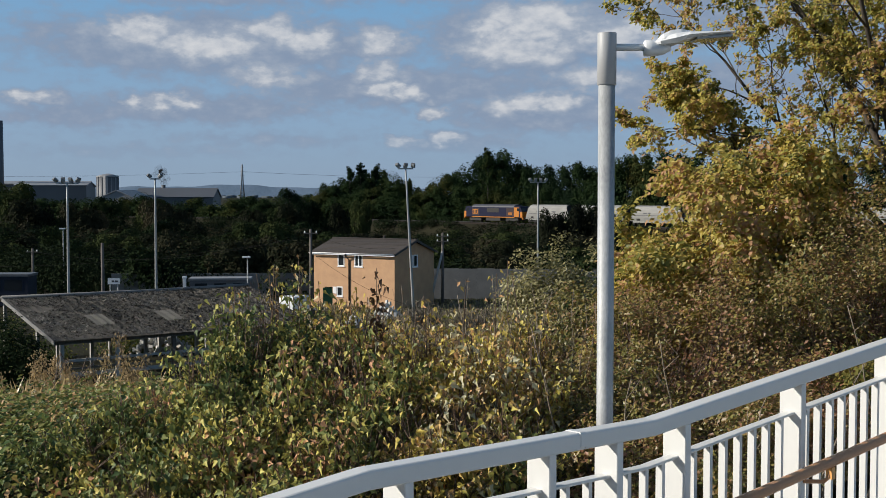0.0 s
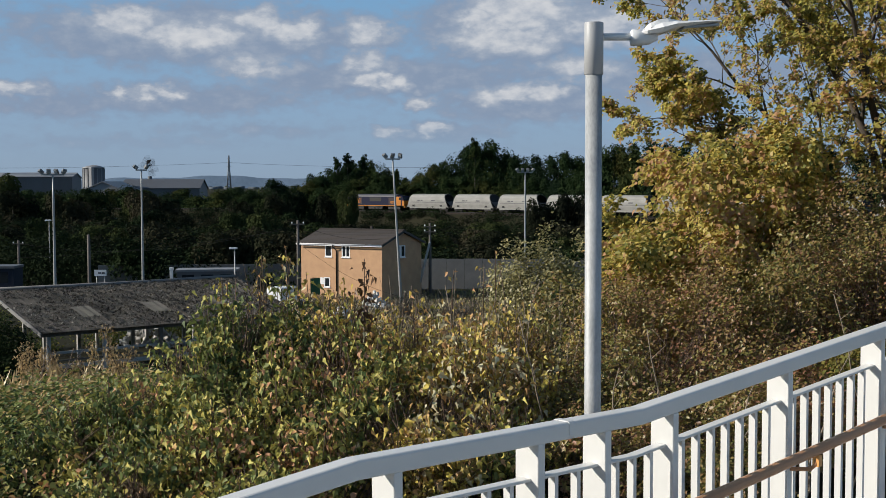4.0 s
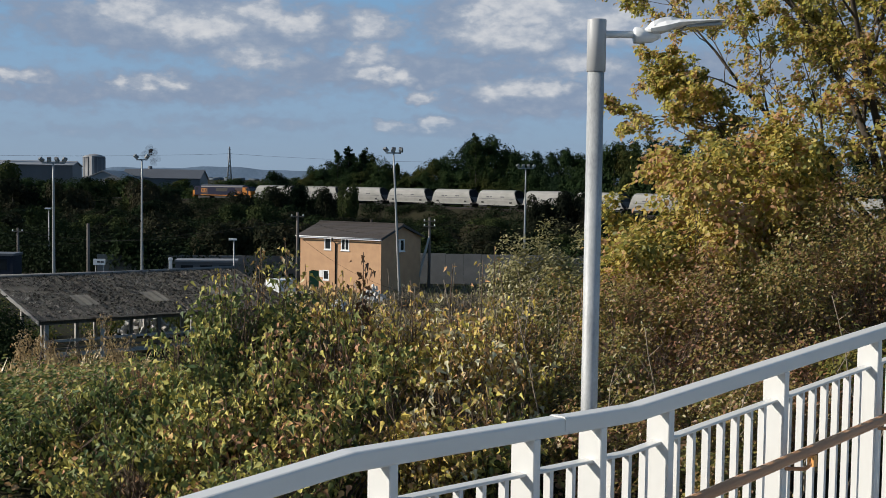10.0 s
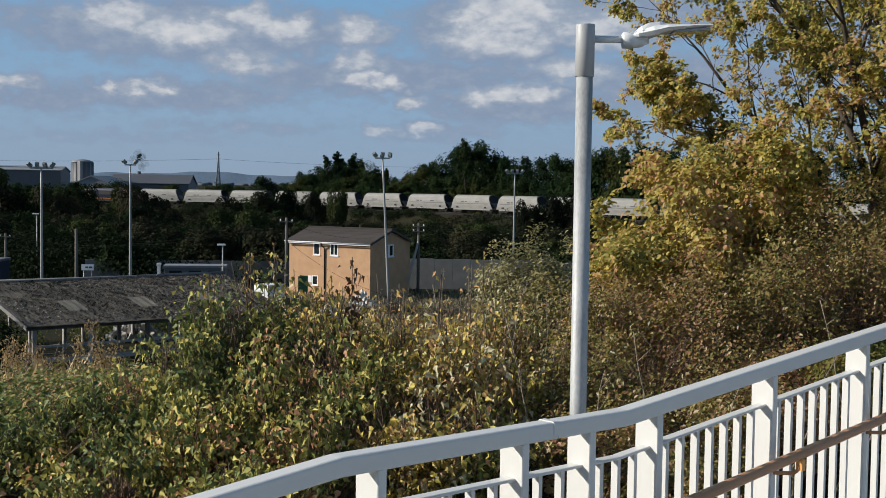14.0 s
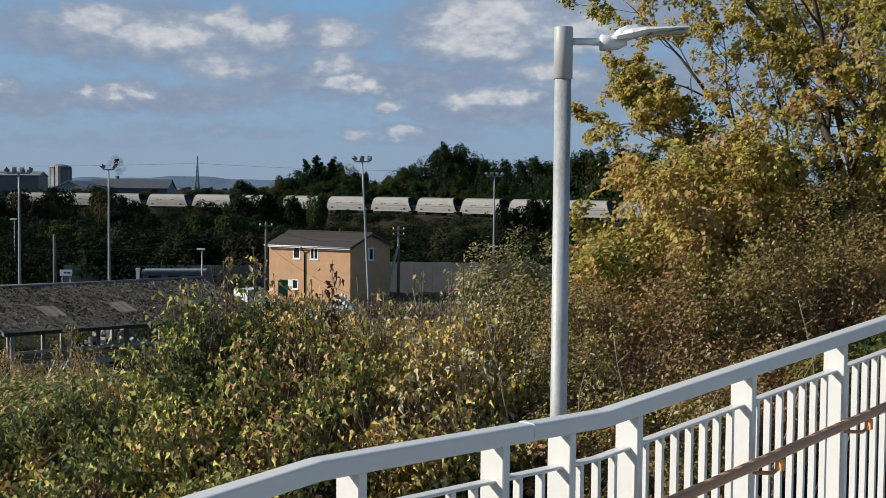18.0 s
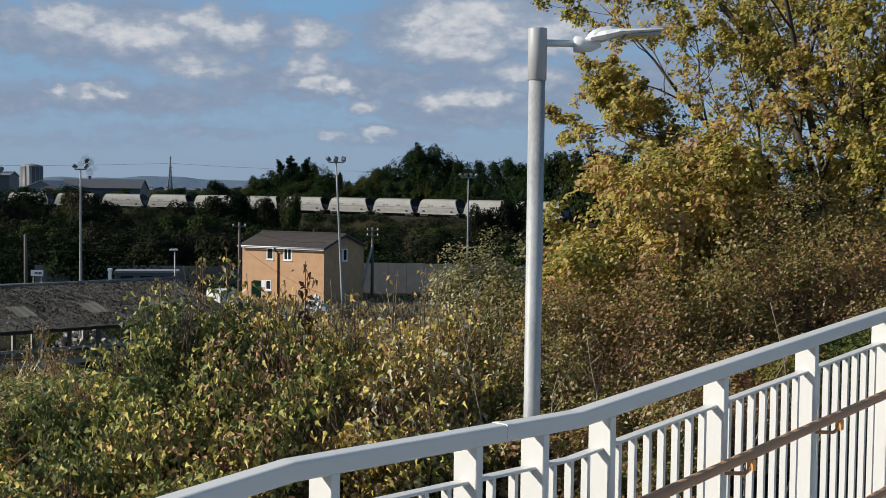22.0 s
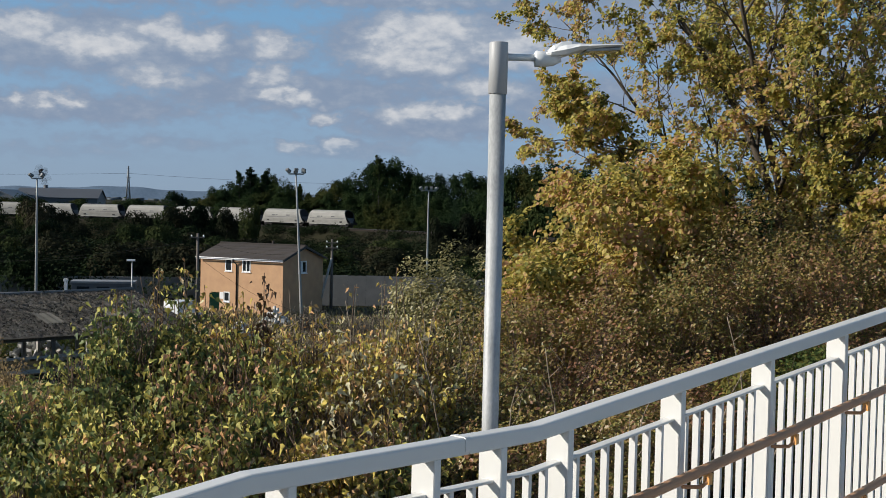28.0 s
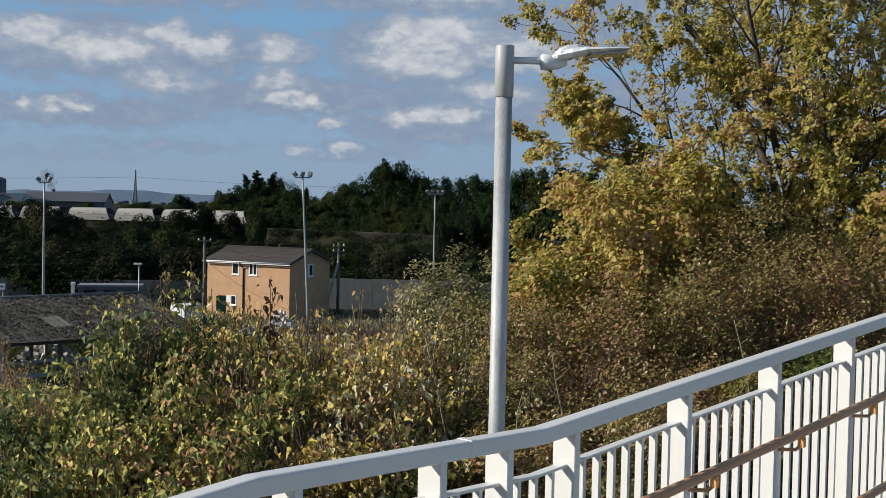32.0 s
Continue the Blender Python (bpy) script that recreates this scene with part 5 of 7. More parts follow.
def build_loco():
    l = thing("diesel_locomotive", 0, 0, 0, 0, "blue and orange diesel freight locomotive pulling wagons", "locomotive")
    # side panels between the cabs, cabs, roof
    part("body", B(-7.6, 7.6, -1.3, 1.3, 1.25, 3.3, 0.04), M_LOCOBLUE, l)
    part("roof", roof_mesh(), M_LOCOROOF, l, "dark grey-blue rounded roof")
    for sgn in (-1, 1):
        bm = bmesh.new()
        prof = [(7.61, 1.2), (10.35, 1.2), (10.5, 1.5), (10.4, 2.3), (9.9, 3.25), (9.6, 3.5), (7.61, 3.52)]
        a = [bm.verts.new((sgn * x, -1.32, z)) for x, z in prof]
        b = [bm.verts.new((sgn * x, 1.32, z)) for x, z in prof]
        for i in range(7):
            bm.faces.new((a[i], a[(i + 1) % 7], b[(i + 1) % 7], b[i]))
        bm.faces.new(a)
        bm.faces.new(b[::-1])
        bmesh.ops.recalc_face_normals(bm, faces=bm.faces)
        cab = part("cab", bm, M_LOCOBLUE, l, "deep blue driving cab")
        nose = bmesh.new()
        prof = [(9.75, 1.18), (10.37, 1.18), (10.52, 1.5), (10.42, 2.4), (9.75, 2.4)]
        a = [nose.verts.new((sgn * x, -1.335, z)) for x, z in prof]
        b = [nose.verts.new((sgn * x, 1.335, z)) for x, z in prof]
        for i in range(5):
            nose.faces.new((a[i], a[(i + 1) % 5], b[(i + 1) % 5], b[i]))
        nose.faces.new(a)
        nose.faces.new(b[::-1])
        bmesh.ops.recalc_face_normals(nose, faces=nose.faces)
        part("nose", nose, M_LOCOORANGE, cab, "orange nose panel")
        if sgn < 0:
            for y in (-1.33, 1.33):
                part("cab_side", B(-9.28, -7.62, y - 0.012, y + 0.012, 1.25, 3.3), M_LOCOORANGE, cab, "orange cab side")
        m = Matrix.Translation((sgn * 10.17, 0, 2.82)) @ Matrix.Rotation(radians(-sgn * 27), 4, "Y")
        for y in (-0.65, 0.65):
            bm = bmesh.new()
            box(bm, -0.03, 0.03, y - 0.5, y + 0.5, -0.4, 0.4, 0.01, m)
            part("windscreen", bm, M_PANE, cab)
        for y in (-1.34, 1.34):
            part("side_window", B(min(sgn * 8.7, sgn * 9.5), max(sgn * 8.7, sgn * 9.5), y - 0.015, y + 0.015, 2.5, 3.15), M_PANE, cab)
        part("buffer_beam", B(min(sgn * 10.3, sgn * 10.6), max(sgn * 10.3, sgn * 10.6), -1.3, 1.3, 0.75, 1.19, 0.03), M_LOCOORANGE, l)
        for y in (-0.86, 0.86):
            part("buffer", tube([(sgn * 10.6, y, 1.05), (sgn * 10.9, y, 1.05), (sgn * 10.91, y, 1.05), (sgn * 10.95, y, 1.05)], [0.1, 0.1, 0.25, 0.25], 10), M_UNDER, l)
        # orange block on the body side near each cab, and the orange sill line
        for y in (-1.31, 1.31):
            part("side_panel", B(min(sgn * 4.9, sgn * 7.59), max(sgn * 4.9, sgn * 7.59), y - 0.006, y + 0.006, 1.45, 3.1), M_LOCORED, l, "dark maroon side panel")
            x0, x1, z0, z1 = ((5.5, 7.3, 1.85, 2.85) if sgn > 0 else (-6.9, -5.6, 1.75, 2.2))
            part("lettering_panel", B(x0, x1, y - 0.012, y + 0.012, z0, z1), M_LOCOORANGE, l, "orange panel with lettering bars")
            for c in range(3):
                xa = x0 + (x1 - x0) * (0.12 + 0.29 * c)
                part("marking", B(xa, xa + (x1 - x0) * 0.18, y - 0.02, y + 0.02, z0 + 0.15, z1 - 0.15), M_LOCORED, l)
        part("sill", B(-7.6, 7.6, sgn * 1.33 - 0.03, sgn * 1.33 + 0.03, 1.1, 1.26), M_LOCOORANGE, l, "orange sill stripe")
        bog = part("bogie", B(sgn * 6.6 - 2.2, sgn * 6.6 + 2.2, -1.1, 1.1, 0.35, 0.95, 0.06), M_UNDER, l)
        for dx in (-1.7, 0, 1.7):
            for y in (-0.76, 0.76):
                part("wheel", tube([(sgn * 6.6 + dx, y - 0.07, 0.53), (sgn * 6.6 + dx, y + 0.07, 0.53)], 0.53, 16), M_UNDER, bog)
    part("grille", B(-2.2, 2.0, -1.325, 1.325, 2.2, 3.1, 0.01), M_UNDER, l, "dark radiator grille")
    part("fuel_tank", B(-2.6, 2.6, -1.2, 1.2, 0.35, 1.2, 0.1), M_UNDER, l)
    part("exhaust", B(-0.6, 0.4, -0.3, 0.3, 3.9, 4.02, 0.02), M_UNDER, l)
    for ob in l.children_recursive:
        if ob.parent == l:
            ob.scale = (0.915, 1, 1)
    return l


def roof_mesh():
    bm = bmesh.new()
    arc = [(-1.3, 3.302), (-1.2, 3.55), (-0.8, 3.82), (0, 3.92), (0.8, 3.82), (1.2, 3.55), (1.3, 3.302)]
    a = [bm.verts.new((-7.6, y, z)) for y, z in arc]
    b = [bm.verts.new((7.6, y, z)) for y, z in arc]
    for i in range(6):
        bm.faces.new((a[i], a[i + 1], b[i + 1], b[i]))
    bm.faces.new(a)
    bm.faces.new(b[::-1])
    bm.faces.new((a[0], b[0], b[-1], a[-1]))
    bmesh.ops.recalc_face_normals(bm, faces=bm.faces)
    return bm


WAGON_PITCH = 15.0
loco = build_loco()
wagons = [build_wagon()]
for _ in range(14):
    wagons.append(copy_thing(wagons[0], Matrix()))

# when the first coupling between wagons stands where along the line
COUPLING = ((0.0, -20.5), (3.0, 5.9), (6.0, 32.1), (9.5, 62.2), (13.0, 92.5), (16.0, 118.9), (19.0, 145.4), (21.5, 167.7), (24.0, 190.0), (26.5, 212.3), (29.0, 234.5), (32.0, 261.5))


def on_track(s):
    x, y, a = track(s)
    return pose(x, y, RAIL_Z, 0, 0, 180 - math.degrees(a))


# rails and ballast
def build_track():
    step = 6.0
    ss = np.arange(-400, 500, step)
    for name, prof, material, label in (("ballast", [(-2.0, -0.6), (2.0, -0.6), (1.5, -0.18), (-1.5, -0.18)], M_BALLAST, "dark stone ballast bed"),):
        bm = bmesh.new()
        rings = []
        for s in ss:
            x, y, a = track(s)
            nx, ny = math.sin(a), math.cos(a)
            rings.append([bm.verts.new((x + nx * p, y + ny * p, RAIL_Z + z)) for p, z in prof])
        for r0, r1 in zip(rings, rings[1:]):
            for i in range(4):
                bm.faces.new((r0[i], r0[(i + 1) % 4], r1[(i + 1) % 4], r1[i]))
        bmesh.ops.recalc_face_normals(bm, faces=bm.faces)
        bed = tagged(part("track_bed", bm, material), label, "track", kind="structure")
    pieces = []
    for side in (-0.75, 0.75):
        pts = []
        for s in ss:
            x, y, a = track(s)
            pts.append((x + math.sin(a) * side, y + math.cos(a) * side, RAIL_Z - 0.08))
        pieces.append(tube(pts, 0.075, 4))
    for p in pieces:
        part("rail", p, M_UNDER, bed)


build_track()


# ---------------------------------------------------------------- far works, pylon
def prism_house(name, x, y, rz, L, D, H, R, wall_m, roof_m, label, z=None):
    t = thing(name, x, y, gz(x, y) if z is None else z, rz, label, "industrial building")
    bm = bmesh.new()
    for x0, x1 in ((0, L),):
        prof = [(0, -2), (D, -2), (D, H), (D / 2, R - 0.15), (0, H)]
        a = [bm.verts.new((x0, p, q)) for p, q in prof]
        b = [bm.verts.new((x1, p, q)) for p, q in prof]
        bm.faces.new(a)
        bm.faces.new(b[::-1])
        for i in range(5):
            bm.faces.new((a[i], b[i], b[(i + 1) % 5], a[(i + 1) % 5]))
    bmesh.ops.recalc_face_normals(bm, faces=bm.faces)
    part("wall", bm, wall_m, t)
    for sgn in (0, 1):
        bm = bmesh.new()
        ye, yr = (-0.4, D / 2) if sgn == 0 else (D + 0.4, D / 2)
        vs = [bm.verts.new(p) for p in ((-0.4, ye, H), (L + 0.4, ye, H), (L + 0.4, yr, R), (-0.4, yr, R))]
        bm.faces.new(vs)
        bmesh.ops.recalc_face_normals(bm, faces=bm.faces)
        bmesh.ops.solidify(bm, geom=list(bm.faces), thickness=-0.3)
        part("roof", bm, roof_m, t)
    return t


prism_house("warehouse", -160, 452, 8, 26, 24, 13.4, 15.0, M_CLAD, M_CLADPALE, "long grey-clad warehouse with a pale low roof")
prism_house("warehouse", -107.5, 425, 86, 20, 14.5, 8.4, 11.7, M_CLADPALE, M_CLADPALE, "pale grey-clad warehouse with a low gable")
prism_house("warehouse", -114.5, 448, 4, 29, 26, 9.0, 12.4, M_CLAD, M_CLADROOF, "grey-clad works building with a wide sheet roof")
prism_house("warehouse", -186, 470, -4, 30, 30, 14.2, 15.4, M_CLAD, M_CLADPALE, "grey-clad warehouse among the trees")


def build_silo():
    t = thing("silo_tower", -123.5, 446, gz(-123.5, 446), -30, "tall grey-clad silo tower beside the warehouse", "silo")
    part("body", tube([(0, 0, 0), (0, 0, 16.6)], 3.9, 20), M_CLAD, t, smooth=True)
    part("roof", tube([(0, 0, 16.6), (0, 0, 16.9), (0, 0, 17.5), (0, 0, 17.9)], [4.05, 4.05, 2.4, 0.4], 20), M_CLADPALE, t)
    for a in np.linspace(0, 2 * math.pi, 14, endpoint=False):
        part("stiffener", tube([(3.95 * math.cos(a), 3.95 * math.sin(a), 0.5), (3.95 * math.cos(a), 3.95 * math.sin(a), 16.5)], 0.16, 4), M_CLADPALE, t)
    part("stair_tower", B(2.2, 3.6, -4.6, -3.4, 0, 17.0, 0.1), M_CLADPALE, t, "pale stair tower against the silo")
    c = thing("chimney", -168, 460, gz(-168, 460), 0, "tall slim grey chimney", "chimney")
    part("flue", tube([(0, 0, 0), (0, 0, 38)], [1.3, 1.1], 16), M_CLAD, c, smooth=True)


build_silo()


def build_smoke():
    sx, sy = -108.5, 470.0
    st = thing("vent_stack", sx, sy, gz(sx, sy), 0, "short dark vent stack on the works", "chimney")
    part("flue", tube([(0, 0, 0), (0, 0, 13.6)], [0.9, 0.8], 10), M_CLAD, st)
    t = thing("smoke_plume", sx, sy, gz(sx, sy) + 13.6, 0, "thin grey smoke drifting above the works", "smoke")
    rng = random.Random(12)
    for k in range(18):
        u = (k + 0.6) / 18
        bm = bmesh.new()
        r = rng.uniform(0.8, 1.4) + 0.7 * u
        m = pose(-1.2 * u + rng.uniform(-5.0, 5.0) * (0.15 + u * (1.2 - u)), rng.uniform(-4, 4), 0.2 + 6.2 * u) @ Matrix.Diagonal((r, r, r * rng.uniform(0.7, 1.0), 1))
        bmesh.ops.create_icosphere(bm, subdivisions=2, radius=1.0, matrix=m)
        for v in bm.verts:
            v.co += Vector((noise.noise(v.co * 0.6), noise.noise(v.co * 0.6 + Vector((7, 0, 0))), noise.noise(v.co * 0.6 + Vector((0, 9, 0))))) * 0.8
        part("puff", bm, M_SMOKE, t, smooth=True)
    return t


smoke = build_smoke()


def build_pylon(x, y, h):
    g = gz(x, y)
    t = thing("electricity_pylon", x, y, g, 0, "grey lattice electricity pylon on the skyline", "pylon")
    legs = []
    for sx, sy in ((-1, -1), (1, -1), (1, 1), (-1, 1)):
        pts = [(sx * w, sy * w, z * h) for z, w in ((0, 4.2), (0.6, 1.5), (1.0, 0.5))]
        part("leg", tube(pts, 0.85, 4), M_GREYPAINT, t)
    for k in range(8):
        z0, z1 = k / 8, (k + 1) / 8
        w0, w1 = np.interp([z0, z1], [0, 0.6, 1], [4.2, 1.5, 0.5])
        for sx in (-1, 1):
            part("lattice", tube([(sx * w0, -w0, z0 * h), (-sx * w1, -w1, z1 * h)], 0.55, 4), M_GREYPAINT, t)
    for z, w in ((0.68, 5.0), (0.80, 4.2), (0.92, 3.2)):
        part("crossarm", B(-w, w, -0.4, 0.4, z * h - 0.3, z * h + 0.4), M_GREYPAINT, t)
    return g


build_pylon(-415, 2504, 72)
for dz in (57,):
    for side in (-1, 1):
        g = gz(-415, 2504)
        wire((-415 + side * 4, 2504, g + dz), (-1500 * (side < 0) + 500 * (side > 0), 2400 + 250 * (side > 0), g + dz + 8), 14, r=0.2)


# hills on the skyline, haze mixed into their blue-grey colour, and the pale specks of a far town
hx = np.linspace(-4400, 4400, 260)
hz = 27 + 17 * np.exp(-((hx + 560) / 520) ** 2) + 7 * np.sin(hx / 210.0) + 3.5 * np.sin(hx / 63.0 + 1) + 1.5 * np.sin(hx / 23.0)
hv = np.concatenate([np.stack([hx, np.full(260, 4350.0), np.full(260, -20.0)], -1), np.stack([hx, np.full(260, 4400.0), hz], -1), np.stack([hx, np.full(260, 4560.0), hz * 0.6], -1), np.stack([hx, np.full(260, 4580.0), np.full(260, -20.0)], -1)])
hi = np.arange(259)
hf = np.concatenate([np.stack([hi + o, hi + 1 + o, hi + 261 + o, hi + 260 + o], -1) for o in (0, 260, 520)])
tagged(part("backdrop_hills", (hv, hf), M_HAZEHILL, smooth=True), "wooded hills on the skyline, tinted blue-grey for haze", "hills", kind="structure")
rt = random.Random(31)
town = []
for k in range(34):
    y = rt.uniform(3000, 4200)
    x = rt.uniform(-0.205, -0.10) * y
    w, d, h = rt.uniform(8, 30), 12, rt.uniform(4, 8)
    z = gz(x, y)
    v = np.array([(x + a * w, y + b * d, z + c * h) for c in (-0.5, 1) for a, b in ((0, 0), (1, 0), (1, 1), (0, 1))])
    town.append((v, np.array([(3, 2, 1, 0), (4, 5, 6, 7), (0, 1, 5, 4), (1, 2, 6, 5), (2, 3, 7, 6), (3, 0, 4, 7)])))
tagged(part("far_town", merge(town), M_TOWN), "pale specks of far town buildings below the hills", "town", kind="stuff")


# ---------------------------------------------------------------- foliage
def blob_points(rng, blobs, n, hollow=0.45, freq=1.6, cut=-0.12, stray=9.0):
    """Points in a union of ellipsoids (x, y, z, rx, ry, rz), thinned by noise so that gaps and clumps show."""
    w = np.array([b[3] * b[4] * b[5] for b in blobs]) ** 0.7
    pick = rng.choice(len(blobs), n * 2, p=w / w.sum())
    bl = np.array(blobs)[pick]
    d = rng.normal(size=(n * 2, 3))
    d /= np.linalg.norm(d, axis=1)[:, None]
    r = (hollow + (1 - hollow) * rng.random(n * 2)) ** 0.6
    r = np.minimum(r * (1 + 0.22 * rng.normal(size=n * 2) * 0.6), stray)
    p = bl[:, :3] + d * r[:, None] * bl[:, 3:]
    keep = np.array([noise.noise(Vector(q) * freq) > cut for q in p])
    return p[keep][:n], d[keep][:n]


def stems(rng, base, tips, r0, bend=0.15, n=5):
    """Tapered stems from the base to each tip."""
    out = []
    for t in tips:
        b = np.asarray(base, float) + rng.normal(size=3) * np.array([0.08, 0.08, 0])
        t = np.asarray(t, float)
        k = np.linspace(0, 1, n)[:, None]
        mid = rng.normal(size=3) * bend * np.linalg.norm(t - b) * 0.3
        pts = b + (t - b) * k + mid * (k * (1 - k) * 4)
        pts[:, 2] += 0.10 * np.linalg.norm(t - b) * np.sin(k[:, 0] * np.pi)
        out.append(tube(pts, np.linspace(r0, r0 * 0.2, n), 5, cap=False))
    return merge(out)


def bush(name, label, category, x, y, blobs, n, size, material, seed, shape=RHOMB, group="", twigs=30, r0=0.03, freq=1.6, cut=-0.12, twig_m=None, kind="", up=0.55, hollow=0.45, depth=0.15, droop=0.35, main=4, fold=0.35, curl=0.18):
    """A shrub: stems from the ground, twigs through the crown, and a crown of single leaves. Blobs are relative to its foot."""
    rng = np.random.default_rng(seed)
    g = gz(x, y)
    t = thing(name, x, y, g - depth, 0, label, category, group, kind)
    pts, d = blob_points(rng, blobs, n, hollow, freq, cut)
    part("foliage", leaves(pts, size, shape, rng, up, d, droop, fold, curl, 0.4), material, t)
    tips = pts[rng.integers(0, len(pts), twigs)] * np.array([0.95, 0.95, 0.97])
    for tip in tips[:main]:
        part("stem", stems(rng, (0, 0, -0.1), [tip], r0 * 1.3), twig_m or M_TWIG, t)
    tagged(part("brushwood", stems(rng, (0, 0, -0.1), tips[main:], r0 * 0.7), twig_m or M_TWIG, t), kind="stuff")
    return t


def sapling(px, py, top, seed, whips=42, w=0.8, material=None, size=0.1):
    """A young many-stemmed sycamore: upright whips with side shoots, and pairs of broad leaves hanging from them."""
    rng = np.random.default_rng(seed)
    g = gz(px, py)
    h = top - g
    t = thing("sycamore_sapling", px, py, g - 0.15, 0, "young sycamore thicket with green and browning autumn leaves", "sapling", "sycamore saplings")
    rods, pts, outs = [], [], []

    def leafy(line, start, gap):
        seg = np.linalg.norm(np.diff(line, axis=0), axis=1)
        at = np.concatenate([[0], np.cumsum(seg)])
        turn = rng.uniform(0, 6.28)
        for d in np.arange(start * at[-1], at[-1], gap):
            p = np.array([np.interp(d, at, line[:, c]) for c in range(3)])
            turn += 1.57 + rng.normal() * 0.35
            for half in (0, np.pi):
                if rng.random() < 0.22:
                    continue
                o = np.array([np.cos(turn + half), np.sin(turn + half), rng.uniform(-0.2, 0.5)])
                pts.append(p + o * rng.uniform(0.025, 0.11))
                outs.append(o)
    for k in range(whips):
        a, u = rng.uniform(0, 6.28), math.sqrt(rng.random())
        tip = np.array([w * u * math.cos(a), w * u * math.sin(a), h * (1 - 0.46 * u ** 1.5) * rng.uniform(0.64, 1.0) + 0.15])
        foot = np.array([tip[0] * 0.35, tip[1] * 0.35, 0.0])
        q = np.linspace(0, 1, 7)[:, None]
        line = foot + (tip - foot) * np.concatenate([q ** 1.5, q ** 1.5, q], 1) + rng.normal(size=(7, 3)) * 0.018
        rods.append(tube(line, np.linspace(0.009, 0.003, 7), 4, cap=False))
        leafy(line, 0.3, 0.044)
        for j in range(4):
            i = rng.integers(2, 6)
            b = rng.uniform(0, 6.28)
            l = rng.uniform(0.14, 0.38)
            side = line[i] + np.array([math.cos(b), math.sin(b), 0.75]) * l * np.linspace(0, 1, 4)[:, None]
            rods.append(tube(side, [0.004, 0.0035, 0.003, 0.002], 3, cap=False))
            leafy(side, 0.15, 0.046)
    pts, outs = np.array(pts), np.array(outs)
    shift = Vector((px, py, 0))
    keep = np.array([noise.noise((Vector(q) + shift) * 2.6) > -0.2 for q in pts])
    pts, outs = pts[keep], outs[keep]
    part("foliage", leaves(pts, size, SYCAMORE, rng, 0.1, outs, 1.3, 0.5, 0.5, 0.5), material or L_SYC, t)
    for rod in rods[:30:5]:
        part("stem", rod, M_TWIG, t)
    tagged(part("brushwood", merge([r_ for i, r_ in enumerate(rods) if i % 5 or i >= 30]), M_TWIG, t), kind="stuff")
    return t


def shoot(x, y, top, seed, n=26, size=0.06, material=None, low=0.45):
    """A single tall shoot with a few leaves near its tip."""
    rng = np.random.default_rng(seed)
    g = gz(x, y)
    h = top - g
    t = thing("tall_shoot", x, y, g - 0.05, 0, "tall thin shoot with a few withered leaves", "shoot", "tall shoots")
    k = np.linspace(0, 1, 9)
    pts = np.stack([0.10 * rng.normal() * k ** 2, 0.1 * rng.normal() * k ** 2, k * h], -1)
    part("stem", tube(pts, np.linspace(0.012, 0.004, 9), 5), M_TWIG, t)
    z = rng.uniform(low, 1.0, n)
    c = np.stack([np.interp(z, k, pts[:, 0]), np.interp(z, k, pts[:, 1]), z * h], -1) + rng.normal(size=(n, 3)) * np.array([0.05, 0.05, 0.03])
    tagged(part("foliage", leaves(c, size, SYCL, rng, 0.05, None, 1.6, 0.8, 0.35), material or L_SYC, t), kind="stuff")
    return t


# the thicket below the ramp: x, y, top, width, leaves, greener or browner
THICKET = [
    (-1.62, 12.0, 10.1, 0.45, 1500, 1), (-1.95, 11.6, 9.72, 0.55, 1700, 1), (-2.35, 11.0, 9.42, 0.6, 1700, 1), (-2.75, 10.4, 9.12, 0.6, 1500, 1), (-3.1, 10.6, 8.95, 0.6, 1300, 1),
    (-1.25, 12.6, 9.55, 0.5, 1500, 0), (-0.8, 12.4, 9.55, 0.55, 1600, 0), (-0.2, 12.9, 9.62, 0.6, 1700, 0), (0.38, 13.3, 9.58, 0.6, 1600, 0), (-1.3, 10.9, 9.5, 0.6, 1800, 1),
    (-0.55, 11.0, 9.45, 0.6, 1800, 1), (0.2, 11.2, 9.4, 0.6, 1700, 0), (-1.8, 9.8, 9.1, 0.6, 1700, 1), (-0.9, 9.6, 9.05, 0.55, 1500, 1), (-0.1, 9.8, 9.05, 0.5, 1500, 0), (0.8, 11.6, 9.3, 0.55, 1400, 0),
    (0.95, 12.8, 9.5, 0.55, 1400, 0), (-2.3, 9.2, 8.75, 0.55, 1500, 1), (0.55, 10.2, 8.95, 0.5, 1300, 1), (-1.4, 8.7, 8.7, 0.5, 1300, 1),
]
for i, (x, y, top, w, n, green) in enumerate(THICKET):
    sapling(x, y, top + (0.42 if y > 12.3 and x > -0.5 else 0.5 if 10.5 < y < 12 and x > -1.0 else 0.62 if y > 11.4 else 0.36), 100 + i, int(n / 26), w * 1.05, L_SYCG if green else L_SYC, 0.062)
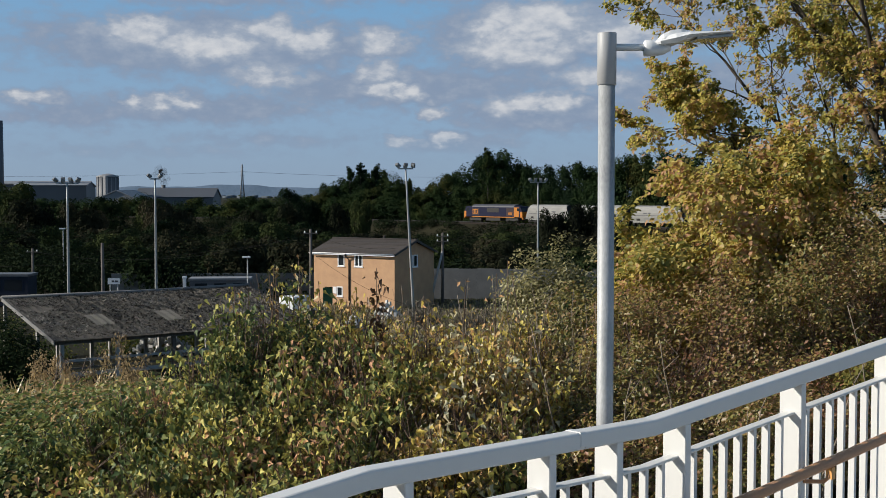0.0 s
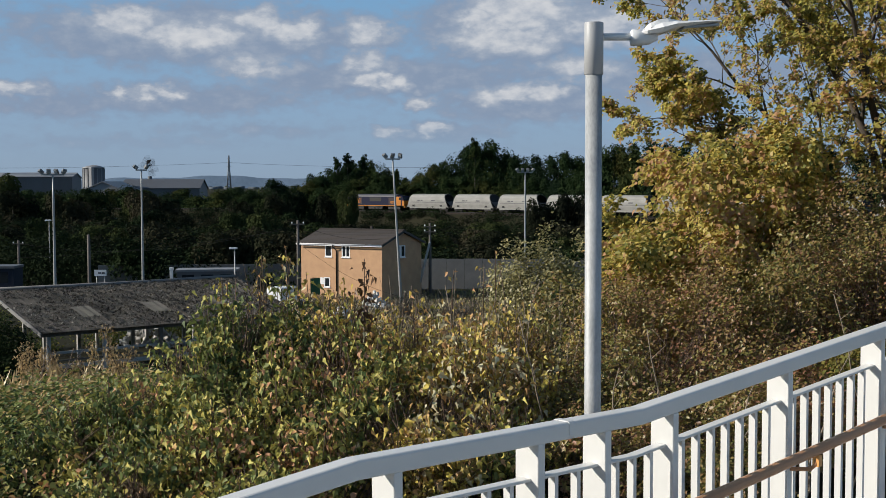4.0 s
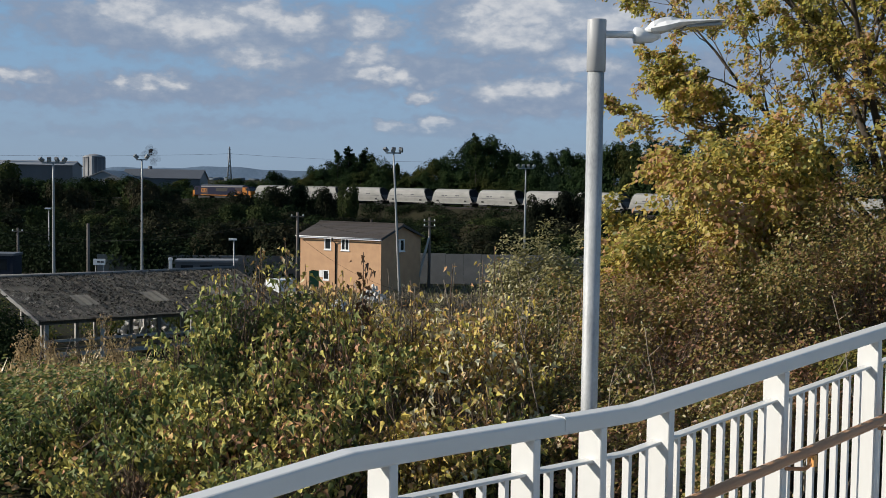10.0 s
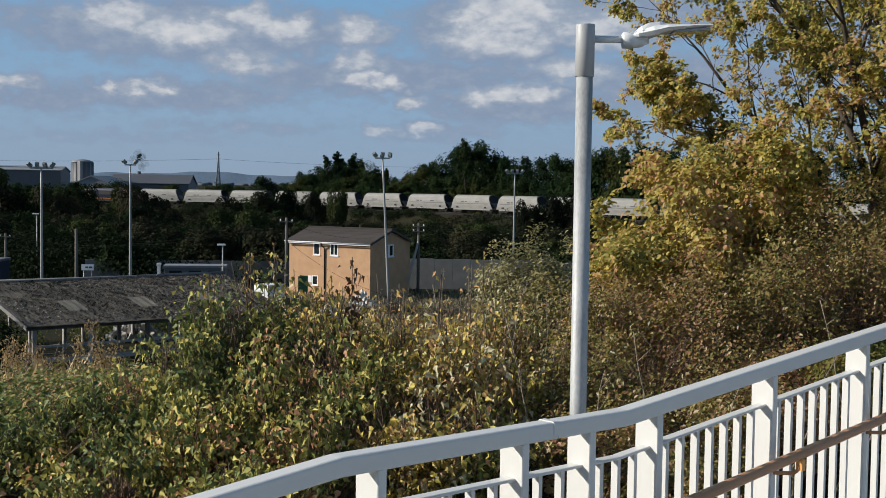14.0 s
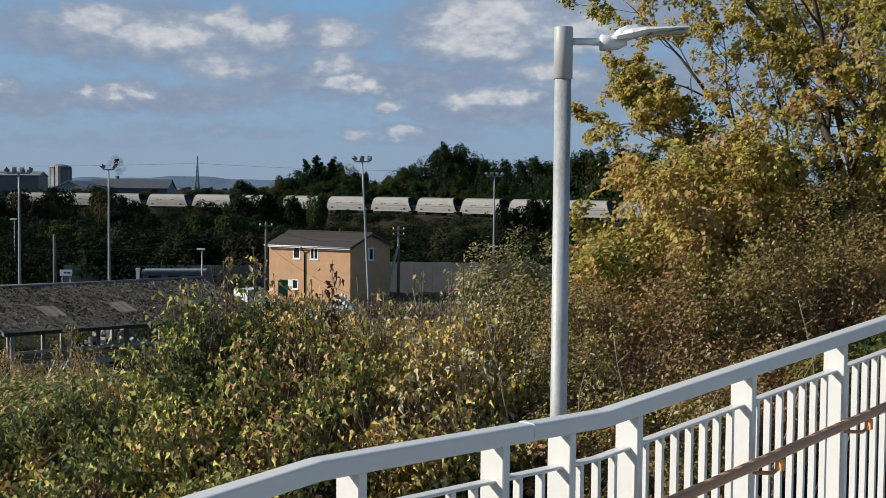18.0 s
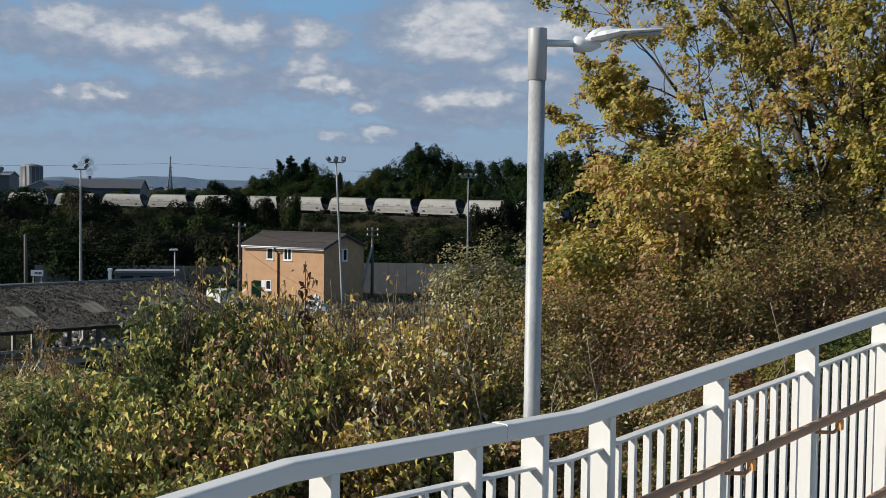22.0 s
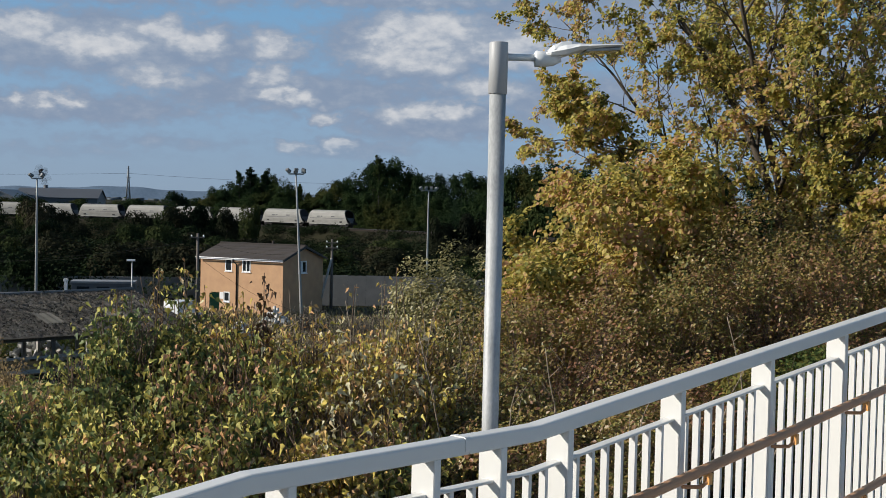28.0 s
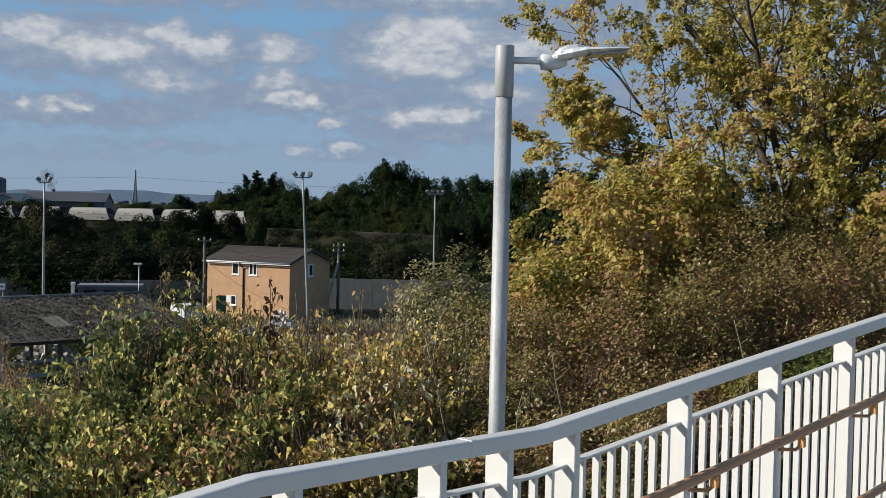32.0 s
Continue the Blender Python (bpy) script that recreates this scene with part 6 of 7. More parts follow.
# more of them between the rows
for i, (x, y, top, w, whips, green) in enumerate(((-0.95, 11.6, 10.0, 0.5, 70, 1), (-0.35, 11.8, 10.05, 0.5, 70, 0), (0.3, 12.0, 10.05, 0.5, 70, 0), (-2.1, 10.6, 9.75, 0.5, 70, 1), (-1.45, 10.2, 9.6, 0.5, 70, 1), (-0.6, 10.3, 9.55, 0.5, 70, 1), (0.2, 10.5, 9.55, 0.5, 64, 0))):
    sapling(x, y, top, 160 + i, int(whips * 0.72), w, L_SYCG if green else L_SYC, 0.062)
for i, (x, y, top, n) in enumerate([(-0.66, 12.0, 10.32, 34), (0.17, 12.2, 10.2, 16), (-1.36, 12.2, 10.4, 40), (-1.75, 12.2, 10.35, 40), (-2.05, 12.0, 10.15, 30), (-1.1, 12.0, 9.95, 12),
                                    (0.55, 13.0, 10.2, 8), (0.75, 14.0, 10.3, 10), (-0.35, 12.4, 9.95, 18), (-0.15, 12.6, 10.0, 10), (-2.9, 11.0, 9.3, 20), (-1.0, 11.4, 9.75, 14), (0.95, 13.6, 10.15, 10)]):
    shoot(x, y, top, 700 + i, n * 2, 0.075 if i == 0 else 0.055, L_RUSSET if i == 0 else None, 0.6 if i == 0 else 0.45)

# ivy and bramble over the bank, patch by patch, with long grass behind
rb = random.Random(21)
mounds = []
for k in range(60):
    y = rb.uniform(11.0, 25.0)
    x = (rb.uniform(-150, 330) - 784) / 2140 * y
    h = rb.uniform(0.35, 0.75)
    if y > 15.5 and x < -0.295 * y:
        continue
    low_ = min(0.35, 11 - 0.15 * y - 0.9 * h - gz(x, y))
    mounds.append((x + 4.6, y - 14.5, gz(x, y) - gz(-4.6, 14.5) + low_, rb.uniform(0.7, 1.3), rb.uniform(0.7, 1.3), h))
bush("bramble_bank", "tangled ivy and bramble covering the bank", "brambles", -4.6, 14.5, mounds, 56000, 0.062, L_IVY, 7, OVAL, twigs=60, r0=0.012, kind="stuff", freq=1.1, cut=-0.25)


def tufts(name, label, x0, x1, y0, y1, n, h, material, seed, width=0.012):
    """Grass as many thin bent blades."""
    rng = np.random.default_rng(seed)
    x, y = rng.uniform(x0, x1, n), rng.uniform(y0, y1, n)
    clump = np.array([noise.noise(Vector((a * 0.9, b * 0.9, seed))) for a, b in zip(x, y)])
    keep = clump > -0.25
    x, y = x[keep], y[keep]
    n = len(x)
    z = ground(x, y)
    hh = h * rng.uniform(0.5, 1.2, n)
    a = rng.uniform(0, 2 * np.pi, n)
    lean = rng.uniform(0.1, 0.6, n) * hh
    sx, sy = np.cos(a), np.sin(a)
    px, py = -sy * width, sx * width
    v = np.stack([np.stack([x - px, y - py, z - 0.05], -1), np.stack([x + px, y + py, z - 0.05], -1),
                  np.stack([x + px * 0.8 + sx * lean * 0.35, y + py * 0.8 + sy * lean * 0.35, z + hh * 0.6], -1), np.stack([x - px * 0.8 + sx * lean * 0.35, y - py * 0.8 + sy * lean * 0.35, z + hh * 0.6], -1),
                  np.stack([x + sx * lean, y + sy * lean, z + hh], -1)], 1).reshape(-1, 3)
    b = np.arange(n)[:, None] * 5
    ob = part(name, (v, [b + np.array([[0, 1, 2, 3]]), b + np.array([[3, 2, 4]])]), material)
    return tagged(ob, label, "grass", kind="stuff")


tufts("long_grass", "long rough grass turning dry on the bank", -11, -3.0, 15.5, 23, 16000, 0.42, L_GRASS, 3, 0.012)
tufts("dry_weeds", "tall russet dock and dry weeds on the bank", -7.2, -4.6, 17, 20, 700, 0.62, L_SEED, 4, 0.03)
tufts("yard_weeds", "rank brown weeds and dead stems over the yard", -13, 18, 76, 122, 42000, 0.62, L_BRUSH, 5, 0.05)
tufts("yard_grass", "rank green grass among the yard weeds", -13, 18, 78, 122, 16000, 0.6, L_GRASS, 15, 0.06)

# tall dock and willowherb gone to seed on the crest of the bank
rd = random.Random(91)
for i in range(9):
    x, y = rd.uniform(-6.7, -5.6), rd.uniform(17.5, 20.0)
    shoot(x, y, rd.uniform(8.1, 8.55), 900 + i, 330, 0.042, L_SEED, 0.35)
for i, (x, y, h) in enumerate(((-4.45, 17.0, 1.2), (-4.3, 16.6, 0.9), (-3.9, 15.5, 0.9), (-5.0, 18.0, 1.0))):
    shoot(x, y, gz(x, y) + h, 940 + i, 240, 0.045, L_SEED, 0.3)


def bare_twig(x, y, z, dx, dz, seed, k_=1.0):
    rng = np.random.default_rng(seed)
    t = thing("bare_twig", x, y, gz(x, y), 0, "long bare pale twig standing out of the hedge", "twig", "bare twigs")
    k = np.linspace(0, 1, 8)
    z0 = z - gz(x, y)
    pts = np.stack([dx * k ** 1.6, -0.1 * k, k * (z0 + dz)], -1) + rng.normal(size=(8, 3)) * 0.02
    part("twig", tube(pts, np.linspace(0.014, 0.005, 8) * k_, 5), M_PALETWIG, t)
    for j in range(4):
        p = pts[4 + j % 3]
        part("side_twig", tube([p, p + np.array([rng.uniform(-0.12, 0.12), -0.05, 0.12]), p + np.array([rng.uniform(-0.2, 0.2), -0.1, 0.26])], [0.005 * k_, 0.004 * k_, 0.002 * k_], 4), M_PALETWIG, t)


TW = random.Random(17)
more = tuple((TW.uniform(-0.4, 1.5), TW.uniform(11.8, 13.2), TW.uniform(9.7, 10.15), TW.uniform(-0.15, 0.15), 0.05) for _ in range(16))
for i, (x, y, z, dx, dz) in enumerate(more + ((3.2, 10.2, 9.5, 0.35, 0.1), (2.0, 9.9, 9.6, -0.25, 0.2), (2.35, 9.5, 9.4, 0.2, 0.1), (4.0, 10.9, 9.9, -0.4, 0.1), (1.3, 10.0, 9.3, 0.3, 0.2), (1.1, 11.0, 9.7, -0.3, 0.1), (3.6, 10.3, 9.2, 0.6, 0.0), (0.9, 12.6, 9.9, 0.2, 0.1), (0.3, 12.0, 9.9, -0.15, 0.1), (-0.5, 12.0, 9.8, 0.15, 0.1))):
    bare_twig(x, y, z, dx, dz, 1000 + i, 0.45 if i < 16 else 0.8)

# the hedge beyond the lamp: x, y, height of the top, half width, leaves, dark green or browning
for i, (x, y, top, r, n, m_) in enumerate([
    (1.45, 12.0, 9.75, 0.75, 3200, 0), (2.2, 12.6, 10.3, 0.85, 4200, 0), (3.1, 13.0, 10.5, 0.95, 5000, 0), (4.05, 13.4, 10.9, 0.95, 4800, 0), (5.0, 13.8, 11.0, 1.0, 4800, 0), (5.5, 15.4, 11.5, 1.1, 5500, 0), (6.6, 15.8, 11.3, 1.1, 5500, 0),
    (6.0, 14.2, 11.0, 1.1, 4800, 0), (7.2, 15.0, 11.0, 1.2, 4800, 0), (2.6, 11.0, 9.6, 0.8, 3600, 0), (3.4, 11.2, 9.7, 0.85, 3600, 0), (4.3, 11.8, 9.8, 0.8, 3600, 1), (1.7, 10.4, 9.2, 0.7, 3000, 0),
    (5.3, 12.4, 9.8, 0.8, 3200, 1), (2.4, 9.6, 9.0, 0.6, 2600, 0), (6.6, 13.2, 9.9, 1.0, 3200, 0), (0.9, 14.2, 9.7, 0.8, 2600, 0), (8.4, 15.6, 10.7, 1.2, 4500, 0),
]):
    g = gz(x, y)
    h = top - g
    rng = random.Random(300 + i)
    blobs = [(0, 0, h * 0.5, r, r, h * 0.46)] + [(rng.uniform(-r, r), rng.uniform(-r, r), h * rng.uniform(0.4, 0.88), r * 0.4, r * 0.4, h * 0.15) for _ in range(10)]
    bush("hawthorn_bush", "dense hawthorn bush with small browning leaves" if not m_ else "dense dark green hedge bush", "bush", x, y, blobs, int(n * 2.2), 0.046 if not m_ else 0.056,
         L_HAWG if m_ else L_HAW, 300 + i, RHOMB, "hedge bushes", twigs=230, r0=0.008, freq=2.8, cut=-0.1, hollow=0.3, up=0.2, main=4, twig_m=M_HEDGETWIG)

bush("willow_bush", "pale grey-green willow bush with upright shoots", "bush", 2.2, 24, [(0, 0, 0.9, 1.3, 1.1, 1.25), (-0.6, 0, 1.7, 0.45, 0.4, 0.75), (0.2, 0, 2.1, 0.35, 0.3, 0.75), (0.8, 0, 1.8, 0.45, 0.4, 0.8), (-0.1, 0, 1.7, 0.55, 0.5, 0.7)], 9000, 0.08, L_WILLOW, 41, RHOMB, twigs=60, r0=0.015, up=0.1, droop=-0.8)

bush("bare_bush", "grey leafless bush of fine twigs before the house", "bush", -1.6, 100, [(0, 0, 1.3, 2.3, 1.0, 1.3), (-0.8, 0, 2.0, 1.0, 0.6, 0.8)], 900, 0.11, L_BRUSH, 43, RHOMB, twigs=240, r0=0.022, twig_m=M_TIMBER, up=0.1)
bush("bare_bush", "grey leafless bush of fine twigs before the yard wall", "bush", 2.4, 98, [(0, 0, 1.0, 2.3, 1.0, 1.1)], 900, 0.11, L_BRUSH, 44, RHOMB, twigs=200, r0=0.022, twig_m=M_TIMBER, up=0.1)

# the large tree on the far side of the ramp
def grow(rng, p, d, length, r, level, segs, tips):
    """A limb that bends a little and forks three times more; the last twigs give places for leaves."""
    n = (9, 7, 5, 4)[level]
    pts, rad = [p.copy()], [r]
    dd = d.copy()
    for k in range(n):
        dd = dd + rng.normal(size=3) * (0.07, 0.11, 0.16, 0.2)[level]
        dd[2] += (0.0, 0.0, -0.01, -0.03)[level]
        dd /= np.linalg.norm(dd)
        p = p + dd * length / n
        pts.append(p.copy())
        rad.append(max(0.003, r * (1 - 0.93 * (k + 1) / n)))
    segs.append(tube(pts, rad, (8, 6, 4, 3)[level], cap=False))
    if level == 3:
        tips.append(np.array(pts))
        return
    kids = (10, 7, 5)[level]
    for k in range(kids):
        low_ = (0.18, 0.2, 0.25)[level]
        at = low_ + (1 - low_) * (k + rng.uniform(0.3, 1.0)) / kids
        i = min(int(at * n), n - 1)
        q = pts[i] + (pts[i + 1] - pts[i]) * (at * n - i)
        way = pts[i + 1] - pts[i]
        way /= np.linalg.norm(way)
        side = rng.normal(size=3)
        side -= way * (side @ way)
        side /= np.linalg.norm(side)
        side[2] = side[2] * 0.6 + 0.15
        ang = rng.uniform(0.55, 1.1)
        nd = way * math.cos(ang) + side * math.sin(ang)
        nd /= np.linalg.norm(nd)
        grow(rng, q, nd, length * (1.12 - 0.62 * at) * rng.uniform(0.36, 0.56), max(0.004, rad[i] * 0.55), level + 1, segs, tips)


def big_tree(x, y, seed, boughs, n, material, size, trunk, label):
    rng = np.random.default_rng(seed)
    t = thing("field_maple_tree", x, y, gz(x, y) - 0.2, 0, label, "tree", "field maple trees")
    k = np.linspace(0, 1, 7)
    part("trunk", tube(np.stack([0.06 * np.sin(k * 4), 0.05 * np.cos(k * 3), k * trunk], -1), np.linspace(0.17, 0.10, 7), 10), M_BARK, t, smooth=True)
    tips = []
    for d, length, r, z0 in boughs:
        d = np.array(d, float)
        segs = []
        grow(rng, np.array([0, 0, z0]) + rng.normal(size=3) * np.array([0.05, 0.05, 0]), d / np.linalg.norm(d), length, r, 0, segs, tips)
        part("stem", segs[0], M_BARK, t, smooth=True)
        tagged(part("branchwork", merge(segs[1:]), M_BARK, t, smooth=True), kind="stuff")
    # leaves along the last twigs, in bunches; some twigs have dropped theirs
    full = [q for q in tips if noise.noise(Vector(q.mean(0)) * 1.3) > -0.34]
    twig = rng.integers(0, len(full), n)
    u = rng.uniform(0.15, 1.0, n) * 3.999
    i = u.astype(int)
    lines = np.array(full)
    pts = lines[twig, i] + (lines[twig, i + 1] - lines[twig, i]) * (u - i)[:, None] + rng.normal(size=(n, 3)) * 0.035
    part("foliage", leaves(pts, size, OVAL, rng, 0.15, None, 0.7, 0.4, 0.3, 0.75), material, t)
    return t


big_tree(6.95, 17.6, 11, [((-1, -0.1, 0.85), 4.3, 0.06, 1.7), ((-0.75, 0.2, 1), 5.4, 0.065, 1.9), ((-0.45, -0.2, 1), 6.4, 0.075, 2.0), ((-0.15, 0.2, 1), 6.8, 0.08, 2.0), ((0.2, -0.1, 1), 6.8, 0.075, 1.9), ((0.5, 0.2, 1), 6.4, 0.07, 1.8), ((0.95, 0.0, 0.8), 5.4, 0.065, 1.8),
                          ((-1, -0.25, 0.4), 3.4, 0.045, 1.9), ((-1, 0.15, 0.62), 3.9, 0.05, 2.1), ((0.2, -1, 0.55), 3.4, 0.05, 1.9), ((0.9, -0.5, 0.5), 4.2, 0.05, 1.9), ((0.3, -0.6, 1), 5.8, 0.055, 2.0), ((-0.3, -0.6, 0.9), 5.0, 0.055, 2.0)],
         84000, L_CROWN, 0.07, 2.1, "tall spreading tree with thinning yellow and brown autumn leaves")
big_tree(9.5, 18.4, 14, [((-0.7, 0, 1), 6.4, 0.08, 1.6), ((-0.15, 0.2, 1), 7.0, 0.09, 2.0), ((0.3, -0.1, 1), 6.8, 0.08, 2.0), ((-0.9, -0.2, 0.6), 5.0, 0.06, 1.9), ((0.8, 0.1, 0.8), 5.0, 0.06, 1.8), ((-0.9, -0.3, 0.35), 4.4, 0.06, 1.9)],
         38000, L_CROWN, 0.072, 2.1, "autumn tree with browning leaves beside a larger one")


def maple(x, y, seed, n, k, top):
    """A rounded yellowing maple bush: lobes heaped into an uneven crown."""
    rng = random.Random(seed)
    blobs = [(0, 0, top * 0.5, 0.9 * k, 0.8 * k, top * 0.42)]
    for _ in range(13):
        a, z = rng.uniform(0, 6.28), rng.uniform(0.35, 0.92)
        d = k * rng.uniform(0.5, 1.05)
        blobs.append((d * math.cos(a), d * math.sin(a) * 0.8, z * top, 0.38 * k, 0.38 * k, 0.09 * top))
    bush("maple_bush", "rounded yellow-green maple bush in front of the tree", "bush", x, y, blobs, n, 0.075, L_MAPLE, seed, OVAL, "maple bushes", twigs=70, r0=0.012, up=0.2, droop=0.6, freq=2.4, cut=-0.08, hollow=0.35, twig_m=M_BARK)


maple(4.0, 15.9, 52, 10000, 1.0, 3.75)
maple(3.0, 15.4, 57, 8500, 0.85, 2.9)
maple(2.45, 14.5, 58, 6500, 0.7, 2.75)
maple(3.5, 14.9, 59, 8000, 0.8, 3.25)
maple(4.9, 16.6, 53, 9000, 1.0, 4.2)
maple(8.6, 17.0, 54, 8000, 1.2, 4.2)


# trees behind the line, and dark scrub on both sides
def far_tree(seed, h, r, conifer=False):
    rng = np.random.default_rng(seed)
    pr = random.Random(seed)
    t = thing("tree", 0, 0, 0, 0, "dark leafy tree behind the railway line", "tree", "trees behind the line")
    part("trunk", tube([(0, 0, -1), (0.2, 0, h * 0.4), (0, 0.1, h * 0.8)], [0.35, 0.25, 0.08], 7), M_FARBARK, t)
    blobs = [(0, 0, h * 0.5, r * 0.9, r * 0.9, h * 0.42)]
    for k in range(9):
        a, z = pr.uniform(0, 6.28), pr.uniform(0.35, 0.9)
        d = r * (1.05 - z * 0.6) * pr.uniform(0.4, 1.0)
        blobs.append((d * math.cos(a), d * math.sin(a), z * h, r * 0.34, r * 0.34, h * 0.11))
    pts, d = blob_points(rng, blobs, 7500, 0.45, 0.45, -0.16, 1.04)
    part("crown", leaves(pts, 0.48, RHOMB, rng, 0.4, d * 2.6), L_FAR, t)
    return t


def conifer(seed, h):
    """A dark cypress-like conifer: a straight trunk and tiers of upswept, ragged boughs."""
    rng = np.random.default_rng(seed)
    t = thing("conifer", 0, 0, 0, 0, "dark conifer with ragged upswept boughs behind the railway", "tree", "conifers behind the line")
    part("trunk", tube([(0, 0, -1), (0.1, 0, h * 0.5), (0, 0, h * 0.98)], [0.3, 0.2, 0.03], 7), M_FARBARK, t)
    pts, outs, rods = [], [], []
    for k in range(70):
        u = rng.uniform(0.12, 0.98)
        a, l = rng.uniform(0, 6.28), (0.6 + 3.0 * (1 - u) ** 0.7) * rng.uniform(0.6, 1.1)
        d = np.array([math.cos(a), math.sin(a), rng.uniform(0.25, 0.6)])
        foot = np.array([0, 0, u * h])
        rods.append(tube([foot, foot + d * l], [0.06, 0.015], 4, cap=False))
        q = rng.random(100)
        pts.append(foot + d * (l * q)[:, None] + rng.normal(size=(100, 3)) * (0.26 * (1.1 - q))[:, None])
        outs.append(np.repeat(d[None], 100, 0))
    tagged(part("boughs", merge(rods), M_FARBARK, t), kind="stuff")
    part("crown", leaves(np.concatenate(pts), 0.34, RHOMB, rng, 0.4, np.concatenate(outs) * 2.0), L_FAR, t)
    return t


first_conifer = conifer(71, 15.0)
for k, (b, rise, dist, f) in enumerate(((-77, 24, 306, 0.9), (-68, 27, 304, 1.0), (-55, 26, 305, 0.95), (-28, 14, 300, 0.7), (37, 39, 284, 1.0))):
    x, y = b / 1000 * dist, dist
    m = pose(x, y, gz(x, y) - 0.3, 0, 0, 77 * k)
    ob = copy_thing(first_conifer, m) if k else first_conifer
    ob.matrix_basis = m
    ob.scale = (f, f, (EYE + rise / 1000 * dist - gz(x, y)) / 15.0)


TREE_H = 15.0
rngf = random.Random(77)
protos = [far_tree(500 + k, TREE_H, 4.4 + 0.5 * (k % 2)) for k in range(6)]
# bearing (in thousandths to the right), rise of the top above the eye (likewise), distance, width factor
spots = [(-95, 10, 322, .8), (-84, 16, 318, .9), (-74, 21, 316, 1), (-63, 23, 318, 1), (-53, 24.5, 315, 1), (-43, 22, 312, 1), (-33, 14, 314, .9), (-25, 9, 310, .8), (-15, 8, 305, .8), (-6, 16, 300, .9), (2, 20, 298, 1), (12, 23, 298, 1),
         (22, 30, 296, 1.1), (32, 34, 292, 1.1), (43, 38, 290, 1.15), (53, 36.5, 286, 1.1), (63, 34, 286, 1), (73, 27.5, 284, 1), (84, 28.5, 282, 1), (95, 27, 280, 1), (106, 28, 276, 1), (117, 26, 274, 1), (128, 25.5, 272, 1),
         (140, 31, 268, .9), (152, 37, 265, 1), (164, 39.5, 262, 1), (176, 38.5, 260, 1), (188, 38, 258, 1), (200, 34, 256, 1), (214, 36, 250, 1), (230, 36, 245, 1), (248, 38, 240, 1), (270, 36, 235, 1), (295, 36, 230, 1), (325, 38, 225, 1), (355, 36, 220, 1), (390, 36, 215, 1)]
spots += [(-100 + 10.5 * k, 6 + 4 * math.sin(k * 2.3), 306 - 1.55 * k, 0.85) for k in range(30)]
spots += [(-380 + 11 * k, -3.0 + 4.0 * math.sin(k * 1.7) + 2.5 * math.sin(k * 0.6 + 1) + (3 if k > 20 else 0), 375 + 12 * math.sin(k * 2.9) - 1.3 * k, 1.25) for k in range(27)]
spots += [(-372, 14, 300, 1.0), (-358, 9, 296, 1.0), (-345, 3, 300, 0.9)]
first = {}
for i, (b, rise, dist, f) in enumerate(spots):
    k = (i * 5 + i // 7) % 6
    x, y = b / 1000 * dist, dist
    g = gz(x, y) - 0.3
    m = pose(x, y, g, 0, 0, rngf.uniform(0, 360))
    ob = protos[k] if k not in first else copy_thing(protos[k], m)
    ob.matrix_basis = m
    h = (EYE + rise / 1000 * dist - g) / TREE_H
    ob.scale = (f * 0.95, f * 0.95, h * 1.02)
    first[k] = 1


def scrub(name, label, items, n, size, seed, material=None):
    """Scrub as one sheet of many leaf clumps over mounds (x, y, radius, height)."""
    rng = np.random.default_rng(seed)
    blobs = [(x, y, gz(x, y) + h * 0.4, r, r, h * 0.6) for x, y, r, h in items]
    pts, d = blob_points(rng, blobs, n, 0.8, 0.3, -0.3)
    ob = part(name, leaves(pts, size, RHOMB, rng, 0.4, d * 2.6), material or L_SCRUB)
    return tagged(ob, label, "scrub", kind="stuff")


rs = random.Random(5)
scrub("scrub", "dark hedge behind the open shed", [(-29.6 + 0.788 * u, 77.8 + 0.616 * u, 1.2, 2.6 + 0.5 * math.sin(u)) for u in np.arange(-3, 19, 1.3)], 12000, 0.2, 59, L_HAWG)
scrub("scrub", "dark ivy mass against the shed end", [(-26.2, 69.0, 1.7, 4.2), (-28.0, 72.0, 1.8, 4.4), (-25.5, 66.0, 1.5, 3.0), (-24.6, 64.4, 1.4, 2.2), (-23.3, 66.6, 1.1, 3.5), (-24.5, 67.2, 1.4, 4.3), (-22.2, 65.3, 1.0, 3.2), (-23.3, 65.8, 1.2, 3.8)], 12000, 0.2, 69, L_SHRUBA)
side_items = []
for k in range(160):
    y = rs.uniform(22, 135)
    px = rs.uniform(1060, 1900)
    side_items.append(((px - 784) / 2140 * y, y, rs.uniform(1.5, 3.0) * (0.6 + y / 120), rs.uniform(1.6, 2.6) * (0.7 + y / 110)))
scrub("scrub", "dark bushes on the slope behind the hedge", side_items, 46000, 0.42, 49, L_SHRUBA)
items = []
for k in range(900):
    y = rs.uniform(131, 262)
    px = rs.uniform(-60, 1300)
    x = (px - 784) / 2140 * y
    # stay on the near side of the line
    j = int(np.argmin(np.hypot(TX - x, TY - y)))
    d = math.hypot(x - TX[j], y - TY[j])
    side = (x - TX[j]) * math.sin(TA[j]) + (y - TY[j]) * math.cos(TA[j])
    if d < 4.5 or side > 0:
        continue
    low_ = min(1.0, (d - 5) / 14)
    hmax = (1.2 + 2.6 * rs.random() + (1.5 if px < 560 else 0)) * (0.22 + 0.78 * max(0, low_))
    items.append((x, y, rs.uniform(2.5, 5.0), hmax))
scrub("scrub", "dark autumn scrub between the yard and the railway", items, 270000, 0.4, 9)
bank = []
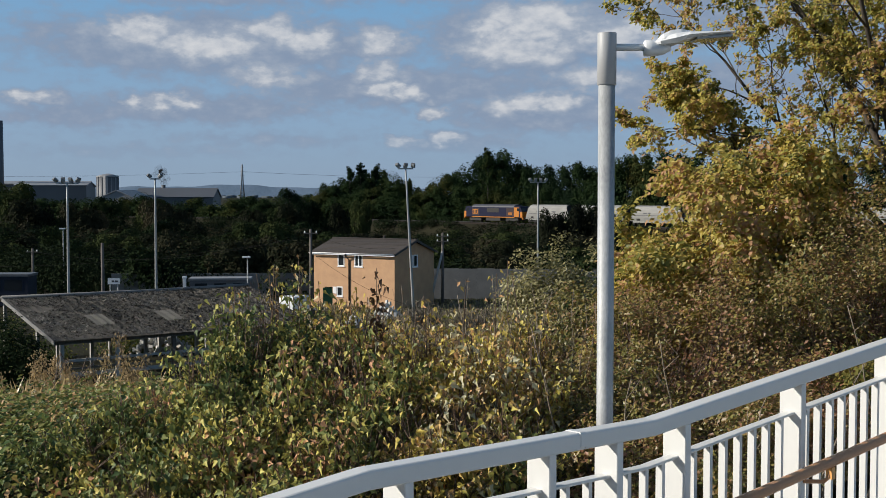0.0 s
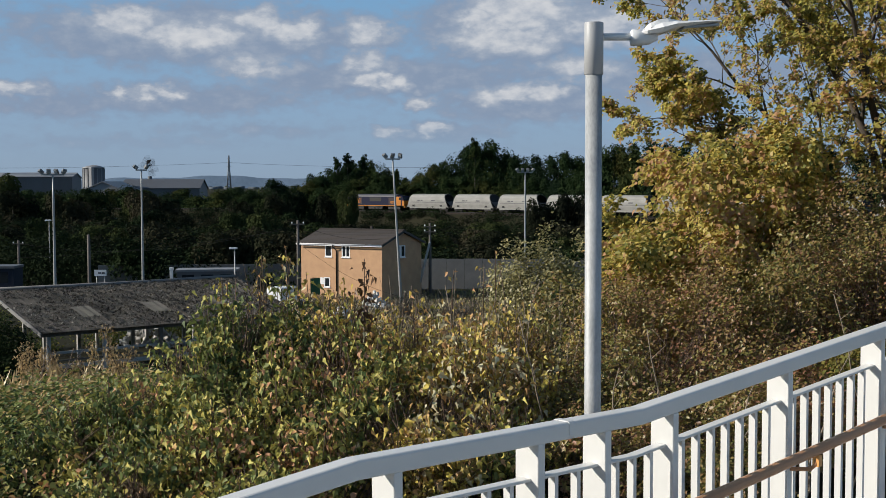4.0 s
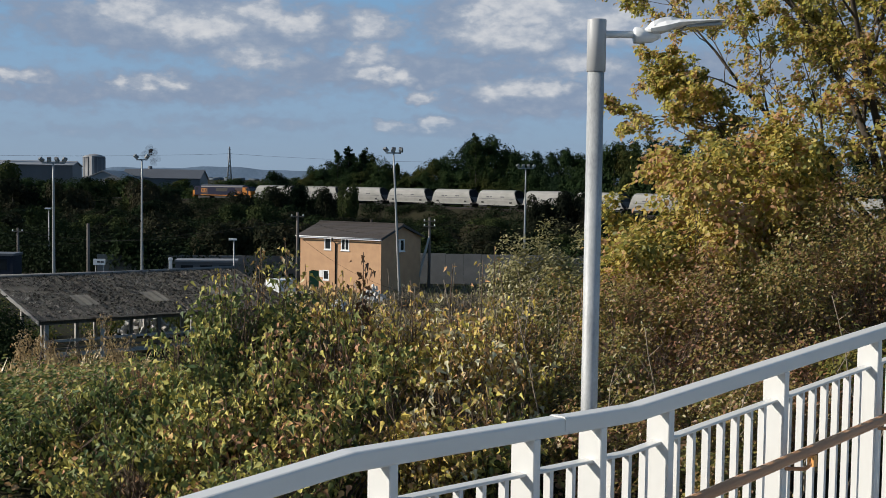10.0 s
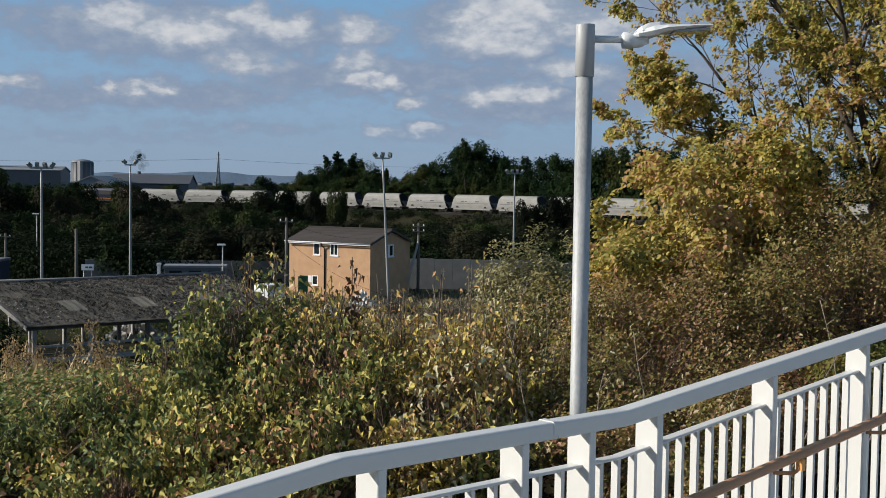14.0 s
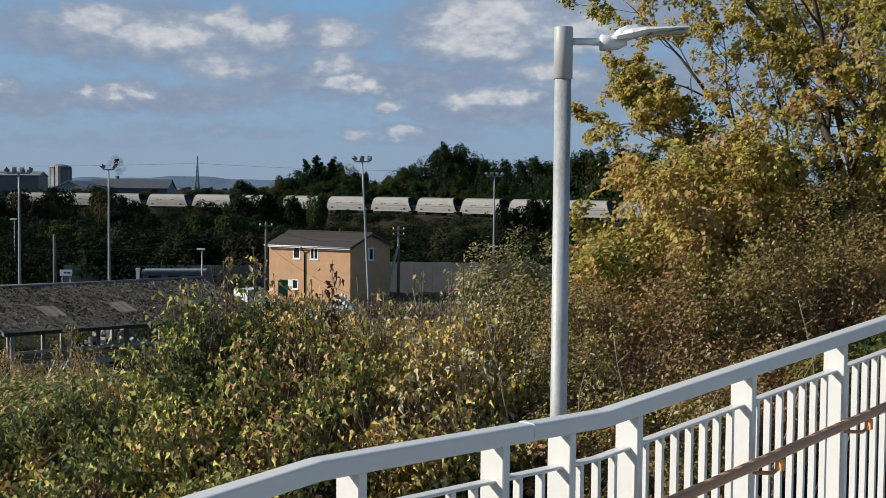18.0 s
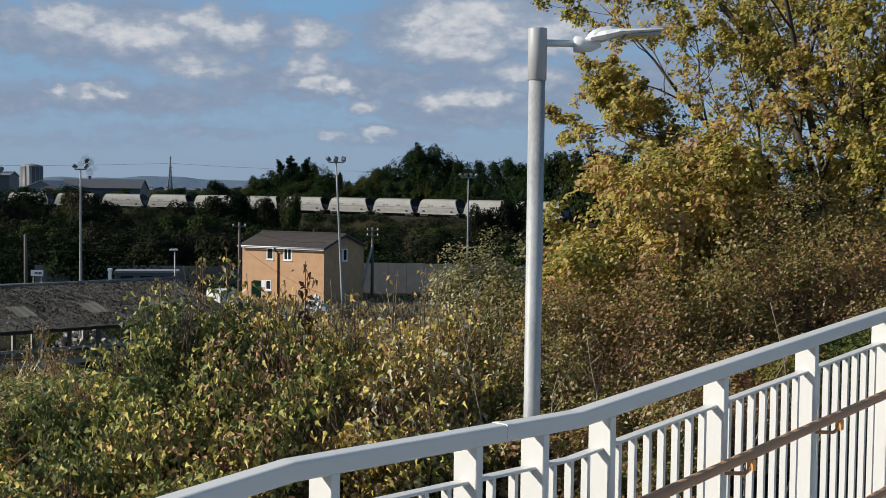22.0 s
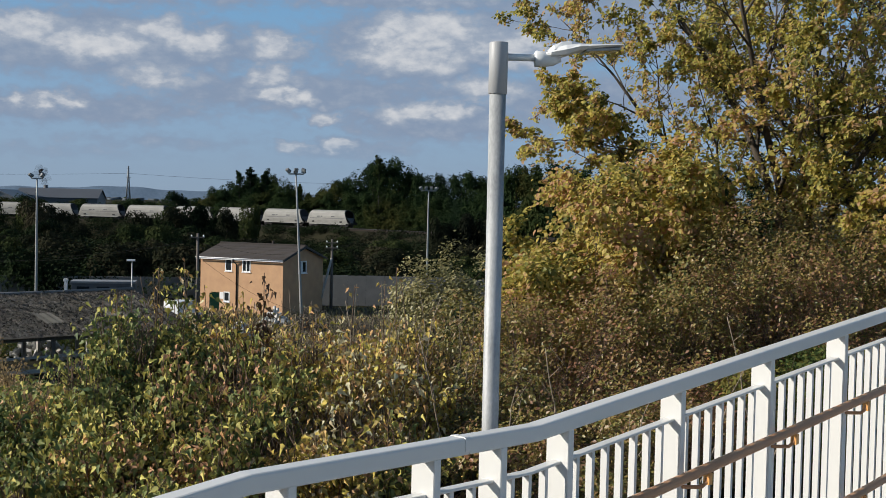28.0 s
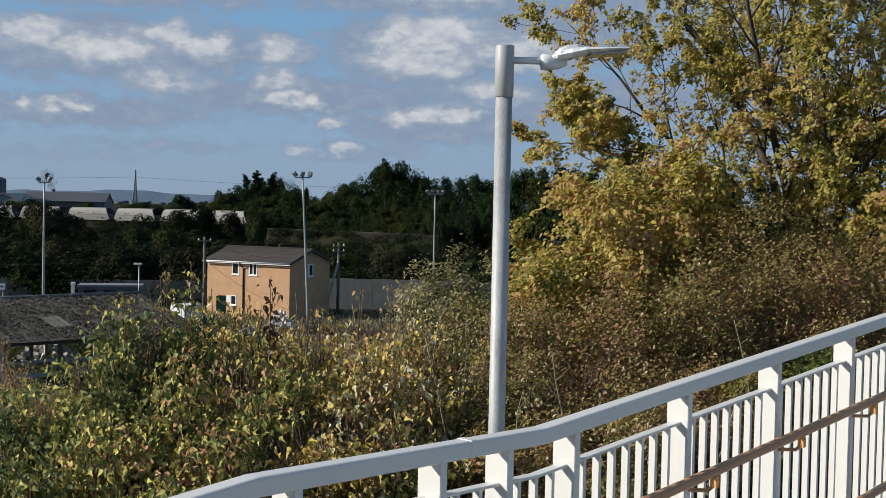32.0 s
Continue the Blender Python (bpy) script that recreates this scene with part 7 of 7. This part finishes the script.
for k in range(760):
    x, y, a = track(rs.uniform(-170, 190))
    off = -rs.uniform(2.6, 15.0)
    bank.append((x + math.sin(a) * off, y + math.cos(a) * off, rs.uniform(1.2, 2.4), rs.uniform(0.6, 1.0) if off > -4.5 else rs.uniform(1.1, 2.0)))
scrub("scrub", "low brush on the railway bank, darkened for its shade", bank, 150000, 0.36, 39)


def shrub(seed, material):
    rng = np.random.default_rng(seed)
    pr = random.Random(seed)
    t = thing("shrub", 0, 0, 0, 0, "dark rounded autumn shrub between yard and railway", "shrub", "shrubs before the line")
    part("stem", tube([(0, 0, -0.5), (0.1, 0, 1.0), (0, 0.1, 2.2)], [0.14, 0.1, 0.05], 6), M_FARBARK, t)
    blobs = [(0, 0, 1.5, 2.6, 2.6, 1.5)]
    for k in range(7):
        a = pr.uniform(0, 6.28)
        d = 2.2 * pr.uniform(0.3, 1.0)
        blobs.append((d * math.cos(a), d * math.sin(a), pr.uniform(1.0, 3.2), 1.1, 1.1, 0.8))
    pts, d = blob_points(rng, blobs, 4600, 0.7, 0.7, -0.25, 1.05)
    part("crown", leaves(pts, 0.31, RHOMB, rng, 0.4, d * 2.6), material, t)
    return t


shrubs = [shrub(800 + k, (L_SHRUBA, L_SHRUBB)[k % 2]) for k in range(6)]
used = set()
for k in range(170):
    y = 134 + 122 * (k / 170) + rs.uniform(-4, 4)
    px = rs.uniform(-40, 1300)
    x = (px - 784) / 2140 * y
    j = int(np.argmin(np.hypot(TX - x, TY - y)))
    if math.hypot(x - TX[j], y - TY[j]) < 12 or (y - TY[j]) > 0:
        continue
    i = k % 6
    f = rs.uniform(0.8, 1.5)
    tall = f * rs.uniform(0.8, 1.15) * (1.25 if px < 600 else 0.9)
    m = pose(x, y, gz(x, y) - 0.2, 0, 0, rs.uniform(0, 360))
    ob = copy_thing(shrubs[i], m) if i in used else shrubs[i]
    used.add(i)
    ob.matrix_basis = m
    ob.scale = (f, f, tall)
# taller shrubs before the line, which hide parts of the train: bearing, drop of the top below the eye, width
for k, (b, drop, f) in enumerate(((-98, 11, 1.0), (-86, 8.5, 0.9), (-70, 8, 1.0), (-231, 3, 1.6), (-244, 7.5, 1.2), (-218, 8.5, 1.2), (-140, 9.0, 1.4), (-127, 8.6, 1.3), (-116, 9.0, 1.2), (-152, 11, 1.3), (-107, 10, 0.9), (92, 11.5, 1.0), (103, 9.5, 1.2), (113, 10, 1.1), (124, 9.5, 1.3), (136, 11, 1.3),
                                  (-278, 8, 1.8), (-296, 7, 1.8), (-320, 5, 2.0), (-343, 5, 2.0), (-362, -4, 2.2))):
    y = (262 if b < 0 else 216) - (12 if k % 2 else 0)
    x = b / 1000 * y
    m = pose(x, y, gz(x, y) - 0.2, 0, 0, 61 * k)
    ob = copy_thing(shrubs[k % 6], m)
    ob.matrix_basis = m
    ob.scale = (f, f, (EYE - drop / 1000 * y - gz(x, y)) / 3.35)
fr = []
for k in range(70):
    y = rs.uniform(340, 430)
    px = rs.uniform(-40, 640)
    fr.append(((px - 784) / 2140 * y, y, rs.uniform(4, 7), rs.uniform(5, 8.5)))
scrub("scrub", "dark trees and scrub beyond the railway", fr, 22000, 1.1, 29, L_FAR)


# ---------------------------------------------------------------- what moves
def motions():
    times = [c[0] for c in COUPLING]
    where = [c[1] for c in COUPLING]
    ts = [0, 2, 4, 6, 8, 10, 12, 14, 16, 18, 20, 22, 24, 26, 28, 30, 32]

    def rows(offset):
        return [(t, on_track(float(np.interp(t, times, where)) + offset)) for t in ts]

    # the smoke leans and settles slowly
    walk(smoke, [(t, pose(-108.5 + 0.9 * math.sin(t / 7.0), 470.0, gz(-108.5, 470.0) + 13.6 + 0.5 * math.sin(t / 9.0), 0, 4 * math.sin(t / 8.0), 6 * math.sin(t / 10.0))) for t in (0, 4, 8, 12, 16, 20, 24, 28, 32)])
    walk(loco, rows(15.0 + 0.35 + 9.7))
    for k, w in enumerate(wagons):
        walk(w, rows(7.5 - WAGON_PITCH * k))


motions()
